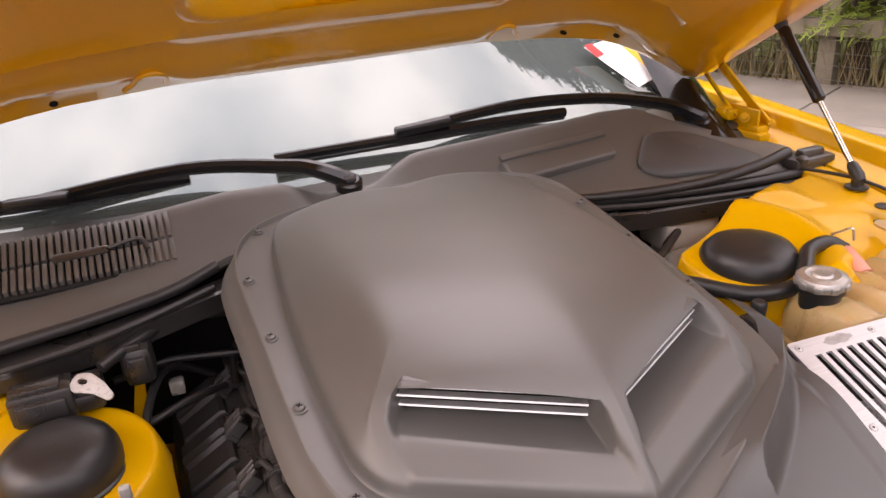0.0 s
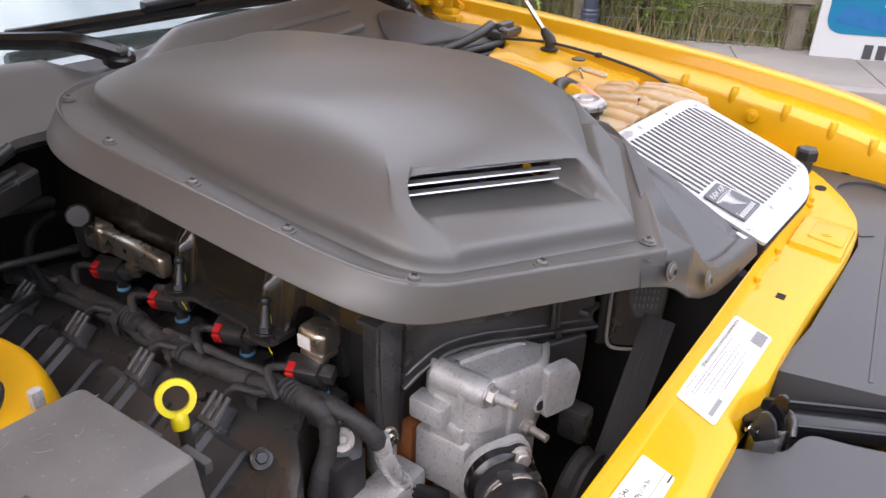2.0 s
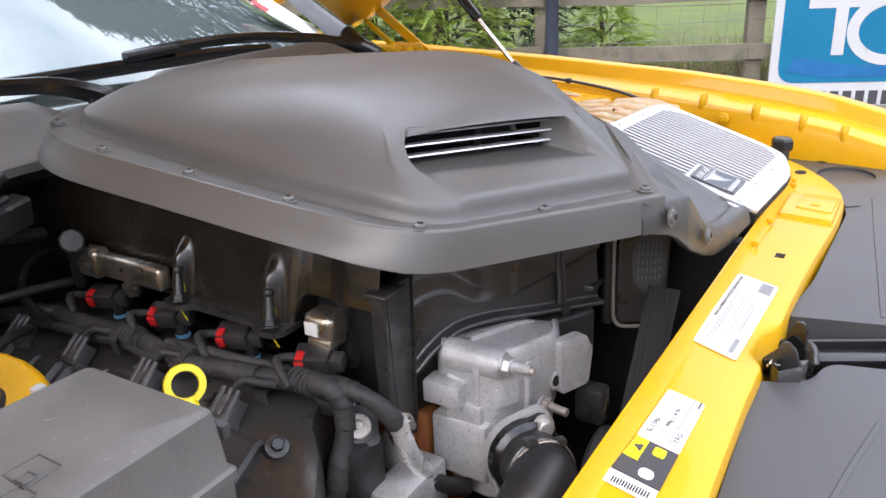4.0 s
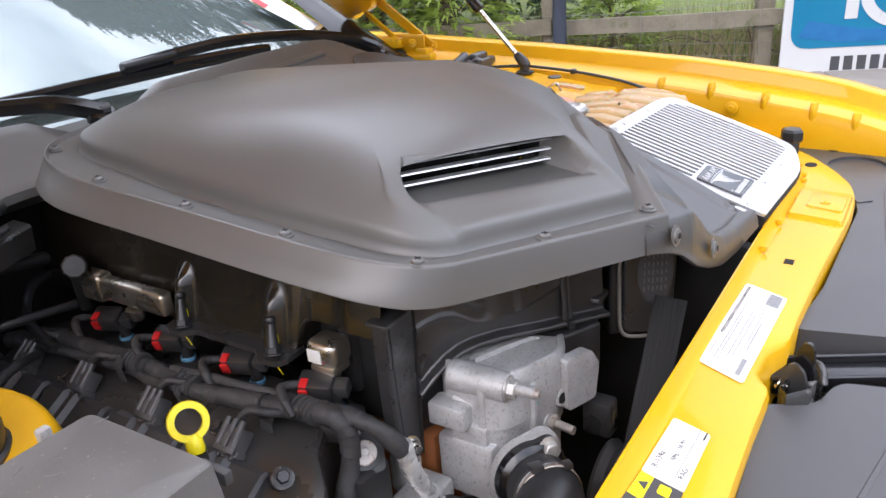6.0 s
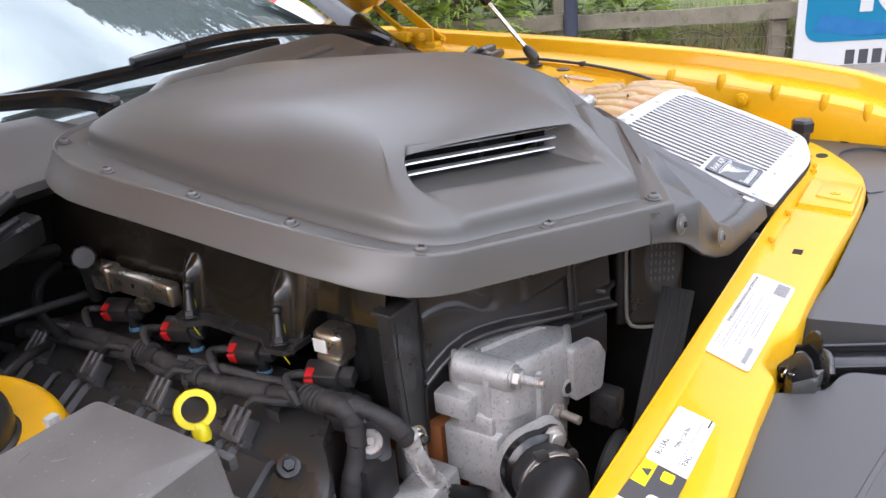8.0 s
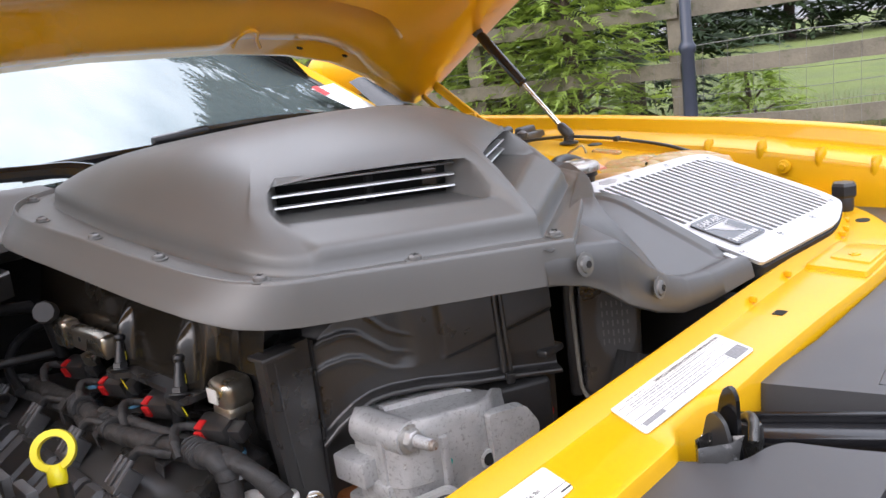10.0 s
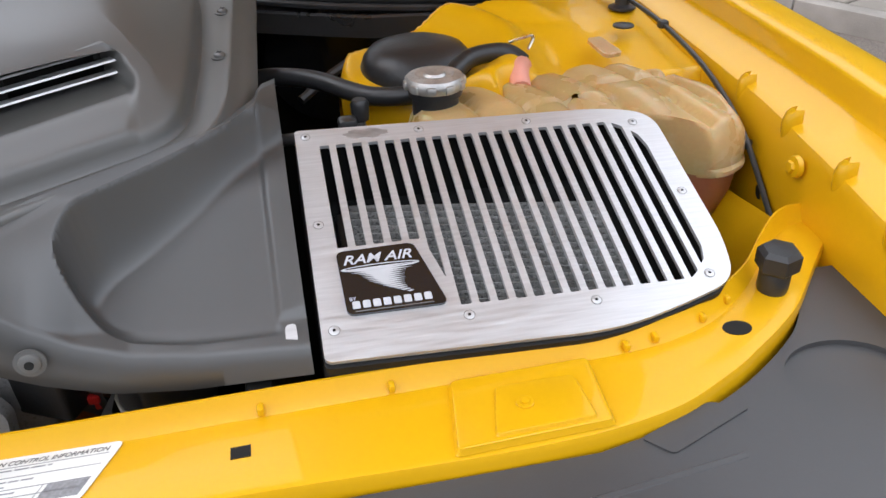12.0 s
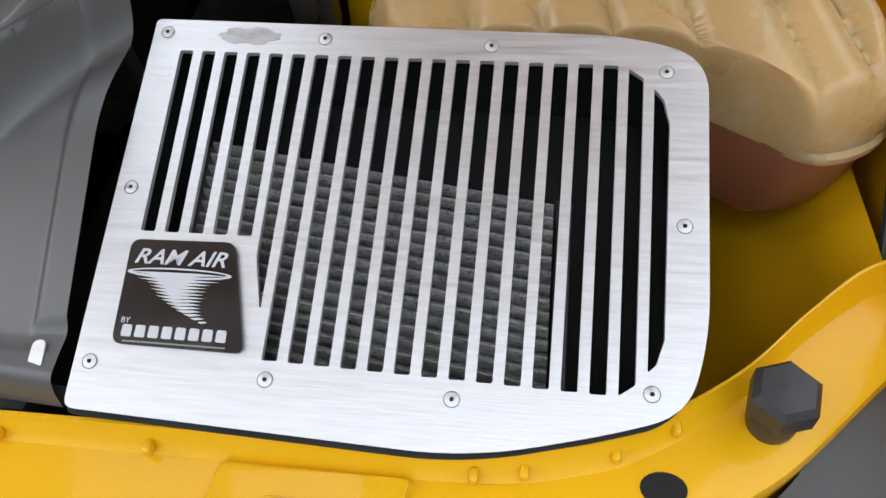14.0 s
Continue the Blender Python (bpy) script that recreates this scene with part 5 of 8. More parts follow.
for k in range(10):
    a = 2 * math.pi * k / 10
    part("cap_lobe", box((0.028, -0.005, 0.002), (0.0322, 0.005, 0.011), 0.002, Matrix.Translation((0.431, 0.376, 0.946)) @ Matrix.Rotation(a, 4, "Z")), M_worn, pcap)
part("inlet", tube([(0.53, 0.40, 0.925), (0.535, 0.425, 0.935), (0.545, 0.445, 0.935)], 0.012, 12), mat("pink_spigot", (0.75, 0.32, 0.24), 0.4, 0, 0.1, 20), res, "pink stained spigot")
hose_ = thing("coolant_hose", "black rubber coolant hose with spring clip", "hose", (0.47, 0.43, 0.94))
part("hose", tube([(0.548, 0.448, 0.937), (0.53, 0.462, 0.947), (0.49, 0.455, 0.947), (0.455, 0.425, 0.938), (0.425, 0.41, 0.93), (0.37, 0.43, 0.925), (0.31, 0.49, 0.93), (0.25, 0.52, 0.925), (0.2, 0.52, 0.90)], 0.0105, 14, 8), M_rubber, hose_)
part("spring_clip", tube([(0.551, 0.440, 0.955), (0.560, 0.452, 0.965), (0.548, 0.458, 0.962), (0.536, 0.464, 0.957)], 0.0018, 6), M_steel, hose_)

# ---- hood stop on the rail, holes, pad and labels ----
stop = thing("hood_stop", "black rubber hexagonal hood stop on the rail", "rubber stop", (0.647, 0.089, 0.852))
part("stem", lathe([(0.0115, 0), (0.0125, 0.004), (0.0125, 0.022), (0.011, 0.024)], Matrix.Translation((0.647, 0.089, 0.851)), 20), M_rubber, stop)
part("head", lathe([(0.015, 0.020), (0.0175, 0.023), (0.0175, 0.036), (0.014, 0.040), (0.001, 0.041)], Matrix.Translation((0.647, 0.089, 0.851)) @ Matrix.Rotation(0.3, 4, "Z"), 6), M_rubber, stop, smooth=20)
part("square_hole", slab([(-0.0065, -0.005), (0.0065, -0.005), (0.0065, 0.005), (-0.0065, 0.005)], (), 0.004, Matrix.Translation((0.221, 0.016, 0.8522))), M_black, rail, "square punched hole")
oval_ = [(0.0115 * math.cos(a * math.pi / 10), 0.0085 * math.sin(a * math.pi / 10)) for a in range(20)]
part("oval_hole", slab(oval_, (), 0.004, Matrix.Translation((0.593, 0.050, 0.8522))), M_black, rail, "oval punched hole")
pad = part("raised_pad", plateau(rounded([(0.364, 0.0445), (0.354, -0.0225), (0.464, -0.0215), (0.470, 0.0440)], 0.004), 0.8512, 0.8565, 0.0035), M_yellow, rail, "raised pressed pad", smooth=25)
part("pad_recess", plateau(rounded([(0.393, 0.028), (0.381, -0.018), (0.453, -0.018), (0.452, 0.026)], 0.005), 0.8560, 0.8590, 0.0025), M_yellow, pad, smooth=25)
part("rail_screw", lathe([(0.0062, 0), (0.0062, 0.0012), (0.0045, 0.0018), (0.0028, 0.0012), (0.0026, 0.0022), (0.0005, 0.0024)], Matrix.Translation((0.409, 0.006, 0.8590)), 18), M_yellow, rail)
for x in (-0.35, 0.235, 0.325, 0.50, 0.525, 0.57, 0.6):
    r, f = rail_edge(x)
    part("lip_tab", box((x - 0.0025, r - 0.011, 0.8535), (x + 0.0025, r - 0.003, 0.8605), 0.002, None, 2), M_yellow, rail)
LAB = Matrix.Translation((0, 0, 0.8530))
veci = thing("emission_label", "white printed emission label stuck on the yellow rail", "label", (0.05, 0.027, 0.853))
part("sheet", slab(rounded([(-0.0485, 0.0055), (0.1255, 0.0008), (0.1465, 0.0450), (-0.0270, 0.0490)], 0.005), (), 0.0008, LAB), M_white, veci)
VM = Matrix(((1, 0.45, 0, 0.049), (-0.026, 1, 0, 0.0252), (0, 0, 1, 0.8532), (0, 0, 0, 1)))
text("title", "VEHICLE EMISSION CONTROL INFORMATION", 0.0052, VM @ Matrix.Translation((0.028, 0.0165, 0)), M_ink, veci, 0.0001)
rnd = random.Random(4)
bars = []
for k, (yy, x0, x1) in enumerate(((0.0165, -0.068, -0.042), (0.0105, -0.07, 0.05), (0.0075, -0.07, 0.02), (0.001, -0.06, 0.045), (-0.003, -0.055, 0.03), (-0.0085, -0.035, 0.04), (-0.0115, -0.035, 0.02))):
    x = x0
    while x < x1:
        w = rnd.uniform(0.003, 0.010)
        bars.append(box((x, yy - 0.0005, 0), (min(x + w, x1), yy + 0.0005, 0.0002), 0))
        x += w + 0.0015
for yy in (0.0130, 0.0045, -0.0055, -0.0120):
    bars.append(box((-0.083, yy - 0.00022, 0), (0.083, yy + 0.00022, 0.0002), 0))
for xx, y0, y1 in ((-0.030, 0.0045, 0.0130), (0.055, -0.020, -0.0055), (-0.020, -0.020, -0.0120)):
    bars.append(box((xx - 0.0002, y0, 0), (xx + 0.0002, y1, 0.0002), 0))
bars.append(box((-0.08, -0.0165, 0), (-0.052, -0.0125, 0.0002), 0))
bj = join(*bars)
bj.transform(VM)
part("print", bj, mat("faded_ink", (0.28, 0.28, 0.29), 0.6), veci, smooth=0)
gb = box((0.058, -0.0185, 0), (0.083, -0.006, 0.0002), 0)
gb.transform(VM)
part("code_block", gb, mat("grey_print", (0.25, 0.25, 0.26), 0.6, 0, 0.3, 400), veci, smooth=0)
acl = thing("refrigerant_label", "white and black refrigerant label stuck on the yellow rail", "label", (-0.18, 0.03, 0.853))
part("sheet", slab(rounded([(-0.2020, 0.0105), (-0.1300, 0.0105), (-0.1200, 0.0420), (-0.1925, 0.0440)], 0.003), (), 0.0008, LAB), M_white, acl)
AM = Matrix.Translation((-0.161, 0.0275, 0.8532)) @ pose(0, 0, 0, 0, 0, -1.5)
text("title", "R-134a", 0.007, AM @ Matrix.Translation((-0.014, 0.009, 0)), M_ink, acl, 0.0001)
text("title", "PAG", 0.0065, AM @ Matrix.Translation((-0.022, -0.012, 0)), M_ink, acl, 0.0001)
text("title", "709g (1.56 lb)", 0.005, AM @ Matrix.Translation((0.002, -0.0005, 0)), M_ink, acl, 0.0001)
lb = join(box((-0.033, -0.0083, 0), (0.034, -0.0079, 0.0002), 0), box((0.022, -0.014, 0), (0.032, -0.0125, 0.0002), 0))
lb.transform(AM)
part("print", lb, M_ink, acl, smooth=0)
part("dark_panel", slab(rounded([(-0.2465, 0.0105), (-0.2025, 0.0105), (-0.1930, 0.0440), (-0.2375, 0.0470)], 0.001), (), 0.0008, LAB), M_ink, acl, "black warning panel")
part("yellow_triangle_panel", slab([(-0.2225, 0.0335), (-0.1965, 0.0330), (-0.1935, 0.0435), (-0.2190, 0.0452)], (), 0.0008, LAB @ Matrix.Translation((0, 0, 0.0003))), M_ringyellow, acl, "yellow warning panel")
part("warning_triangle", slab([(-0.2120, 0.0352), (-0.2030, 0.0350), (-0.2055, 0.0420)], (), 0.0004, LAB @ Matrix.Translation((0, 0, 0.0006))), M_ink, acl)
part("pictogram", slab(rounded([(-0.213, 0.018), (-0.203, 0.018), (-0.201, 0.027), (-0.211, 0.027)], 0.002), (), 0.0004, LAB @ Matrix.Translation((0, 0, 0.0004))), M_ringyellow, acl)
part("pictogram", slab(rounded([(-0.2405, 0.0180), (-0.2300, 0.0180), (-0.2275, 0.0290), (-0.2380, 0.0290)], 0.005), (), 0.0004, LAB @ Matrix.Translation((0, 0, 0.0004))), M_white, acl)
part("bar_strip", slab([(-0.2620, 0.0110), (-0.2475, 0.0108), (-0.2385, 0.0470), (-0.2530, 0.0478)], (), 0.0008, LAB), M_white, acl)
codes = [box((-0.2580 + 0.0004 * k, 0.0150 + 0.0020 * k, 0), (-0.2515 + 0.0004 * k, 0.0161 + 0.0020 * k, 0.0002), 0, LAB @ Matrix.Translation((0, 0, 0.0002))) for k in range(14)]
part("code_bars", join(*codes), M_ink, acl, smooth=0)

# ---- front cover and latch ----
cover = thing("radiator_cover", "dark grey moulded plastic cover in front of the rail", "cover", (0.3, -0.12, 0.83))


ci = rounded([(0.093, -0.012), (0.2, -0.024), (0.45, -0.030), (0.52, -0.018), (0.57, 0.001), (0.62, 0.031), (0.655, 0.058), (0.70, 0.125), (0.80, 0.12), (0.81, -0.10), (0.78, -0.135), (0.122, -0.135)], [0.01, 0, 0, 0.05, 0.05, 0.05, 0.03, 0.02, 0.02, 0.05, 0.02, 0.03])
circ = [(0.655 + 0.050 * math.cos(a * math.pi / 18), -0.008 + 0.042 * math.sin(a * math.pi / 18)) for a in range(36)]
cm = Matrix.Translation((0, 0, 0.838))
part("panel", slab(ci, [circ], 0.034, cm), M_cover, cover, "dark grey moulded panel")
part("round_recess", slab([(x * 1.0, y) for x, y in circ], (), 0.004, Matrix.Translation((0, 0, 0.8335))), M_cover, cover, "round recessed boss")
part("crease", tube([(0.54, -0.055, 0.8340), (0.40, -0.068, 0.8340), (0.25, -0.083, 0.8340), (0.13, -0.095, 0.8340)], 0.005, 8), M_cover, cover, "moulded crease")
part("shallow_step", slab(rounded([(0.48, -0.026), (0.54, -0.006), (0.565, -0.018), (0.495, -0.044)], 0.004), (), 0.003, Matrix.Translation((0, 0, 0.8397))), M_cover, cover)
ov2 = [(0.735 + 0.016 * math.cos(a * math.pi / 10), 0.035 + 0.010 * math.sin(a * math.pi / 10)) for a in range(20)]
part("oval_hole", slab(ov2, (), 0.004, Matrix.Translation((0, 0, 0.8392))), M_black, cover, "dark oval hole")
ov3 = [(0.235 + 0.017 * math.cos(a * math.pi / 10), -0.112 + 0.010 * math.sin(a * math.pi / 10)) for a in range(20)]
part("oval_boss", slab(ov3, (), 0.006, Matrix.Translation((0, 0, 0.8388))), M_cover, cover)
part("front_panel", box((-0.8, -0.55, 0.80), (0.82, -0.141, 0.837), 0.006), M_cover, cover, "dark grey front panel")
part("side_strip", box((0.742, -0.14, 0.83), (0.795, 0.15, 0.868), 0.006), M_rubber, cover, "black foam strip by the fender")
cl = rounded([(-0.045, -0.014), (-0.060, -0.014), (-0.3, -0.024), (-0.45, -0.030), (-0.57, 0.0), (-0.655, 0.058), (-0.70, 0.125), (-0.80, 0.12), (-0.81, -0.10), (-0.78, -0.135), (0.036, -0.135), (0.024, -0.10), (0.016, -0.066), (0.004, -0.058), (-0.027, -0.051)], [0.004, 0, 0, 0, 0, 0, 0.02, 0.02, 0.05, 0.02, 0, 0.004, 0.012, 0.010, 0.016])
part("panel", slab(cl, (), 0.02, Matrix.Translation((0, 0, 0.836))), M_cover, cover, "dark grey moulded panel with latch cut-out")
part("crease", tube([(-0.065, -0.107, 0.8320), (-0.145, -0.092, 0.8320), (-0.25, -0.076, 0.8320)], 0.005, 8), M_cover, cover)
part("latch_well", box((-0.06, -0.13, 0.76), (0.10, -0.018, 0.79), 0.004), M_black, cover, "dark well around the latch")
latch = thing("hood_latch", "black and grey steel hood latch in the cover cut-out", "latch", (-0.005, -0.035, 0.80))
FIN = Matrix.Translation((-0.004, -0.036, 0.838)) @ pose(0, 0, 0, 90, 0, 76)
M_latch = mat("worn_black_steel", (0.030, 0.029, 0.028), 0.30, 0.2, 0.4, 60, bump=0.0003, bump_scale=300, spots=(70, 0.36, (0.20, 0.195, 0.19)), spec=0.9)
part("striker_fin", slab(rounded([(-0.010, -0.045), (0.010, -0.045), (0.012, 0.0), (0.009, 0.020), (0.006, 0.034), (0.002, 0.042), (-0.004, 0.043), (-0.0075, 0.036), (-0.008, 0.010)], 0.004, 4), (), 0.004, FIN), M_gloss, latch, "black upright fin with rounded tip", smooth=30)
part("second_plate", slab(rounded([(-0.012, -0.045), (0.016, -0.045), (0.015, 0.004), (0.010, 0.022), (0.004, 0.026), (-0.004, 0.020), (-0.010, 0.0)], 0.004, 4), (), 0.0035, FIN @ Matrix.Translation((0, 0, -0.010))), M_dark, latch, "worn black plate beside the fin", smooth=30)
part("side_bracket", loft([[(-0.040, -0.028, z_), (-0.034 + k_, -0.044, z_), (-0.020 + k_, -0.047, z_), (-0.014, -0.038, z_), (-0.016, -0.024, z_), (-0.030, -0.021, z_)] for z_, k_ in ((0.790, 0.0), (0.825, -0.001), (0.838, 0.003), (0.845, 0.008), (0.847, 0.012))], closed_v=True), M_latch, latch, "worn black curved side bracket", smooth=50)
part("hook", join(tube([(-0.006, -0.052, 0.842), (0.004, -0.048, 0.852), (0.014, -0.040, 0.850), (0.016, -0.030, 0.840)], 0.0038, 10, 6), box((0.008, -0.050, 0.800), (0.020, -0.030, 0.846), 0.004, None, 2)), M_latch, latch, "worn grey metal hook")
part("pivot_pin", hex_bolt(frame_to((-0.026, -0.044, 0.830), (-0.06, -0.09, 0.845)), 0.006, 0.005), M_latch, latch)
part("spring", tube([(-0.012 + 0.004 * math.cos(k * 1.05), -0.030 + 0.0012 * k - 0.012, 0.838 + 0.004 * math.sin(k * 1.05)) for k in range(24)], 0.0009, 6, 3), M_steel, latch, "thin coil spring")
bar_a, bar_b = Vector((0.045, -0.036, 0.822)), Vector((0.098, -0.135, 0.822))
BAR = Matrix.Translation(bar_a) @ Matrix.Rotation(math.atan2(bar_b.y - bar_a.y, bar_b.x - bar_a.x), 4, "Z")
blen = (bar_b - bar_a).length
bar_ = part("cross_bar", box((-0.04, -0.012, -0.003), (blen, 0.011, 0.003), 0.002, BAR), M_gloss, latch, "black channel section bar")
part("bar_flange", box((-0.04, 0.011, -0.006), (blen, 0.017, 0.010), 0.003, BAR), M_gloss, bar_)
part("bar_flange", box((-0.04, -0.018, -0.012), (blen, -0.012, 0.005), 0.003, BAR), M_gloss, bar_)
# ---- engine ----
engine = thing("engine", "dark engine with intake manifold, valve cover and coil packs", "engine", (0, 0.45, 0.7))
RIB_Y = (0.421, 0.552)


def manifold_row(y):
    """Outline of the plenum side at y: a flat foot, a leaning wall with teardrop towers, the rounded roof edge."""
    arch = ease((0.398 - y) / 0.010)
    step = 0.016 * ease((0.400 - y) / 0.020) - 0.006 * ease((0.36 - y) / 0.03)
    row = [(0.2, y, 0.84), (-0.10, y, 0.846 + 0.032 * arch), (-0.172 + step, y, 0.848 + 0.032 * arch)]
    for k in range(19):
        f = k / 18
        z = lerp(0.852 + 0.032 * arch, 0.962, f)
        x = lerp(-0.177, -0.152, f ** 1.2) + step * (1 - 0.5 * f)
        for yr in RIB_Y:
            tall = (z - 0.85) / 0.068
            wide = 0.0115 * (1 - 0.36 * min(1, tall)) + 0.001
            x -= 0.0155 * math.exp(-abs((y - yr) / wide) ** 2.6) * (1 - ease((tall - 0.74) / 0.26)) * (1 - 0.30 * tall)
        x += 0.004 * math.sin(max(0.0, min(1.0, (y - 0.428) / 0.11)) * math.pi) * math.sin(f * math.pi)
        row.append((x, y, z))
    return row + [(-0.150 + step * 0.5, y, 0.970), (-0.13, y, 0.976), (0.2, y, 0.976)]


part("intake_manifold", loft([manifold_row(lerp(0.296, 0.82, i / 240)) for i in range(241)]), M_manifold, engine, "glossy dark bronze plastic intake manifold", smooth=50)
ledge = rounded([(-0.165, 0.392), (-0.193, 0.392), (-0.203, 0.398), (-0.204, 0.420), (-0.197, 0.429), (-0.192, 0.436), (-0.191, 0.522), (-0.197, 0.529), (-0.203, 0.535), (-0.203, 0.553), (-0.196, 0.563), (-0.165, 0.566)], 0.005, 4)
part("foot_ledge", slab(ledge, (), 0.006, Matrix.Translation((0, 0, 0.8555))), M_dark, engine, "grained black foot ledge")
part("manifold_end", box((-0.150, 0.345, 0.80), (0.2, 0.365, 0.965), 0.008), M_dark, engine)
for y in RIB_Y:
    sm_ = frame_to((-0.1925, y - 0.012, 0.8555), (-0.1815, y - 0.004, 0.8925))
    rib = part("rib_stud", join(lathe([(0.0098, 0), (0.0098, 0.0015), (0.0078, 0.0020)], sm_, 18), lathe([(0.0078, 0.0015), (0.0078, 0.0070), (0.0070, 0.0078)], sm_, 6),
                                lathe([(0.0064, 0.007), (0.0058, 0.010), (0.0040, 0.027), (0.0036, 0.0300), (0.0050, 0.0316), (0.0056, 0.0340), (0.0050, 0.0364), (0.0030, 0.0378), (0.0005, 0.0382)], sm_, 16)), M_rubber, engine, "black stud with a ball end")
    part("paint_stripe", tube([sm_ @ Vector(p) for p in ((-0.0052, -0.0030, 0.0100), (-0.0049, -0.0022, 0.0150), (-0.0044, -0.0022, 0.0190))], 0.0007, 6, 4), M_ringyellow, rib, "yellow paint stripe")
    part("paint_mark", tube([(-0.1960, y - 0.016, 0.848), (-0.1945, y - 0.018, 0.842), (-0.1935, y - 0.021, 0.836)], 0.0005, 6, 4), M_ringyellow, rib, "yellow paint stripe")
# solid black block that puts shade into the hollow behind the sensor can
part("manifold_side", box((-0.140, 0.31, 0.77), (-0.10, 0.402, 0.886), 0.006), M_black, engine, "black block standing for the shaded hollow behind the can")
# flanged pillar bracket in front of the manifold, narrower at its foot
def pillar_face(y, grow=0.0):
    return [(-0.168 - grow, y, 0.905), (-0.168 - grow, y, 0.835), (-0.166 - grow, y, 0.790), (-0.160 - grow, y, 0.755), (-0.154, y, 0.735), (-0.128, y, 0.735), (-0.124 + grow, y, 0.80), (-0.120 + grow, y, 0.905)]


pillar = part("support_pillar", loft([pillar_face(0.302, 0.001), pillar_face(0.300), pillar_face(0.293), pillar_face(0.2915, -0.0015)], closed_v=True), M_dark, engine, "black plastic support pillar", smooth=30)
pf = pillar_face(0.2910, -0.0015)
cap_bm = bmesh.new()
cap_bm.faces.new([cap_bm.verts.new(p) for p in pf])
part("pillar_front", cap_bm, M_dark, pillar, smooth=0)
part("pillar_flange", loft([[(x - 0.003, y, z), (x - 0.003, y - 0.012, z), (x, y - 0.013, z), (x + 0.001, y - 0.003, z)] for x, y, z in ((-0.168, 0.300, 0.902), (-0.168, 0.300, 0.835), (-0.166, 0.299, 0.790), (-0.160, 0.298, 0.755), (-0.155, 0.297, 0.735))], closed_v=True), M_dark, pillar)
part("pillar_flange", loft([[(x, y - 0.001, z), (x + 0.001, y - 0.008, z), (x + 0.004, y - 0.007, z), (x + 0.004, y + 0.004, z)] for x, y, z in ((-0.121, 0.297, 0.902), (-0.124, 0.297, 0.80), (-0.128, 0.297, 0.735))], closed_v=True), M_dark, pillar)
part("pillar_cap", box((-0.174, 0.282, 0.901), (-0.139, 0.306, 0.9055), 0.0015), M_dark, pillar)
part("pillar_groove", tube([(-0.158, 0.2905, 0.895), (-0.157, 0.2905, 0.84), (-0.153, 0.2905, 0.775)], 0.0008, 6, 5), M_mid, pillar, "fine moulding line")
part("pillar_bolt", join(hex_bolt(frame_to((-0.147, 0.2890, 0.758), (-0.20, 0.16, 0.80)), 0.0075, 0.009), lathe([(0.004, 0.008), (0.004, 0.016), (0.003, 0.017)], frame_to((-0.147, 0.2890, 0.758), (-0.20, 0.16, 0.80)), 12)), M_steel, engine, "bright flange bolt")
# sensor can and bronze bracket
can = thing("sensor_can", "small bright metal sensor can with white sticker", "sensor", (-0.17, 0.36, 0.85))
part("can", box((-0.182, 0.343, 0.845), (-0.150, 0.379, 0.874), 0.009, None, 4), M_bronze, can, "bright nickel metal can")
part("foot", join(box((-0.180, 0.346, 0.838), (-0.154, 0.376, 0.848), 0.003), lathe([(0.010, 0), (0.008, -0.010), (0.005, -0.014)], Matrix.Translation((-0.166, 0.361, 0.838)), 14)), M_bronze, can)
part("sticker", box((-0.1832, 0.358, 0.852), (-0.1818, 0.374, 0.866), 0.0004), M_white, can)
brk = thing("bronze_bracket", "dull bronze steel bracket on the manifold", "bracket", (-0.17, 0.67, 0.85))
part("bracket", join(box((-0.197, 0.562, 0.862), (-0.180, 0.70, 0.889), 0.005, None, 3), box((-0.199, 0.668, 0.858), (-0.178, 0.705, 0.892), 0.005, None, 3), lathe([(0.012, 0), (0.01, -0.01), (0.007, -0.014)], Matrix.Translation((-0.19, 0.62, 0.860)), 14)), M_bronze, brk)
part("punched_hole", lathe([(0.003, 0), (0.003, 0.0008)], frame_to((-0.197, 0.625, 0.878), (-0.25, 0.625, 0.878)), 10), M_black, brk)

# valve cover with coils
M_valve = mat("valve_cover_plastic", (0.046, 0.044, 0.042), 0.30, 0, 0.35, 9, bump=0.0001, bump_scale=600, spots=(18, 0.38, (0.075, 0.070, 0.064)), spec=0.9)
rows = []
VPROF = [(-0.10, 0.77), (-0.155, 0.790), (-0.20, 0.800), (-0.235, 0.798), (-0.26, 0.790), (-0.30, 0.768), (-0.33, 0.750), (-0.345, 0.735), (-0.35, 0.70), (-0.36, 0.60)]
for x, z in VPROF:
    y0 = table(-x, [(0.10, 0.37), (0.20, 0.345), (0.235, 0.325), (0.27, 0.285), (0.35, 0.25)])
    row = [(x, y0, 0.6), (x, y0, z - 0.012), (x, y0 + 0.003, z - 0.003), (x, y0 + 0.010, z)]
    for i in range(24):
        y = lerp(y0 + 0.02, 0.80, i / 23)
        row.append((x, y, z))
    rows.append(row)
vc = part("valve_cover", loft(rows), M_valve, engine, "black moulded valve cover")
M_plug = mat("plug_plastic", (0.075, 0.074, 0.075), 0.36, 0, 0.25, 30, bump=0.0001, bump_scale=600)
M_coil = mat("coil_plastic", (0.042, 0.041, 0.042), 0.38, 0, 0.25, 14, bump=0.0001, bump_scale=700, spots=(35, 0.36, (0.085, 0.083, 0.08)))
SLOPE = Matrix.Rotation(radians(-30), 4, "Y")


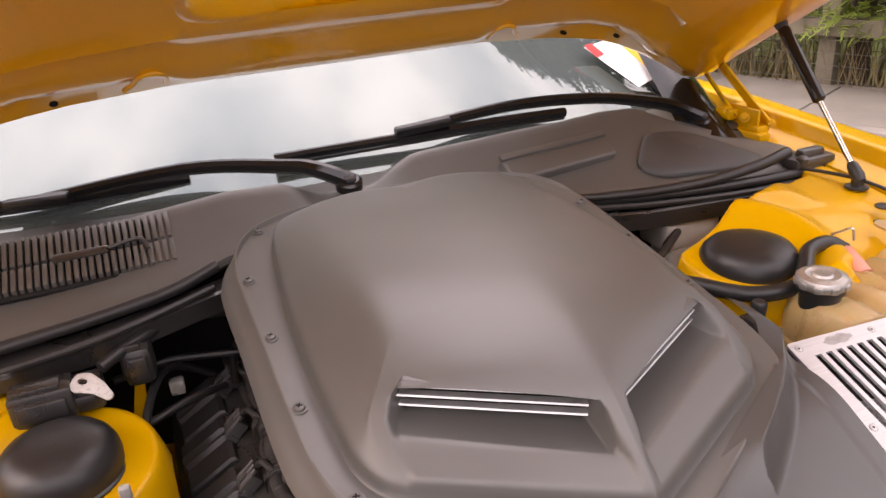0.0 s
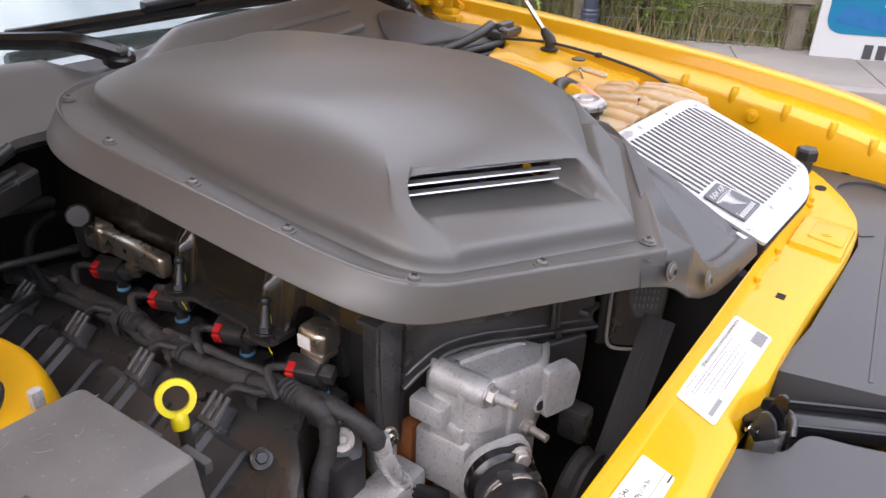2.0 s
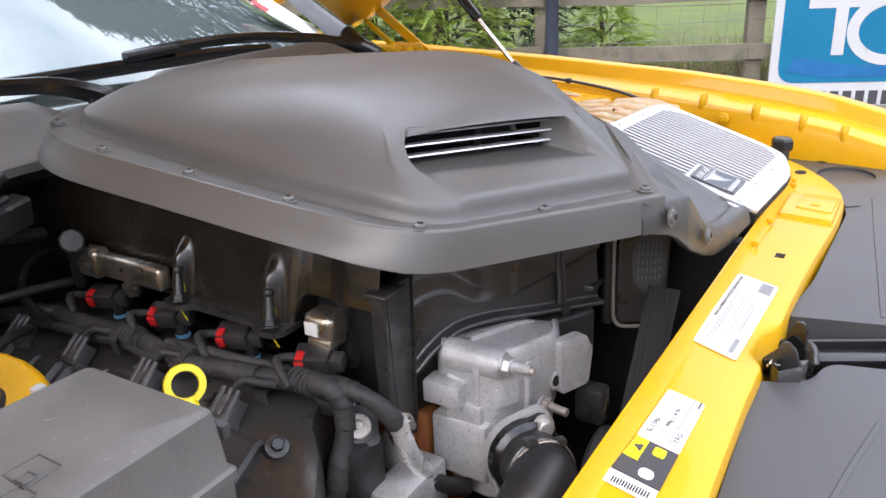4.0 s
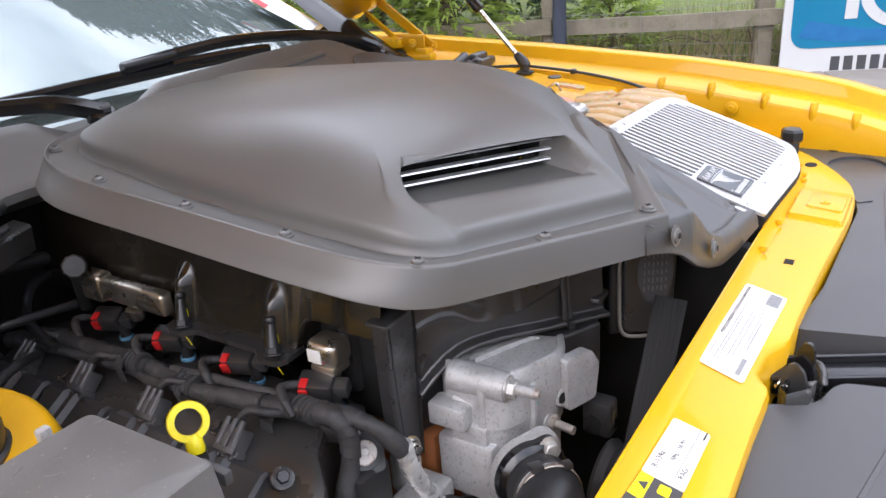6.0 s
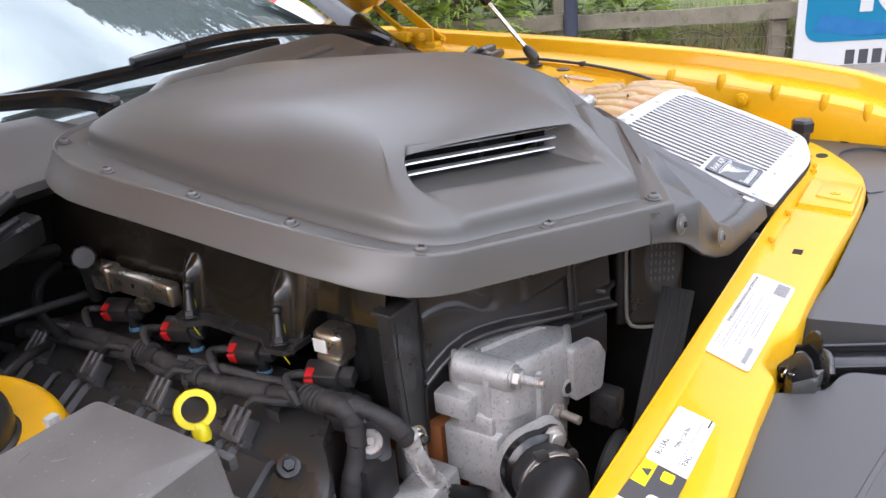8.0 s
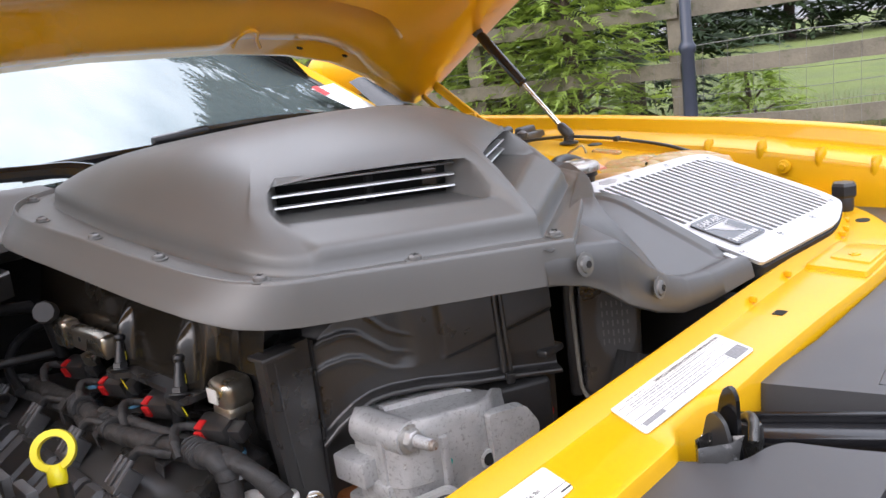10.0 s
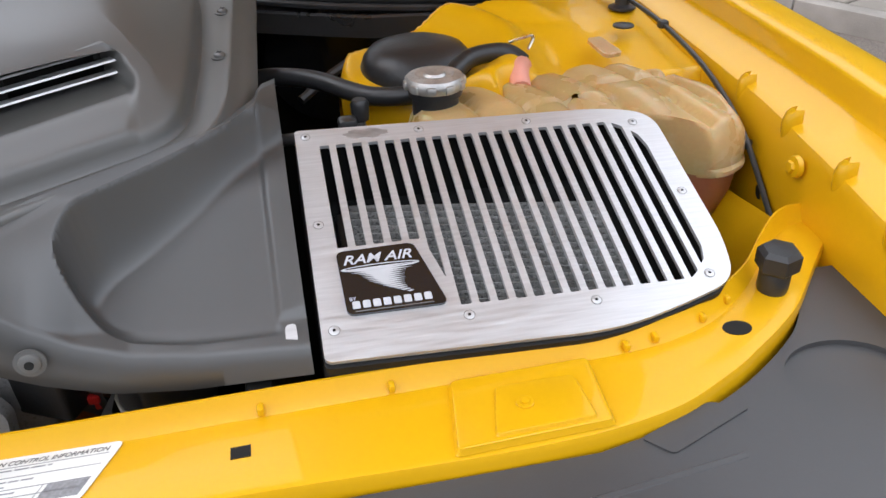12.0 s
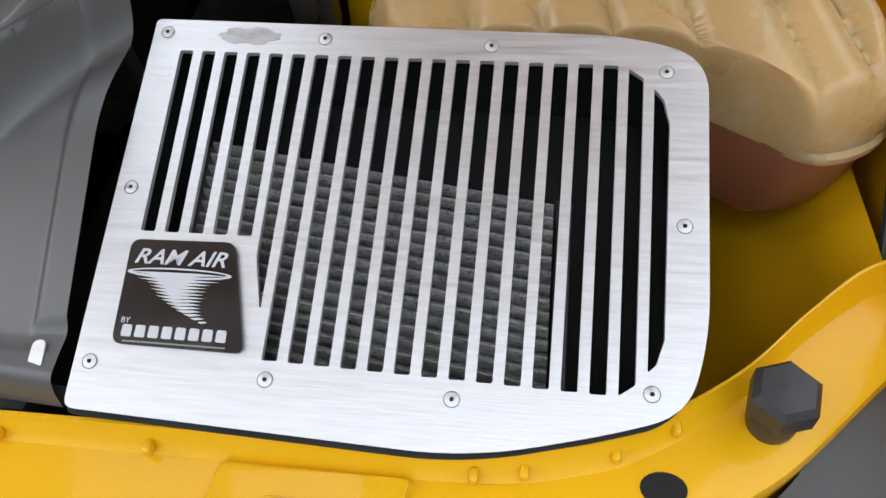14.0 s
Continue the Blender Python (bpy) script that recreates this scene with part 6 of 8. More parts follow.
def coil_body(cm):
    """A stepped box with chamfered flanks: a low plate, a raised rear half and two ribs across it."""
    rows = []
    for x, dz in ((-0.082, -0.034), (-0.080, -0.006), (-0.074, 0.0), (-0.014, 0.0), (-0.008, -0.004), (-0.006, -0.034)):
        rows.append([cm @ Vector((x, y, z + dz)) for y, z in ((-0.046, -0.02), (-0.046, 0.004), (-0.043, 0.008), (-0.006, 0.009), (-0.001, 0.0145), (0.003, 0.0150), (0.007, 0.0105), (0.011, 0.0105), (0.015, 0.0165), (0.038, 0.0170), (0.043, 0.012), (0.045, -0.02))])
    bm = loft(rows)
    return join(bm, box((-0.034, 0.040, -0.016), (-0.006, 0.062, -0.001), 0.006, cm, 3))


for k, y in enumerate((0.742, 0.634, 0.521, 0.406)):
    cm_ = Matrix.Translation((-0.262, y - 0.006, 0.792)) @ SLOPE
    coil = thing("ignition_coil", "dark grey plastic ignition coil pack with wire plug", "ignition coil", (-0.298, y, 0.77), "row of ignition coils")
    part("housing", coil_body(cm_), M_coil, coil, "stepped coil housing", smooth=30)
    cn = Matrix.Translation((-0.262, y, 0.806)) @ Matrix.Rotation(radians(-42), 4, "Y")
    plug = part("plug", join(box((-0.015, -0.0135, -0.012), (0.010, 0.0135, 0.006), 0.002, cn), box((-0.017, -0.0155, -0.012), (-0.010, 0.0155, 0.0015), 0.0015, cn), box((-0.010, -0.0040, 0.004), (0.004, 0.0040, 0.0085), 0.001, cn)), M_plug, coil, "grey ribbed plug")
    for q in (-0.0088, 0.0, 0.0088):
        part("terminal", rod(cn @ Vector((-0.009, q, 0.0045)), cn @ Vector((0.0165, q, 0.0045)), 0.0037, 0.0032, 10), M_plug, plug)
    for q in range(5):
        part("tooth", box((-0.0195, -0.0125 + 0.0052 * q, -0.010), (-0.0165, -0.0100 + 0.0052 * q, 0.004), 0.0006, cn), M_plug, plug)
    # black block below the plug in place of the gap's shade
    part("gap", box((-0.022, -0.013, -0.016), (-0.016, 0.013, -0.004), 0.001, cn), M_black, coil, "black block drawing the shaded gap under the plug")
    bp_ = cm_ @ Vector((-0.020, 0.052, -0.001))
    part("bolt", hex_bolt(frame_to(bp_, bp_ + cm_.to_3x3() @ Vector((0, 0, 1))), 0.0055, 0.007), M_mid, coil)
M_greenwire = mat("green_wire", (0.10, 0.22, 0.16), 0.5, 0, 0.1, 20)
# injectors
for k, y in enumerate((0.696, 0.587, 0.480, 0.373)):
    inj = thing("fuel_injector", "fuel injector plug with red lock tab and blue ring", "fuel injector", (-0.185, y, 0.82), "row of fuel injectors")
    im = Matrix.Translation((-0.185, y, 0.828)) @ pose(0, 0, 0, 0, -20, 20)
    part("connector", join(box((-0.014, -0.026, -0.010), (0.010, 0.010, 0.012), 0.004, im), box((-0.010, -0.04, -0.008), (0.006, -0.024, 0.008), 0.003, im)), M_dark, inj)
    part("lock_tab", join(box((-0.0165, -0.002, -0.004), (-0.013, 0.007, 0.009), 0.0012, im), box((-0.014, -0.002, 0.0105), (-0.003, 0.006, 0.0135), 0.001, im)), M_red, inj, "red lock tab")
    part("body", lathe([(0.0078, -0.030), (0.0078, -0.004), (0.0066, -0.002), (0.0064, 0.010), (0.0075, 0.012), (0.0075, 0.020), (0.005, 0.022)], Matrix.Translation((-0.179, y - 0.024, 0.806)), 16), M_rubber, inj)
    part("seal_ring", lathe([(0.0078, -0.0005), (0.0084, 0.0), (0.0084, 0.0038), (0.0078, 0.0043)], Matrix.Translation((-0.179, y - 0.024, 0.8035)), 18, False), M_blue, inj, "blue ring")
    part("wire", tube([(-0.199, y + 0.004, 0.834), (-0.206, y + 0.010, 0.835), (-0.212, y + 0.014, 0.830)], 0.0011, 6, 4), M_greenwire, inj, "thin green wire")
    part("pocket", join(box((-0.206, y - 0.045, 0.784), (-0.160, y + 0.006, 0.802), 0.004), lathe([(0.014, 0), (0.012, 0.004), (0.008, 0.004)], Matrix.Translation((-0.197, y - 0.06, 0.806)), 14)), M_dark, inj)
# wiring loom
loom = thing("wiring_loom", "thick black cloth taped wiring loom over the valve cover", "wiring loom", (-0.22, 0.5, 0.81))
MAIN = [(-0.250, 0.80, 0.806), (-0.232, 0.755, 0.815), (-0.2296, 0.718, 0.818), (-0.2287, 0.664, 0.818), (-0.2242, 0.609, 0.819), (-0.2265, 0.563, 0.818), (-0.2318, 0.511, 0.817), (-0.233, 0.471, 0.818), (-0.2285, 0.440, 0.819), (-0.222, 0.400, 0.819), (-0.215, 0.3595, 0.821), (-0.206, 0.333, 0.823)]
part("main_run", taped(MAIN, 0.0094, 0.013, 18, 3), M_tape, loom, "black taped loom")
part("front_run", taped([(-0.209, 0.340, 0.822), (-0.2045, 0.318, 0.823), (-0.2005, 0.297, 0.818), (-0.194, 0.282, 0.806), (-0.187, 0.2735, 0.792), (-0.183, 0.272, 0.784)], (0.0088), 0.012, 16, 4), M_tape, loom, "black taped branch")
part("side_run", taped([(-0.252, 0.775, 0.812), (-0.242, 0.700, 0.812), (-0.236, 0.640, 0.812), (-0.232, 0.585, 0.811), (-0.238, 0.545, 0.812), (-0.226, 0.500, 0.814)], 0.0058, 0.010, 12, 6), M_tape, loom)
part("upper_run", taped([(-0.224, 0.530, 0.824), (-0.219, 0.480, 0.826), (-0.215, 0.430, 0.825), (-0.209, 0.385, 0.825), (-0.209, 0.350, 0.826)], 0.0052, 0.010, 12, 8), M_tape, loom)
for a, sd in (((-0.2255, 0.586, 0.819), 1), ((-0.230, 0.498, 0.8175), 2), ((-0.213, 0.352, 0.8215), 3)):
    part("tape_wad", taped([Vector(a) + Vector((0.001, 0.014, 0)), Vector(a), Vector(a) + Vector((-0.001, -0.014, 0.001))], 0.0116, 0.006, 18, sd, 0.16), M_tape, loom, "wad of cloth tape")
for a, b, w in (((-0.236, 0.600, 0.826), (-0.246, 0.588, 0.806), 0.006), ((-0.222, 0.398, 0.809), (-0.236, 0.388, 0.800), 0.009), ((-0.240, 0.505, 0.818), (-0.247, 0.492, 0.803), 0.005)):
    a, b = Vector(a), Vector(b)
    mid = a.lerp(b, 0.5) + Vector((-0.004, 0.0, 0.003))
    part("tape_tail", loft([[q + Vector((0, -w, h)), q + Vector((0.0008, w, h + 0.001)), q + Vector((0.0018, w, h)), q + Vector((0.001, -w, h - 0.001))] for q, h in ((a, 0.0), (mid, 0.001), (b, 0.0))], closed_v=True), M_tape, loom, "loose end of tape")
for y in (0.702, 0.556, 0.418):
    c = min(MAIN, key=lambda q: abs(q[1] - y))
    part("cable_tie", lathe([(0.0108, -0.0014), (0.0113, -0.0012), (0.0113, 0.0012), (0.0108, 0.0014)], frame_to((c[0], c[1], c[2]), (c[0] - 0.002, c[1] - 0.1, c[2])), 18, False), M_rubber, loom)
part("front_drop", taped([(-0.214, 0.345, 0.824), (-0.213, 0.322, 0.824), (-0.2105, 0.312, 0.810), (-0.2096, 0.310, 0.795), (-0.2153, 0.310, 0.767), (-0.2269, 0.310, 0.7425), (-0.240, 0.310, 0.69)], 0.0095, 0.012, 16, 5), M_tape, loom)
part("foil_sleeve", tube([(-0.181, 0.273, 0.788), (-0.173, 0.269, 0.752), (-0.158, 0.268, 0.722), (-0.142, 0.266, 0.697)], 0.0095, 14, 8, 0.08, 8), M_foil, loom, "crinkled foil sleeve")
part("loom_tail", tube([(-0.144, 0.266, 0.70), (-0.13, 0.255, 0.685), (-0.11, 0.24, 0.675)], 0.009, 10, 6), M_rubber, loom)
for k, y in enumerate((0.742, 0.634, 0.521, 0.406)):
    part("coil_branch", taped([(-0.2265, y - 0.030, 0.819), (-0.236, y - 0.022, 0.824), (-0.243, y - 0.008, 0.826), (-0.249, y, 0.819)], 0.0046, 0.007, 10, k), M_tape, loom)
for k, y in enumerate((0.696, 0.587, 0.480, 0.373)):
    part("injector_branch", taped([(-0.226, y - 0.012, 0.820), (-0.223, y - 0.002, 0.832), (-0.215, y + 0.010, 0.837), (-0.206, y + 0.010, 0.836), (-0.197, y + 0.004, 0.833)], 0.0044, 0.007, 10, k + 9), M_tape, loom)
for pts in ([(-0.262, 0.72, 0.812), (-0.31, 0.68, 0.83), (-0.37, 0.66, 0.82), (-0.42, 0.66, 0.80)], [(-0.25, 0.70, 0.82), (-0.24, 0.76, 0.84), (-0.20, 0.80, 0.86), (-0.12, 0.82, 0.86)], [(-0.275, 0.78, 0.80), (-0.33, 0.74, 0.85), (-0.36, 0.62, 0.86), (-0.365, 0.52, 0.82), (-0.36, 0.44, 0.77)],
            [(-0.19, 0.74, 0.84), (-0.26, 0.75, 0.846), (-0.33, 0.76, 0.85), (-0.40, 0.74, 0.85)], [(-0.30, 0.83, 0.88), (-0.36, 0.80, 0.90), (-0.42, 0.77, 0.905), (-0.52, 0.76, 0.90)]):
    part("cable", tube(pts, 0.0055, 9, 7, 0.05), M_rubber, loom)
dip = thing("dipstick", "bright yellow oil dipstick ring handle", "dipstick", (-0.312, 0.392, 0.80))
ringm = Matrix.Translation((-0.312, 0.392, 0.860)) @ pose(0, 0, 0, 62, 0, -28)
ring = []
for i in range(28):
    a = 2 * math.pi * i / 28
    ring.append([ringm @ Vector(((0.0140 + dx) * math.cos(a), (0.0140 + dx) * math.sin(a), dz)) for dx, dz in ((-0.0025, -0.0045), (0.003, -0.0045), (0.0038, 0), (0.003, 0.0045), (-0.0025, 0.0045), (-0.003, 0))])
part("ring", loft(ring, True, True), M_ringyellow, dip, "bright yellow plastic ring")
part("collar", lathe([(0.0060, -0.008), (0.0075, -0.004), (0.0078, 0.004), (0.0065, 0.008)], ringm @ Matrix.Translation((0, -0.020, 0)) @ Matrix.Rotation(radians(90), 4, "X"), 14), M_ringyellow, dip)
part("tube", rod((-0.314, 0.383, 0.834), (-0.316, 0.37, 0.70), 0.006), M_dark, dip)
# bolts and brackets at the front of the valve cover
M_rustwasher = mat("rust_spotted_zinc", (0.55, 0.52, 0.49), 0.5, 0.2, 0.2, 60, bump=0.0004, bump_scale=500, spots=(150, 0.46, (0.26, 0.09, 0.05)))
fb_ = thing("mount_bracket", "black plastic ear with a rusty mount bolt", "bracket", (-0.2, 0.30, 0.77))
bm_ = frame_to((-0.199, 0.303, 0.782), (-0.28, 0.20, 0.92))
bn = bm_.to_3x3() @ Vector((0, 0, 1))
bx = Vector((0, 0, 1)).cross(bn).normalized()
by = bn.cross(bx)
EAR = Matrix(((bx.x, by.x, bn.x, -0.199), (bx.y, by.y, bn.y, 0.303), (bx.z, by.z, bn.z, 0.782), (0, 0, 0, 1)))
sunk = [(0.0155 * math.cos(a * math.pi / 14), 0.0165 * math.sin(a * math.pi / 14)) for a in range(28)]
part("ear", slab(rounded([(-0.021, -0.024), (0.017, -0.019), (0.021, 0.016), (0.006, 0.021), (-0.019, 0.019)], 0.004, 4), [sunk], 0.010, EAR @ Matrix.Translation((0, 0, -0.0098)), 0.0008), M_rubber, fb_, "black bracket ear")
part("ear_floor", lathe([(0.0160, -0.012), (0.0160, -0.0075), (0.001, -0.0075)], bm_, 28), M_rubber, fb_)
part("washer", lathe([(0.0118, -0.0078), (0.0122, -0.0055), (0.0112, -0.0046), (0.001, -0.0046)], bm_, 24), M_rustwasher, fb_, "rust spotted pale washer")
part("bolt", hex_bolt(bm_ @ Matrix.Translation((0, 0, -0.005)), 0.0048, 0.0035), M_rustwasher, fb_)
part("ear_arm", box((-0.222, 0.292, 0.70), (-0.176, 0.320, 0.764), 0.006), M_rubber, fb_)
vb = frame_to((-0.271, 0.337, 0.792), (-0.30, 0.29, 0.85))
part("cover_bolt", join(hex_bolt(vb, 0.0062, 0.008), lathe([(0.0085, 0), (0.0085, 0.0015), (0.006, 0.002)], vb, 18)), M_rubber, vc)
part("bolt_boss", lathe([(0.012, -0.02), (0.0105, 0.0), (0.008, 0.001)], vb, 18), M_dark, vc)
for p in ((-0.25, 0.55, 0.796), (-0.25, 0.44, 0.796), (-0.335, 0.46, 0.755)):
    part("cover_bolt", hex_bolt(frame_to(p, Vector(p) + Vector((-0.4, 0, 1))), 0.006, 0.008), M_dark, vc)
part("front_casting", join(box((-0.205, 0.258, 0.6), (-0.12, 0.30, 0.712), 0.006), box((-0.150, 0.296, 0.69), (-0.118, 0.32, 0.742), 0.008)), M_cast, engine, "grey cast aluminium head")
part("block", join(box((-0.125, 0.310, 0.55), (0.05, 0.36, 0.772), 0.010, None, 3), box((-0.112, 0.285, 0.55), (-0.085, 0.320, 0.745), 0.008)), M_block, engine, "orange painted engine block")

# cast water outlet housing
hs = thing("water_housing", "grey cast aluminium housing with studs and bolts", "cast housing", (-0.05, 0.22, 0.76))
rows = []
hbp = [Vector((*q, 0)) for q in rounded([(-0.106, 0.272), (-0.110, 0.222), (-0.102, 0.207), (-0.078, 0.196), (-0.030, 0.183), (-0.008, 0.186), (0.014, 0.198), (0.032, 0.200), (0.050, 0.216), (0.048, 0.262), (0.0, 0.284), (-0.09, 0.286)], [0.006, 0.006, 0.006, 0.004, 0.004, 0.004, 0.004, 0.006, 0.008, 0.01, 0.01, 0.006], 3)]
hc = Vector((-0.04, 0.232, 0))
lev = [(0.66, 0.84), (0.742, 0.86), (0.744, 0.93), (0.7455, 0.95), (0.772, 0.985), (0.7735, 1.0), (0.820, 0.985), (0.8285, 0.965), (0.8325, 0.93), (0.8335, 0.88), (0.8310, 0.85), (0.8308, 0.4), (0.8308, 0.02)]
sec = []
for z, k in lev:
    sec.append([(hc.x + (p.x - hc.x) * k, hc.y + (p.y - hc.y) * k, z - (0.10 * max(0.0, hc.x + (p.x - hc.x) * k + 0.100) + 0.35 * max(0.0, hc.x + (p.x - hc.x) * k - 0.010)) * (1 if z > 0.79 else 0.35)) for p in hbp])
part("body", loft(sec, closed_v=True), M_cast, hs, "speckled grey cast body", smooth=26)
part("front_pad", slab(rounded([(-0.058, 0.755), (-0.012, 0.750), (-0.006, 0.790), (-0.020, 0.812), (-0.060, 0.816)], 0.006), (), 0.012, Matrix(((0.966, 0, 0.259, 0.0), (-0.259, 0, 0.966, 0.0), (0, 1, 0, 0), (0, 0, 0, 1))) @ Matrix.Translation((-0.010, 0.0, 0.176))), M_cast, hs, "machined front pad", smooth=25)
part("top_ridge", loft([[(x, y - 0.004, z - 0.004), (x, y - 0.003, z + 0.003), (x, y + 0.003, z + 0.003), (x, y + 0.004, z - 0.004)] for x, y, z in ((-0.085, 0.250, 0.831), (-0.05, 0.240, 0.828), (-0.01, 0.226, 0.823), (0.0, 0.222, 0.818))], closed_v=True), M_cast, hs, "cast top ridge", smooth=25)
part("side_lug", join(box((-0.124, 0.240, 0.772), (-0.100, 0.282, 0.797), 0.003, None, 2), box((-0.117, 0.215, 0.690), (-0.09, 0.278, 0.756), 0.004, None, 2), box((-0.114, 0.222, 0.75), (-0.104, 0.262, 0.776), 0.003, None, 2)), M_cast, hs)
for p, q, r, ln in (((-0.0965, 0.205, 0.8195), (-0.096, 0.15, 0.8200), 0.0145, 0.060), ((-0.0960, 0.217, 0.793), (-0.0955, 0.16, 0.7935), 0.0115, 0.045), ((0.004, 0.222, 0.782), (-0.012, 0.16, 0.812), 0.0125, 0.030), ((-0.040, 0.188, 0.750), (-0.044, 0.15, 0.749), 0.0135, 0.03)):
    part("boss", lathe([(r * 1.12, -ln), (r * 1.04, -0.004), (r, 0.0), (r * 0.75, 0.0008)], frame_to(p, q), 20), M_cast, hs, "cast boss")
part("threaded_hole", lathe([(0.0060, 0.0), (0.0060, 0.0006), (0.0005, 0.0006)], frame_to((-0.026, 0.1815, 0.772), (-0.040, 0.13, 0.776)), 16), M_black, hs, "dark threaded hole")
part("hole_rim", lathe([(0.0095, -0.004), (0.0092, 0.0004), (0.0062, 0.0006)], frame_to((-0.026, 0.1815, 0.772), (-0.040, 0.13, 0.776)), 18, False), M_cast, hs)
for lo_, hi_ in (((-0.112, 0.224, 0.75), (-0.106, 0.232, 0.822)), ((-0.072, 0.190, 0.75), (-0.064, 0.198, 0.812))):
    part("cast_rib", box(lo_, hi_, 0.002), M_cast, hs, "cast stiffening rib")
for p in ((-0.085, 0.225, 0.8275), (-0.03, 0.215, 0.819), (-0.05, 0.25, 0.823), (-0.02, 0.255, 0.8185)):
    part("cast_spot", lathe([(0.0045, -0.002), (0.0045, 0.001), (0.003, 0.0014)], Matrix.Translation(p), 14), M_foil, hs, "pale ejector spot")
stud = part("stud", join(rod((-0.0965, 0.205, 0.8195), (-0.0962, 0.176, 0.8205), 0.0050), rod((-0.0962, 0.1775, 0.8205), (-0.0961, 0.1725, 0.8207), 0.0044, 0.0034)), M_rust, hs, "rust tipped threaded stud")
for k in range(11):
    part("thread", lathe([(0.0049, 0), (0.0056, 0.0007), (0.0049, 0.0014)], frame_to(Vector((-0.0964, 0.1955, 0.8199)).lerp(Vector((-0.0962, 0.1785, 0.8204)), k / 10), (-0.0961, 0.150, 0.8212)), 12, False), M_cast, stud)
part("stud_nut", join(lathe([(0.0125, 0), (0.0125, 0.0018), (0.0105, 0.0022)], frame_to((-0.0965, 0.2045, 0.8195), (-0.096, 0.16, 0.8208)), 20), lathe([(0.0095, 0.001), (0.0095, 0.0085), (0.0082, 0.0095)], frame_to((-0.0965, 0.2045, 0.8195), (-0.096, 0.16, 0.8208)), 6)), M_worn, hs, "steel flange nut")
for p, q, r in (((-0.0960, 0.217, 0.793), (-0.0955, 0.16, 0.7935), 0.0075), ((0.004, 0.222, 0.782), (-0.012, 0.16, 0.812), 0.0080)):
    part("bolt", hex_bolt(frame_to(p, q), r, 0.009), M_worn, hs, "dull steel bolt")
part("rust_nut", lathe([(0.0085, 0), (0.0085, 0.0065), (0.0075, 0.0072)], frame_to((-0.040, 0.1885, 0.750), (-0.044, 0.15, 0.749)), 6), M_rust, hs, "rusty nut")
part("rust_stud", rod((-0.040, 0.188, 0.750), (-0.0432, 0.1615, 0.749), 0.0046), M_rust, hs, "rusty stud")
part("paint_dot", lathe([(0.004, 0), (0.004, 0.0008)], frame_to((-0.066, 0.1925, 0.786), (-0.086, 0.12, 0.788)), 12), mat("teal_paint", (0.05, 0.4, 0.35), 0.5), hs, "teal paint dot")
FL_N = Vector((-0.62, -0.77, 0.14)).normalized()
FL_C = Vector((-0.112, 0.176, 0.738))
fl = frame_to(FL_C, FL_C + FL_N)
ear = (fl.inverted() @ Vector((-0.116, 0.143, 0.771))).to_2d()
ang = math.atan2(ear.y, ear.x)
ln_ = ear.length
dia = []
for k in range(48):
    a = 2 * math.pi * k / 48
    dia.append(max((rr_ for rr_ in [(0.038, 0.0, 0.0), (0.014, ln_, 0.0), (0.014, -ln_, 0.0)]), key=lambda c: c[0] + c[1] * math.cos(a)))
    c = dia[-1]
    dia[-1] = (c[1] + c[0] * math.cos(a), c[2] + c[0] * math.sin(a))
FT = fl @ Matrix.Rotation(ang, 4, "Z")
part("hose_flange", slab(dia, (), 0.011, FT), M_cast, hs, "cast flange with two ears", smooth=30)
part("outlet_neck", join(slab([(a * 0.93, c * 0.93) for a, c in dia], (), 0.008, FT @ Matrix.Translation((0, 0, 0.009))), lathe([(0.0375, 0.0), (0.0370, 0.010), (0.034, 0.013), (0.031, 0.015), (0.0285, 0.034)], fl, 32)), M_gloss, hs, "black plastic outlet neck", smooth=30)
for sd in (1, -1):
    part("flange_bolt", hex_bolt(FT @ Matrix.Translation((sd * ln_, 0, 0.008)), 0.0088, 0.010), M_worn, hs, "worn steel bolt")
rh = thing("radiator_hose", "thick ribbed black rubber radiator hose with clamp", "radiator hose", (-0.14, 0.13, 0.72))
h0 = FL_C + FL_N * 0.012
part("hose", tube([h0, h0 + FL_N * 0.022, h0 + FL_N * 0.040 + Vector((-0.002, 0.004, -0.001)), h0 + FL_N * 0.058 + Vector((-0.010, 0.016, -0.010)), h0 + FL_N * 0.070 + Vector((-0.020, 0.030, -0.032)), h0 + FL_N * 0.074 + Vector((-0.028, 0.040, -0.075)), h0 + FL_N * 0.074 + Vector((-0.03, 0.044, -0.14))], 0.0315, 26, 8, 0.006, 2), M_rubber, rh, "black rubber hose")
for d_, m_ in ((0.026, M_rust), (0.020, M_dark)):
    part("clamp", lathe([(0.0320, 0), (0.0330, 0.001), (0.0330, 0.0045), (0.0320, 0.0055)], frame_to(h0 + FL_N * d_, h0 + FL_N * (d_ + 0.1)), 30, False), m_, rh, "rusty spring clamp" if m_ is M_rust else "black clamp band")
part("clamp_ear", box((-0.006, -0.003, 0.0), (0.006, 0.003, 0.012), 0.001, fl @ Matrix.Translation((-0.010, 0.034, 0.034))), M_dark, rh)
part("clamp_ear", box((-0.004, -0.003, 0.0), (0.004, 0.003, 0.010), 0.001, fl @ Matrix.Translation((0.020, 0.028, 0.036))), M_dark, rh)
# intake snorkel behind the housing and black resonator box
sn = thing("intake_snorkel", "black ribbed plastic intake snorkel under the scoop", "intake duct", (0, 0.22, 0.87))
SN_D, SN_N = Vector((-0.881, 0.472, 0)), Vector((-0.472, -0.881, 0))


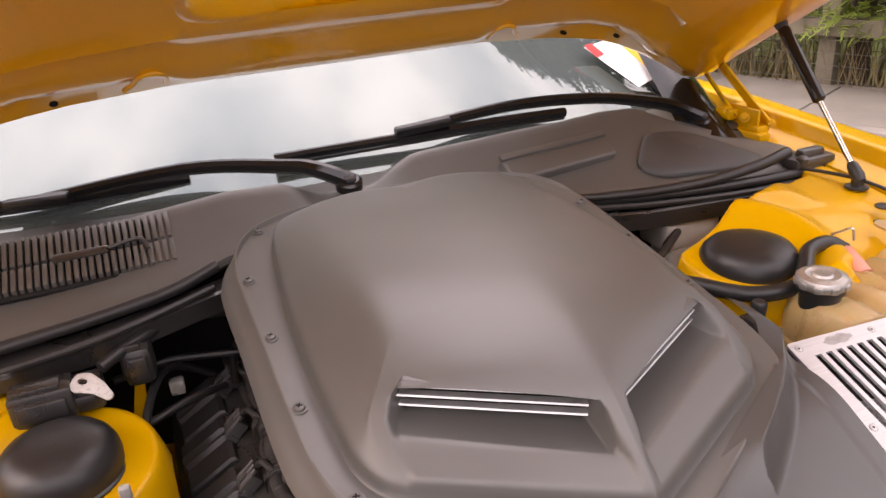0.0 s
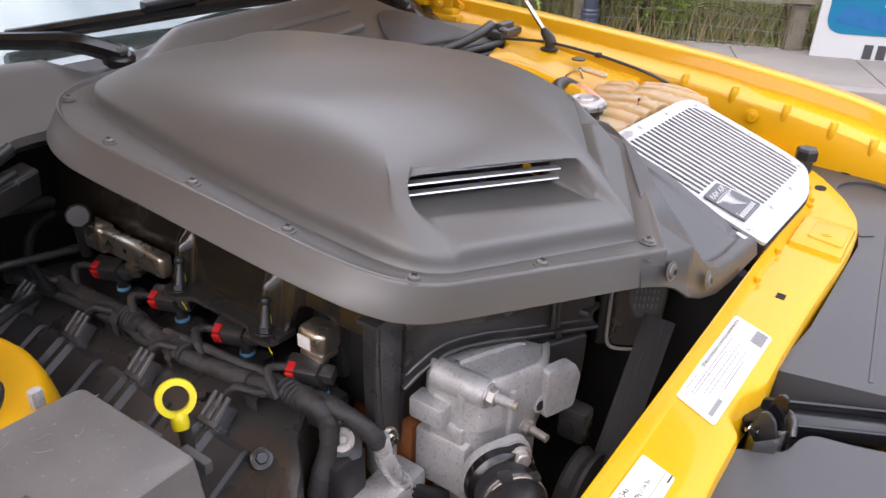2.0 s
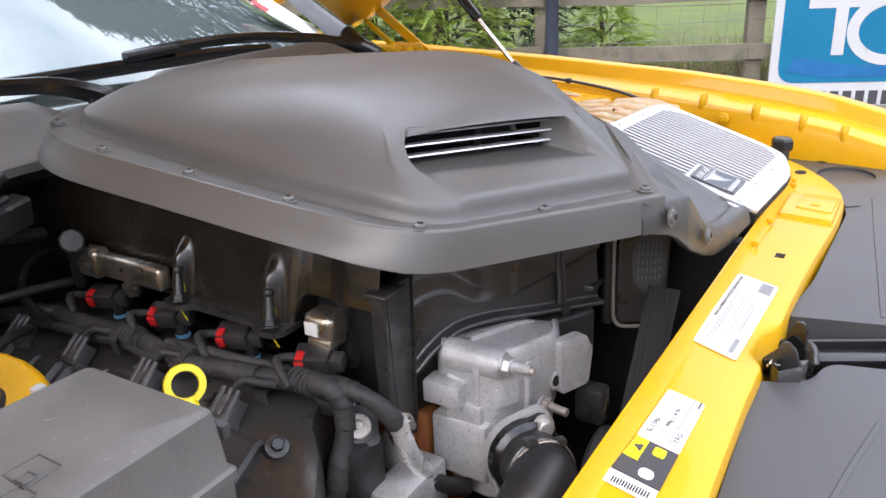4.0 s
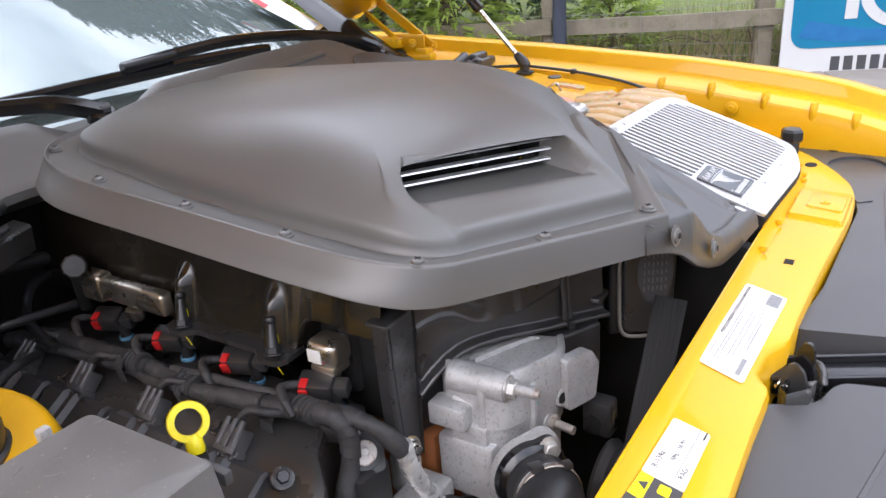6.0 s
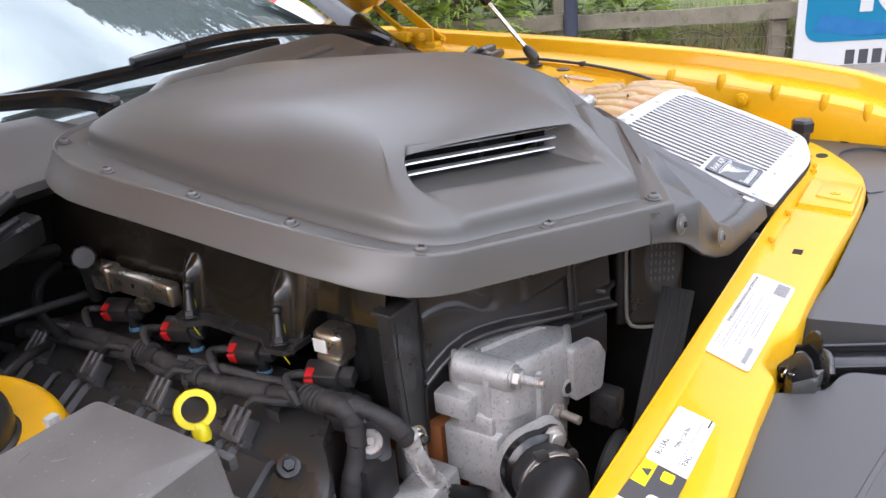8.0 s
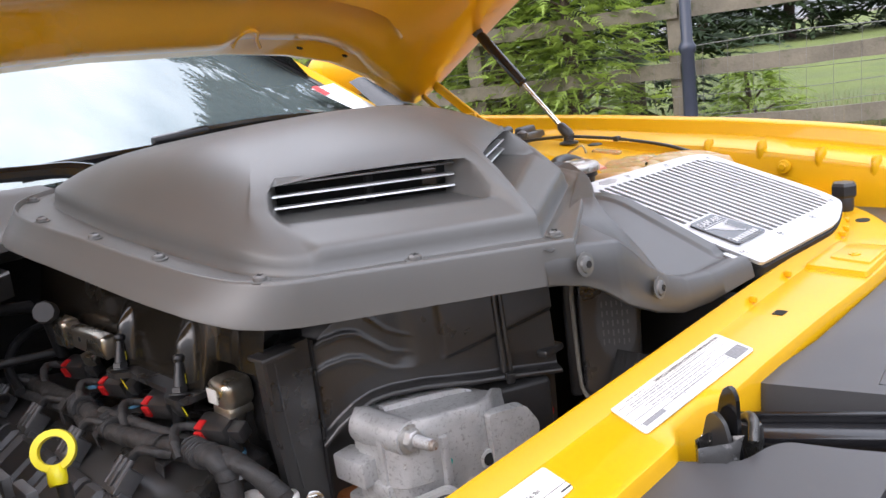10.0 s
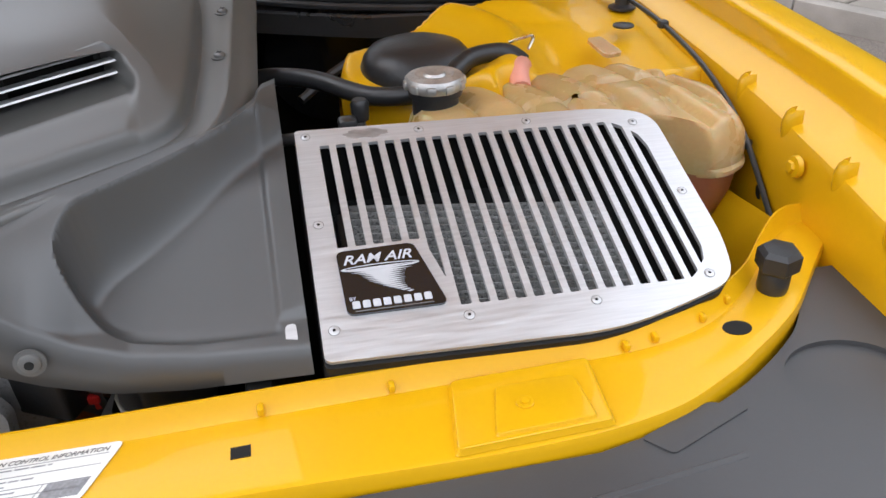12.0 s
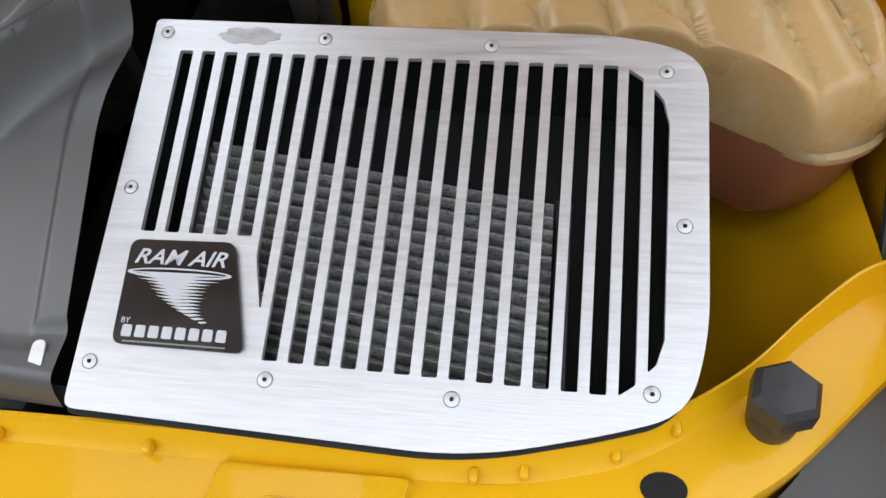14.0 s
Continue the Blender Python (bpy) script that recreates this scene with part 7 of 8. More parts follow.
def snork(q, out, z):
    """A place q metres back along the snorkel from its front end, out from its seam plane, at height z."""
    p = Vector((0.086, 0.179, 0)) + SN_D * q + SN_N * out
    return (p.x, p.y, z)


def seam_z(q):
    return table(q, [(0, 0.8175), (0.09, 0.8285), (0.14, 0.836), (0.17, 0.8375), (0.188, 0.8355), (0.205, 0.829), (0.222, 0.818), (0.240, 0.802), (0.26, 0.786)])


def swell(q, up):
    """Soft ridges that run beside the seam and turn upwards at the back."""
    bend = ease((q - 0.13) / 0.07)
    a = up * (1 - 0.4 * bend) - 0.30 * max(0.0, q - 0.165)
    return 0.0020 * bend * (math.exp(-((a - 0.016) / 0.0016) ** 2) + math.exp(-((a - 0.030) / 0.0016) ** 2) + math.exp(-((a - 0.046) / 0.0016) ** 2))


rows = []
for i in range(101):
    q = 0.238 * i / 100
    zl = seam_z(q)
    hollow = 0.003 * math.exp(-((q - 0.150) / 0.010) ** 2)
    row = [snork(q, -0.045, zl - 0.085), snork(q, -0.020, zl - 0.080), snork(q, -0.014, zl - 0.045), snork(q, -0.012, zl - 0.006), snork(q, 0.0055, zl - 0.0030), snork(q, 0.0075, zl - 0.0022),
           snork(q, 0.0080, zl), snork(q, 0.0070, zl + 0.0024), snork(q, 0.0050, zl + 0.0030), snork(q, -0.0020, zl + 0.0036), snork(q, -0.0040, zl + 0.0060)]
    for k in range(1, 97):
        up = 0.006 + 0.115 * k / 96
        lean = -0.004 - 0.10 * max(0.0, up - 0.02) - 0.5 * max(0.0, up - 0.085)
        crease = 0.005 * ease((up - 0.020 - 0.33 * max(0.0, 0.115 - q)) / 0.006) * ease((0.118 - q) / 0.006)
        row.append(snork(q, lean + crease + swell(q, up) - hollow * ease((up - 0.01) / 0.02), zl + up))
    rows.append(row)
part("shell", loft(rows), M_dark, sn, "black moulded shell with a seam lip", smooth=60)
for q in (0.052, 0.058):
    part("band", tube([snork(q, 0.0015 - 0.10 * max(0, up - 0.02), seam_z(q) + up) for up in (0.004, 0.02, 0.045, 0.07, 0.10)], 0.0028, 8, 5), M_dark, sn, "moulded vertical band")
part("seam_clip", box((-0.004, -0.0020, -0.005), (0.004, 0.0035, 0.005), 0.001, Matrix.Translation(snork(0.055, 0.0080, seam_z(0.055))) @ Matrix.Rotation(math.atan2(SN_D.y, SN_D.x), 4, "Z")), M_rubber, sn)
foot_m = Matrix.Translation(snork(0.075, -0.010, 0.790)) @ Matrix.Rotation(math.atan2(SN_D.y, SN_D.x), 4, "Z")
part("lower_box", join(box((-0.060, -0.030, -0.030), (0.052, 0.022, 0.026), 0.005, foot_m, 3), box((-0.04, -0.04, -0.04), (0.10, 0.012, 0.010), 0.008, foot_m, 3)), M_rubber, sn, "smooth black lower box")
part("end_tab", box((0.070, 0.180, 0.832), (0.100, 0.196, 0.840), 0.003), M_dark, sn)
rx = thing("resonator_box", "black plastic resonator box with pale seam", "resonator", (0.12, 0.15, 0.80))
RX = Matrix(((0.56, 0.83, 0, 0.108), (-0.83, 0.56, 0, 0.172), (0, 0, 1, 0.778), (0, 0, 0, 1)))
face = rounded([(0.004, 0.0), (0.062, 0.0), (0.066, 0.125), (0.004, 0.132)], [0.010, 0.016, 0.02, 0.02], 5)
sec = []
for dep, ins in ((0.001, 0.0035), (0.0, 0.006), (-0.0004, 0.008), (0.003, 0.0012), (0.006, 0.0), (0.060, 0.0)):
    sec.append((dep, ins))
cxf, czf = 0.034, 0.063
sec = sorted(sec)
part("case", join(loft([[RX @ Vector((cxf + (a - cxf) * (1 - ins * 18), dep, czf + (c - czf) * (1 - ins * 10))) for a, c in face] for dep, ins in sec], closed_v=True),
                  slab([(cxf + (a - cxf) * 0.86, czf + (c - czf) * 0.925) for a, c in face], (), 0.001, RX @ Matrix.Rotation(radians(90), 4, "X") @ Matrix.Translation((0, 0, 0.0004)))), M_dark, rx, "smooth black case", smooth=35)
part("seam", tube([RX @ Vector(p) for p in ((0.040, -0.001, -0.002), (0.012, -0.001, -0.001), (0.003, 0.0, 0.008), (0.001, 0.0, 0.03), (0.000, 0.0, 0.09), (0.001, 0.0, 0.118), (0.010, 0.0, 0.130), (0.03, 0.0, 0.132))], 0.0022, 8, 6), mat("pale_seam", (0.20, 0.19, 0.165), 0.5, 0, 0.2, 30), rx, "pale seam")
part("back_shell", box((-0.010, 0.004, -0.002), (0.004, 0.062, 0.134), 0.005, RX, 3), M_rubber, rx, "black rear half")
stamp = [(0.040 + 0.020 * math.cos(a * math.pi / 16), 0.078 + 0.038 * math.sin(a * math.pi / 16)) for a in range(32)]
part("stamp_field", slab(stamp, (), 0.0006, RX @ Matrix.Rotation(radians(90), 4, "X") @ Matrix.Translation((0, 0, 0.0010))), M_mid, rx, "oval moulded stamp")
tb = []
for k in range(6):
    for q in range(5):
        tb.append(box((0.027 + 0.0048 * k, -0.0022, 0.055 + 0.0098 * q + 0.002 * (k % 2)), (0.0284 + 0.0048 * k, -0.0014, 0.061 + 0.0098 * q), 0, RX))
part("stamp_print", join(*tb), mat("faded_print", (0.14, 0.14, 0.14), 0.6), rx, smooth=0)
part("red_plug", join(box((0.078, 0.192, 0.764), (0.088, 0.200, 0.772), 0.0015), box((0.068, 0.20, 0.758), (0.075, 0.208, 0.765), 0.0015), box((0.080, 0.199, 0.752), (0.088, 0.206, 0.760), 0.001)), M_red, sn, "red electrical plug")
M_belt = mat("belt_rubber", (0.012, 0.012, 0.012), 0.6, 0, 0.25, 20, bump=0.001, bump_scale=350, stretch=(0.05, 1, 0.05), spec=0.3)
belt = thing("drive_belt", "black ribbed drive belt and pulley", "drive belt", (0.05, 0.12, 0.72))
part("belt", loft([[(0.125, y, 0.83), (0.07, y, 0.745), (0.015, y, 0.66), (-0.05, y, 0.55)] for y in (0.100, 0.136)]), M_belt, belt, "black ribbed belt")
part("pulley", lathe([(0.03, -0.012), (0.05, -0.012), (0.052, -0.008), (0.047, 0), (0.052, 0.008), (0.05, 0.012), (0.03, 0.012)], Matrix.Translation((0.0, 0.135, 0.655)) @ Matrix.Rotation(radians(90), 4, "X"), 28), M_dark, belt)
part("bracket", box((0.03, 0.15, 0.69), (0.055, 0.185, 0.735), 0.006), M_dark, belt)

# rear of the bay: filler cap, brackets
rc = thing("oil_cap", "grey round filler cap at the rear of the engine", "cap", (-0.2, 0.70, 0.88))
part("cap", lathe([(0.013, -0.012), (0.014, 0.004), (0.012, 0.009), (0.001, 0.010)], frame_to((-0.203, 0.698, 0.902), (-0.35, 0.45, 1.0)), 9), M_mid, rc)
part("neck", rod((-0.203, 0.700, 0.90), (-0.19, 0.72, 0.84), 0.007), M_black, rc)
ct = thing("connector_cluster", "dark wiring connectors with a pale metal lever", "connector", (-0.42, 0.64, 0.90))
for lo_, hi_, bv_ in (((-0.50, 0.62, 0.88), (-0.43, 0.66, 0.925), 0.006), ((-0.44, 0.63, 0.88), (-0.40, 0.67, 0.915), 0.005), ((-0.38, 0.67, 0.87), (-0.34, 0.72, 0.925), 0.012)):
    part("connector_block", join(box(lo_, hi_, bv_), box((lo_[0] + 0.008, lo_[1] - 0.006, lo_[2] + 0.012), (hi_[0] - 0.008, lo_[1] + 0.004, hi_[2] - 0.010), 0.003), box((lo_[0] + 0.004, lo_[1] + 0.004, hi_[2] - 0.003), (hi_[0] - 0.012, hi_[1] - 0.012, hi_[2] + 0.005), 0.002)), M_dark, ct)
LVM = Matrix.Translation((-0.408, 0.618, 0.922)) @ pose(0, 0, 0, 38, 8, -28)
eye_ = [(-0.012 + 0.006 * math.cos(a * math.pi / 8), 0.002 + 0.0035 * math.sin(a * math.pi / 8)) for a in range(16)]
part("lever", slab(rounded([(-0.026, -0.004), (-0.020, -0.012), (0.004, -0.010), (0.026, -0.016), (0.030, -0.008), (0.012, 0.006), (-0.006, 0.014), (-0.022, 0.010)], 0.005, 4), [eye_], 0.003, LVM), M_cast, ct, "pale metal lever with an eye", smooth=30)
part("duct", tube([(-0.40, 0.66, 0.918), (-0.36, 0.69, 0.925), (-0.30, 0.73, 0.925), (-0.2, 0.76, 0.90)], 0.008, 10), M_rubber, ct)
part("foil_tab", box((-0.335, 0.745, 0.80), (-0.315, 0.762, 0.822), 0.003), M_foil, ct, "foil tab")
br = thing("brake_reservoir", "white plastic brake fluid reservoir under the cowl", "fluid tank", (0.5, 0.74, 0.88))
part("tank", join(box((0.45, 0.70, 0.85), (0.56, 0.78, 0.905), 0.012, None, 3), box((0.46, 0.70, 0.80), (0.52, 0.76, 0.86), 0.012)), mat("white_tank", (0.62, 0.60, 0.56), 0.4, 0, 0.1, 15), br)
part("booster", lathe([(0.02, 0), (0.10, 0.02), (0.11, 0.05), (0.10, 0.08), (0.03, 0.1)], frame_to((0.36, 0.76, 0.86), (0.36, 0.9, 0.86)), 28), M_gloss, br, "black brake booster")
part("line", tube([(0.30, 0.56, 0.88), (0.36, 0.60, 0.905), (0.44, 0.66, 0.91), (0.45, 0.70, 0.87)], 0.006, 8), M_rubber, br)
ac = thing("service_port", "aluminium service valve with black cap and pipe", "valve", (0.36, 0.40, 0.90))
part("block", join(box((0.335, 0.385, 0.86), (0.360, 0.41, 0.915), 0.006), box((0.33, 0.375, 0.88), (0.35, 0.395, 0.922), 0.005)), M_dark, ac)
part("cap", lathe([(0.009, 0), (0.010, 0.018), (0.007, 0.022)], Matrix.Translation((0.355, 0.395, 0.914)), 12), M_rubber, ac)
part("pipe", tube([(0.34, 0.40, 0.895), (0.28, 0.42, 0.89), (0.2, 0.44, 0.88)], 0.007, 10), M_dark, ac)

# ---- fuse box ----
fuse = thing("fuse_box", "dusty black plastic fuse box with scratched lid", "fuse box", (-0.48, 0.33, 0.84))
lid = rounded([(-0.63, 0.2745), (-0.380, 0.2745), (-0.3825, 0.404), (-0.63, 0.410)], [0.008, 0.005, 0.008, 0.008])
lc = Vector((-0.505, 0.338))
sec = []
for k, z in ((1.05, 0.70), (1.05, 0.852), (1.07, 0.854), (1.07, 0.861), (1.045, 0.863), (1.036, 0.866), (1.012, 0.9055), (1.006, 0.9088), (0.994, 0.9105), (0.985, 0.9108), (0.4, 0.911), (0.02, 0.911)):
    sec.append([(lc.x + (x - lc.x) * k, lc.y + (y - lc.y) * (1 + (k - 1) * 1.8 if k > 0.98 else k), z) for x, y in lid])
M_lid = mat("dusty_plastic", (0.125, 0.122, 0.116), 0.40, 0, 0.28, 16, bump=0.00015, bump_scale=900, spots=(230, 0.375, (0.30, 0.28, 0.25)))
part("lid", loft(sec, closed_v=True), M_lid, fuse, "dusty scratched black lid", smooth=24)
M_scratch = mat("scratched_plastic", (0.19, 0.183, 0.172), 0.6, 0, 0.3, 60)
rs = random.Random(12)
for k in range(5):
    x, y, a = rs.uniform(-0.47, -0.392), rs.uniform(0.300, 0.390), rs.uniform(0, 6.3)
    pts = [(x, y, 0.91105)]
    for q in range(4):
        a += rs.uniform(-0.9, 0.9)
        pts.append((pts[-1][0] + 0.0035 * math.cos(a), pts[-1][1] + 0.0035 * math.sin(a), 0.91105))
    part("scratch", tube(pts, 0.00032, 5, 3), M_scratch, fuse, "fine pale scratch")
for x, y, r in ((-0.480, 0.318, 0.012), (-0.4855, 0.3145, 0.0045), (-0.500, 0.302, 0.009)):
    part("embossed_mark", tube([(x - r, y - r, 0.9111), (x + r, y - r * 0.9, 0.9111), (x + r, y + r, 0.9111), (x - r * 0.9, y + r, 0.9111), (x - r, y - r, 0.9111)], 0.0008, 6, 1), M_dark, fuse, "embossed outline")
for lo_, hi_ in (((-0.362, 0.29, 0.868), (-0.354, 0.32, 0.880)), ((-0.362, 0.35, 0.855), (-0.354, 0.38, 0.872))):
    part("lid_latch", box(lo_, hi_, 0.002), M_mid, fuse)
clip_ = thing("metal_clip", "bright metal clip beside the strut tower", "clip", (-0.375, 0.425, 0.89))
part("clip", box((-0.392, 0.474, 0.855), (-0.380, 0.484, 0.874), 0.003), M_cast, clip_)
# ---- fence, lamp post, sign, planting ----
def along_m(s, d, z=0.0):
    """A pose at a place along the fence, its x axis along the fence and y towards the car."""
    p = ground_point(s, d, z)
    return Matrix.Translation(p) @ Matrix.Rotation(math.atan2(ALONG.y, ALONG.x), 4, "Z")


lamp_post = thing("lamp_post", "dark blue-grey painted cast lamp post with flared base", "lamp post", (4.43, 2.2, 0.1))
LP = Matrix.Translation((4.43, 2.2, 0.095))
part("base", lathe([(0.118, 0), (0.118, 0.02), (0.098, 0.035), (0.080, 0.075), (0.066, 0.12), (0.058, 0.165), (0.063, 0.175), (0.063, 0.19), (0.055, 0.20), (0.062, 0.212), (0.055, 0.225)], LP, 12), M_lamp, lamp_post, smooth=25)
part("column", lathe([(0.050, 0.22), (0.043, 0.88), (0.055, 0.90), (0.057, 0.925), (0.05, 0.94), (0.038, 0.96), (0.034, 2.6)], LP, 18), M_lamp, lamp_post)
part("lantern_neck", lathe([(0.034, 2.6), (0.06, 2.65), (0.05, 2.7), (0.13, 2.75), (0.17, 3.1), (0.05, 3.25)], LP, 8), M_lamp, lamp_post)

rg = random.Random(11)
fence = thing("fence", "weathered grey wooden post and rail fence with wire mesh", "fence", ground_point(0, 5.2))
for k in range(-5, 7):
    s = 0.25 + 1.475 * k
    m = along_m(s, 5.20) @ pose(0, 0, 0, rg.uniform(-1, 1), rg.uniform(-1, 1), rg.uniform(-4, 4))
    bm = join(box((-0.058, -0.05, -0.1), (0.058, 0.05, 1.40), 0.008), box((-0.056, -0.048, 1.39), (0.056, 0.048, 1.42), 0.014))
    bm.transform(m)
    part("post", bm, M_wood, fence, "square weathered post")
for k in range(-3, 3):
    for z in (0.475, 0.875, 1.265):
        a, b = 0.25 + 2.95 * k, 0.25 + 2.95 * (k + 1)
        L_ = b - a - 0.012
        bm = bmesh.new()
        rows = []
        for i in range(13):
            x = L_ * i / 12
            wv, hv = rg.uniform(-0.004, 0.004), 0.052 + rg.uniform(-0.003, 0.003)
            rows.append([(x, -0.02, -hv + wv), (x, 0.02, -hv + wv), (x, 0.021, hv + wv), (x, -0.019, hv + wv)])
        bm = loft(rows, closed_v=True)
        bm.faces.ensure_lookup_table()
        bm.transform(along_m(a, 5.12, z + rg.uniform(-0.012, 0.012)))
        part("rail", bm, M_wood, fence, "long weathered rail", smooth=30)
wires = []
for z in (0.14, 0.23, 0.31, 0.40, 0.56, 0.68, 0.80, 1.02):
    pts = [ground_point(-6 + 0.6 * i, 5.095, z + 0.014 * math.sin(i * 1.9 + z * 9)) for i in range(25)]
    wires.append(tube(pts, 0.0022 if z < 1 else 0.0035, 4, 2))
for i in range(75):
    s = -5.5 + 0.16 * i
    wires.append(tube([ground_point(s, 5.095, 0.12), ground_point(s + 0.01, 5.095, 0.6), ground_point(s, 5.095, 1.02)], 0.0016, 4, 2))
part("wire_mesh", join(*wires), M_wire, fence, "galvanised stock wire")

# paving slabs
slab_n = 0
for i in range(-9, 14):
    for j, (d0, d1) in enumerate(((4.29, 5.16),)):
        bm = box((i * 0.80 + 0.006, d0, 0.06), ((i + 1) * 0.80 - 0.006, d1, 0.097 + 0.003 * ((i * 7) % 3 - 1)), 0.006)
        bm.transform(Matrix(((ALONG.x, OUT.x, 0, 0), (ALONG.y, OUT.y, 0, 0), (0, 0, 1, 0), (0, 0, 0, 1))))
        part("paving_slab", bm, M_slab, pave)

# big sign
sign = thing("roadside_sign", "white roadside sign with a blue panel and white shapes", "sign", ground_point(-2.6, 5.06))
SM = along_m(-1.31, 5.03) @ Matrix.Rotation(math.pi, 4, "Z") @ pose(0, 0, 0, 90, 0, 0)
part("board", slab(rounded([(0, 0.05), (2.5, 0.05), (2.5, 1.55), (0, 1.55)], 0.01), (), 0.02, SM), M_signwhite, sign, "white board")
part("blue_panel", slab(rounded([(0.055, 0.255), (2.44, 0.255), (2.44, 1.5), (0.055, 1.5)], [0.12, 0.12, 0.02, 0.02], 8), (), 0.004, SM @ Matrix.Translation((0, 0, 0.004))), M_signblue, sign, "blue panel with rounded corners")
part("light_swoosh", slab(curve_points([Vector((0.12, 0.34, 0)).to_tuple(), (0.5, 0.30, 0), (1.2, 0.30, 0), (2.3, 0.32, 0), (2.3, 0.36, 0), (1.2, 0.40, 0), (0.5, 0.40, 0), (0.15, 0.42, 0)], 3, True) and [(0.10, 0.33), (0.4, 0.285), (2.3, 0.30), (2.3, 0.34), (0.5, 0.37), (0.16, 0.44)], (), 0.002, SM @ Matrix.Translation((0, 0, 0.006))), mat("sign_light_blue", (0.01, 0.12, 0.30), 0.35), sign)
part("white_shape", join(slab([(0.385, 0.44), (0.465, 0.44), (0.465, 0.80), (0.385, 0.80)], (), 0.003, SM @ Matrix.Translation((0, 0, 0.007))), slab([(0.21, 0.75), (0.64, 0.75), (0.64, 0.84), (0.21, 0.84)], (), 0.003, SM @ Matrix.Translation((0, 0, 0.0074)))), M_signwhite, sign, "white plain shape")
rg_o = [(0.76 + 0.29 * math.cos(a * math.pi / 20), 0.60 + 0.235 * math.sin(a * math.pi / 20)) for a in range(40)]
rg_i = [(0.76 + 0.215 * math.cos(a * math.pi / 20), 0.60 + 0.165 * math.sin(a * math.pi / 20)) for a in range(40)]
part("white_shape", slab(rg_o, [rg_i], 0.003, SM @ Matrix.Translation((0, 0, 0.007))), M_signwhite, sign, "white plain ring")
for k in range(11):
    part("dark_bar", box((0.33 + 0.085 * k, 0.10, 0), (0.33 + 0.085 * k + 0.058, 0.195, 0.003), 0.0, SM), M_ink, sign, smooth=0)
for x in (0.15, 2.35):
    bmx = box((x - 0.035, 0.0, -0.09), (x + 0.035, 1.5, -0.021), 0.004)
    bmx.transform(SM)
    part("sign_post", bmx, M_wood, sign)


# planting
def spray(out, base, dirv, size, rr, droop=0.35):
    """One flat frond of scale-leaf foliage as a handful of slivers."""
    d = Vector(dirv).normalized()
    side = d.cross(Vector((0, 0, 1)))
    side = side.normalized() if side.length > 1e-3 else Vector((1, 0, 0))
    side = (side + Vector((0, 0, rr.uniform(-0.6, 0.6)))).normalized()
    n = 6
    for k in range(n):
        f = (k + 0.5) / n
        p = Vector(base) + d * size * f + Vector((0, 0, -droop * size * f * f))
        ln = size * 0.42 * (1 - 0.65 * f)
        for sg in (-1, 1):
            q = p + (side * sg * 0.8 + d * 0.7).normalized() * ln + Vector((0, 0, -0.1 * ln))
            w = d * ln * 0.30
            out.append((p - w * 0.6, p + w, q))
    tip = Vector(base) + d * size * 1.1 + Vector((0, 0, -droop * size * 1.2))
    p = Vector(base) + d * size * 0.6 + Vector((0, 0, -droop * size * 0.36))
    out.append((p - side * size * 0.06, p + side * size * 0.06, tip))


def leaf_mesh(tris):
    bm = bmesh.new()
    me = bpy.data.meshes.new("tmp")
    vs = [tuple(v) for t in tris for v in t]
    me.from_pydata(vs, [], [(3 * i, 3 * i + 1, 3 * i + 2) for i in range(len(tris))])
    bm.from_mesh(me)
    bpy.data.meshes.remove(me)
    return bm


def bush(name, label, s, d, radius, height, count, size, seed, material, trunk=True, low=0.15, flat=0.75):
    rr = random.Random(seed)
    c = ground_point(s, d)
    ob = thing(name, label, "bush" if height < 3 else "tree", c)
    tris = []
    for _ in range(count):
        z = rr.uniform(low, 1) ** 0.9
        prof = math.sin(math.pi * min(1, 0.22 + 0.78 * z)) ** 0.6
        a = rr.uniform(0, 2 * math.pi)
        r = radius * prof * (0.55 + 0.5 * rr.random() + 0.22 * math.sin(3 * a + 5 * z + seed))
        ax = ALONG * math.cos(a) + OUT * math.sin(a) * flat
        p = c + ax * r * rr.uniform(0.55, 1.0) + Vector((0, 0, z * height))
        spray(tris, p, ax + Vector((rr.uniform(-0.5, 0.5), rr.uniform(-0.5, 0.5), rr.uniform(-0.3, 0.5))), size * rr.uniform(0.6, 1.35), rr)
    if trunk:
        part("trunk", tube([c + Vector((0, 0, -0.05)), c + Vector((0.03, 0.02, height * 0.4)), c + Vector((0.0, 0.05, height * 0.9))], (0.03 + 0.03 * height, 0.01), 9), M_bark, ob)
        for k in range(12):
            a, z = rr.uniform(0, 6.28), rr.uniform(0.2, 0.8)
            v = ALONG * math.cos(a) + OUT * math.sin(a) * flat
            part("limb", tube([c + Vector((0, 0, z * height)), c + v * radius * 0.4 + Vector((0, 0, z * height + 0.1)), c + v * radius * 0.8 + Vector((0, 0, z * height + 0.08))], (0.008 + 0.004 * height, 0.003), 5, 3), M_bark, ob)
    part("crown", leaf_mesh(tris), material, ob, smooth=0)
    return ob


bush("cypress_bush", "bright green cypress bush growing through the fence", 1.02, 5.30, 0.62, 2.3, 2100, 0.15, 1, M_leaf)
bush("cypress_bush", "bright green cypress bush growing through the fence", 1.62, 5.45, 0.6, 2.4, 1700, 0.15, 2, M_leaf)
bush("cypress_bush", "bright green cypress bush growing through the fence", 2.7, 5.45, 0.8, 2.6, 1900, 0.16, 3, M_leaf)
bush("cypress_bush", "bright green cypress bush growing through the fence", 3.9, 5.5, 0.9, 2.6, 1700, 0.16, 4, M_leaf)
bush("low_shrub", "low dark green shrub behind the fence", -0.22, 5.55, 0.42, 0.85, 700, 0.11, 5, M_leaf)
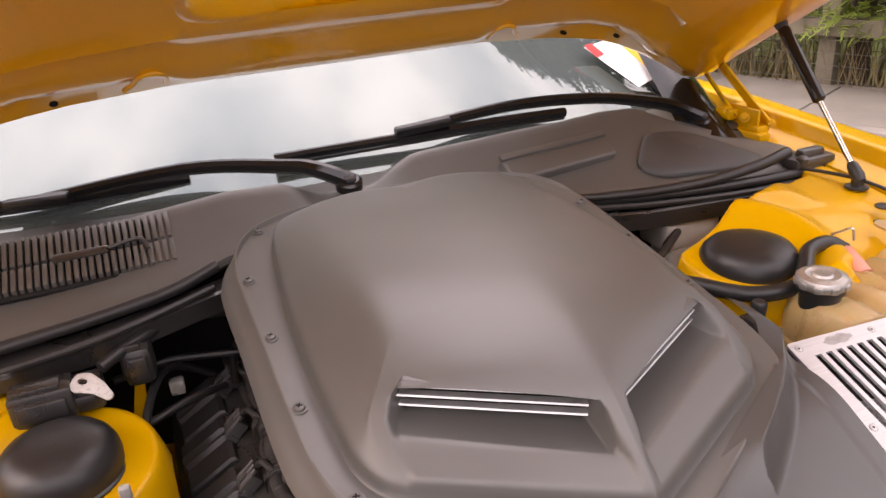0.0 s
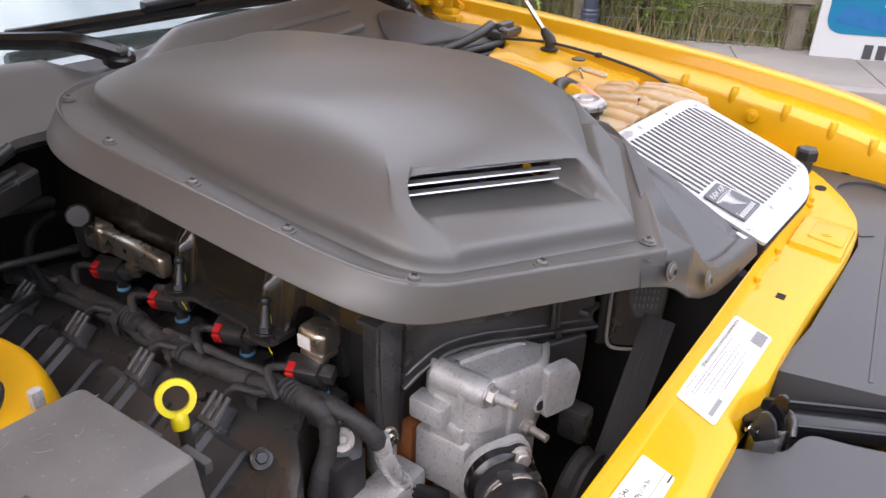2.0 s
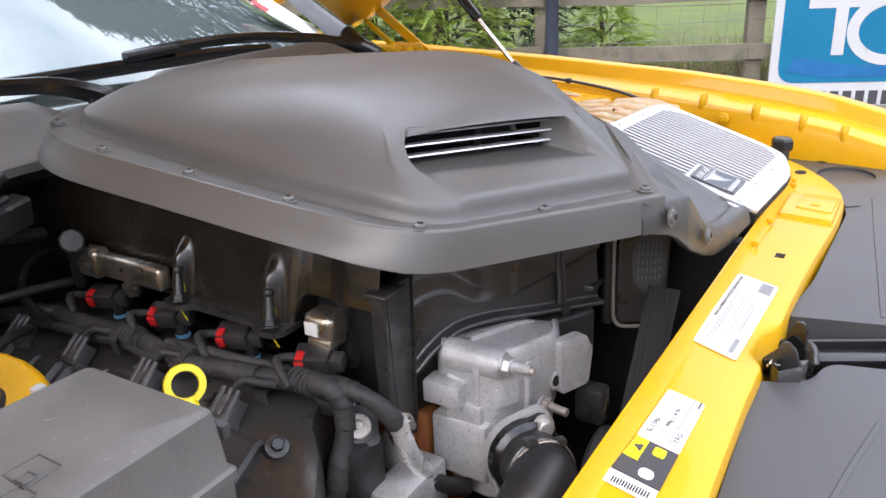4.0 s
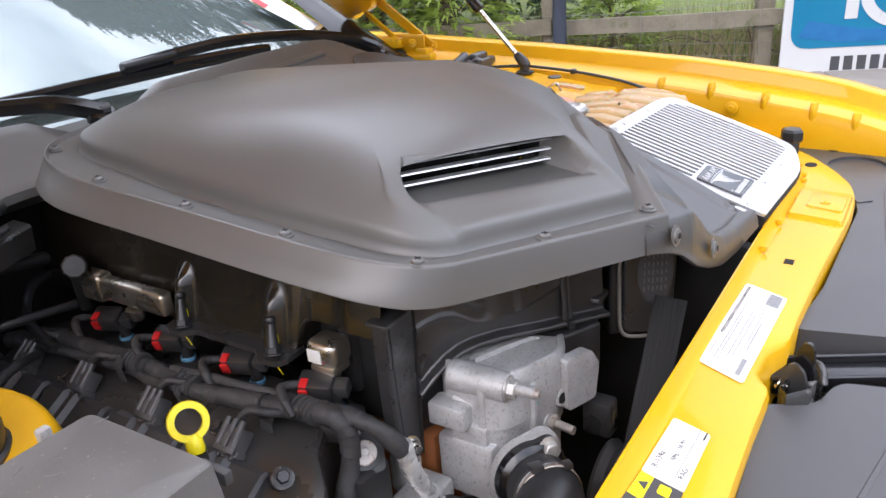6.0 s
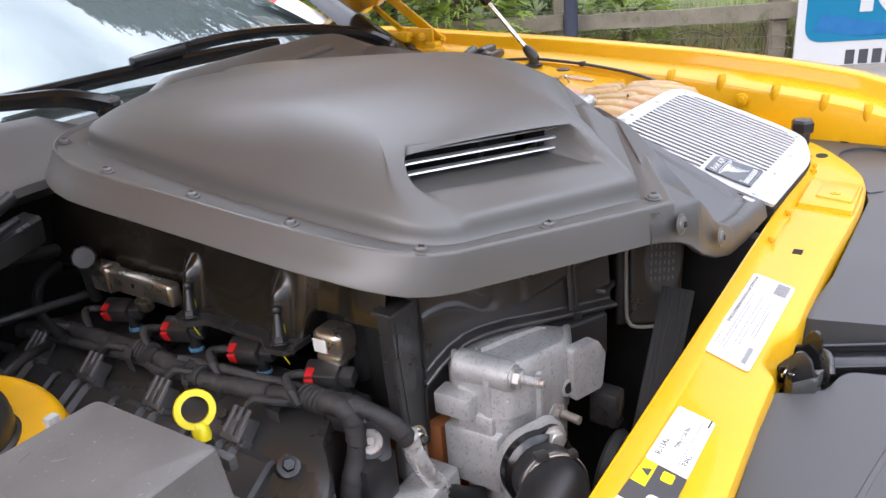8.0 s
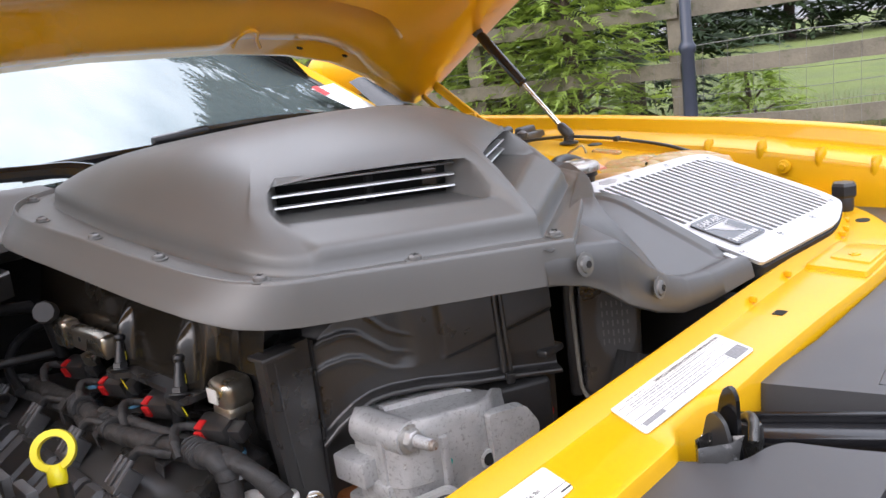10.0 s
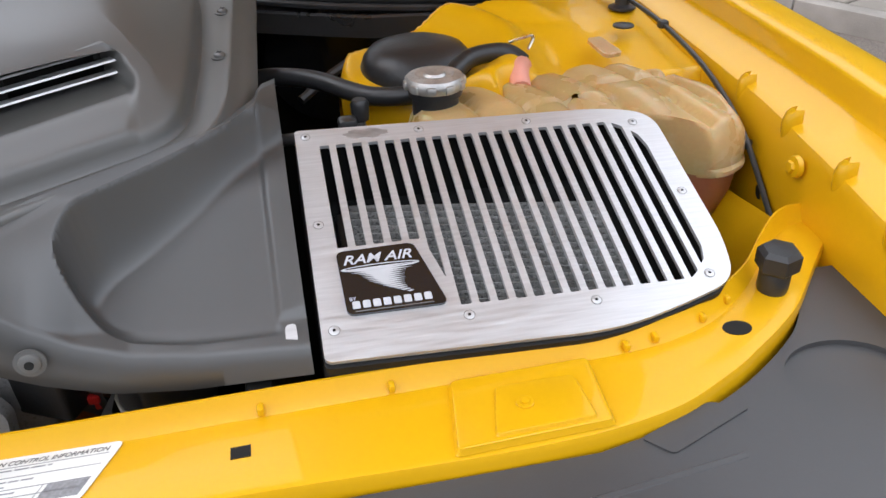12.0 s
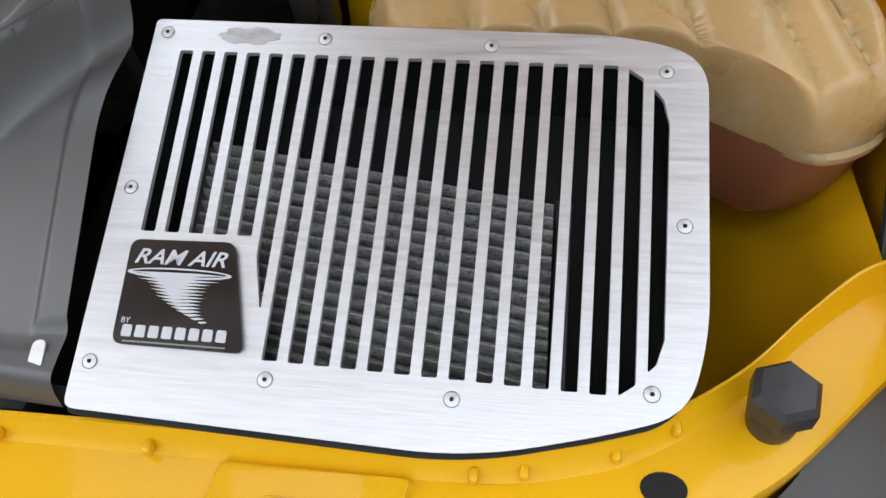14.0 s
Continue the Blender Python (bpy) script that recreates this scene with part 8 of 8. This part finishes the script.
bush("conifer_tree", "tall dark conifer tree behind the fence", 2.6, 9.0, 1.5, 9.0, 2400, 0.5, 6, M_leafdark, low=0.08, flat=1.0)
bush("conifer_tree", "tall dark conifer tree behind the fence", 5.6, 9.5, 1.9, 8.0, 2000, 0.6, 7, M_leafdark, low=0.05, flat=1.0)
bush("conifer_tree", "tall dark conifer tree behind the fence", 0.9, 8.2, 1.2, 4.2, 1200, 0.4, 17, M_leafdark, low=0.02, flat=1.0)
for k in range(9):
    bush("meadow_tree", "dark leafy tree at the far edge of the meadow", -14 + 5.2 * k + rg.uniform(-1, 1), 34 + rg.uniform(-3, 4), 3.6, rg.uniform(6, 9), 800, 1.5, 30 + k, M_leafdark, low=0.02, flat=1.0)


def blades(s0, s1, d0, d1, n, h0, h1, seed, width=0.006):
    rr = random.Random(seed)
    tris = []
    for _ in range(n):
        p = ground_point(rr.uniform(s0, s1), rr.uniform(d0, d1), 0.02)
        h = rr.uniform(h0, h1)
        a = rr.uniform(0, 6.28)
        w = Vector((math.cos(a), math.sin(a), 0)) * width
        tris.append((p - w, p + w, p + Vector((rr.uniform(-0.4, 0.4) * h, rr.uniform(-0.4, 0.4) * h, h))))
    return leaf_mesh(tris)


tagged(part("tall_grass", blades(-5, 0.6, 5.2, 7.2, 5200, 0.12, 0.5, 1), M_blade, None, smooth=0), "tall green grass behind the fence", "grass", kind="stuff")
tagged(part("dry_undergrowth", blades(-5, 6, 5.17, 5.9, 5200, 0.15, 0.62, 2, 0.005), M_dryblade, None, smooth=0), "dry brown stalks and brambles under the fence", "undergrowth", kind="stuff")
tw = []
rt = random.Random(21)
for _ in range(160):
    s, d = rt.uniform(-3.5, 5), rt.uniform(5.18, 5.6)
    p = ground_point(s, d, rt.uniform(0.05, 0.3))
    v = ALONG * rt.uniform(-0.5, 0.5) + Vector((0, 0, rt.uniform(-0.05, 0.35)))
    tw.append(tube([p, p + v * 0.5 + Vector((0, 0, 0.06)), p + v], (0.005, 0.002), 4, 3))
tagged(part("bramble_stems", join(*tw), M_bark, None), "bare brown bramble stems under the fence", "brambles", kind="stuff")
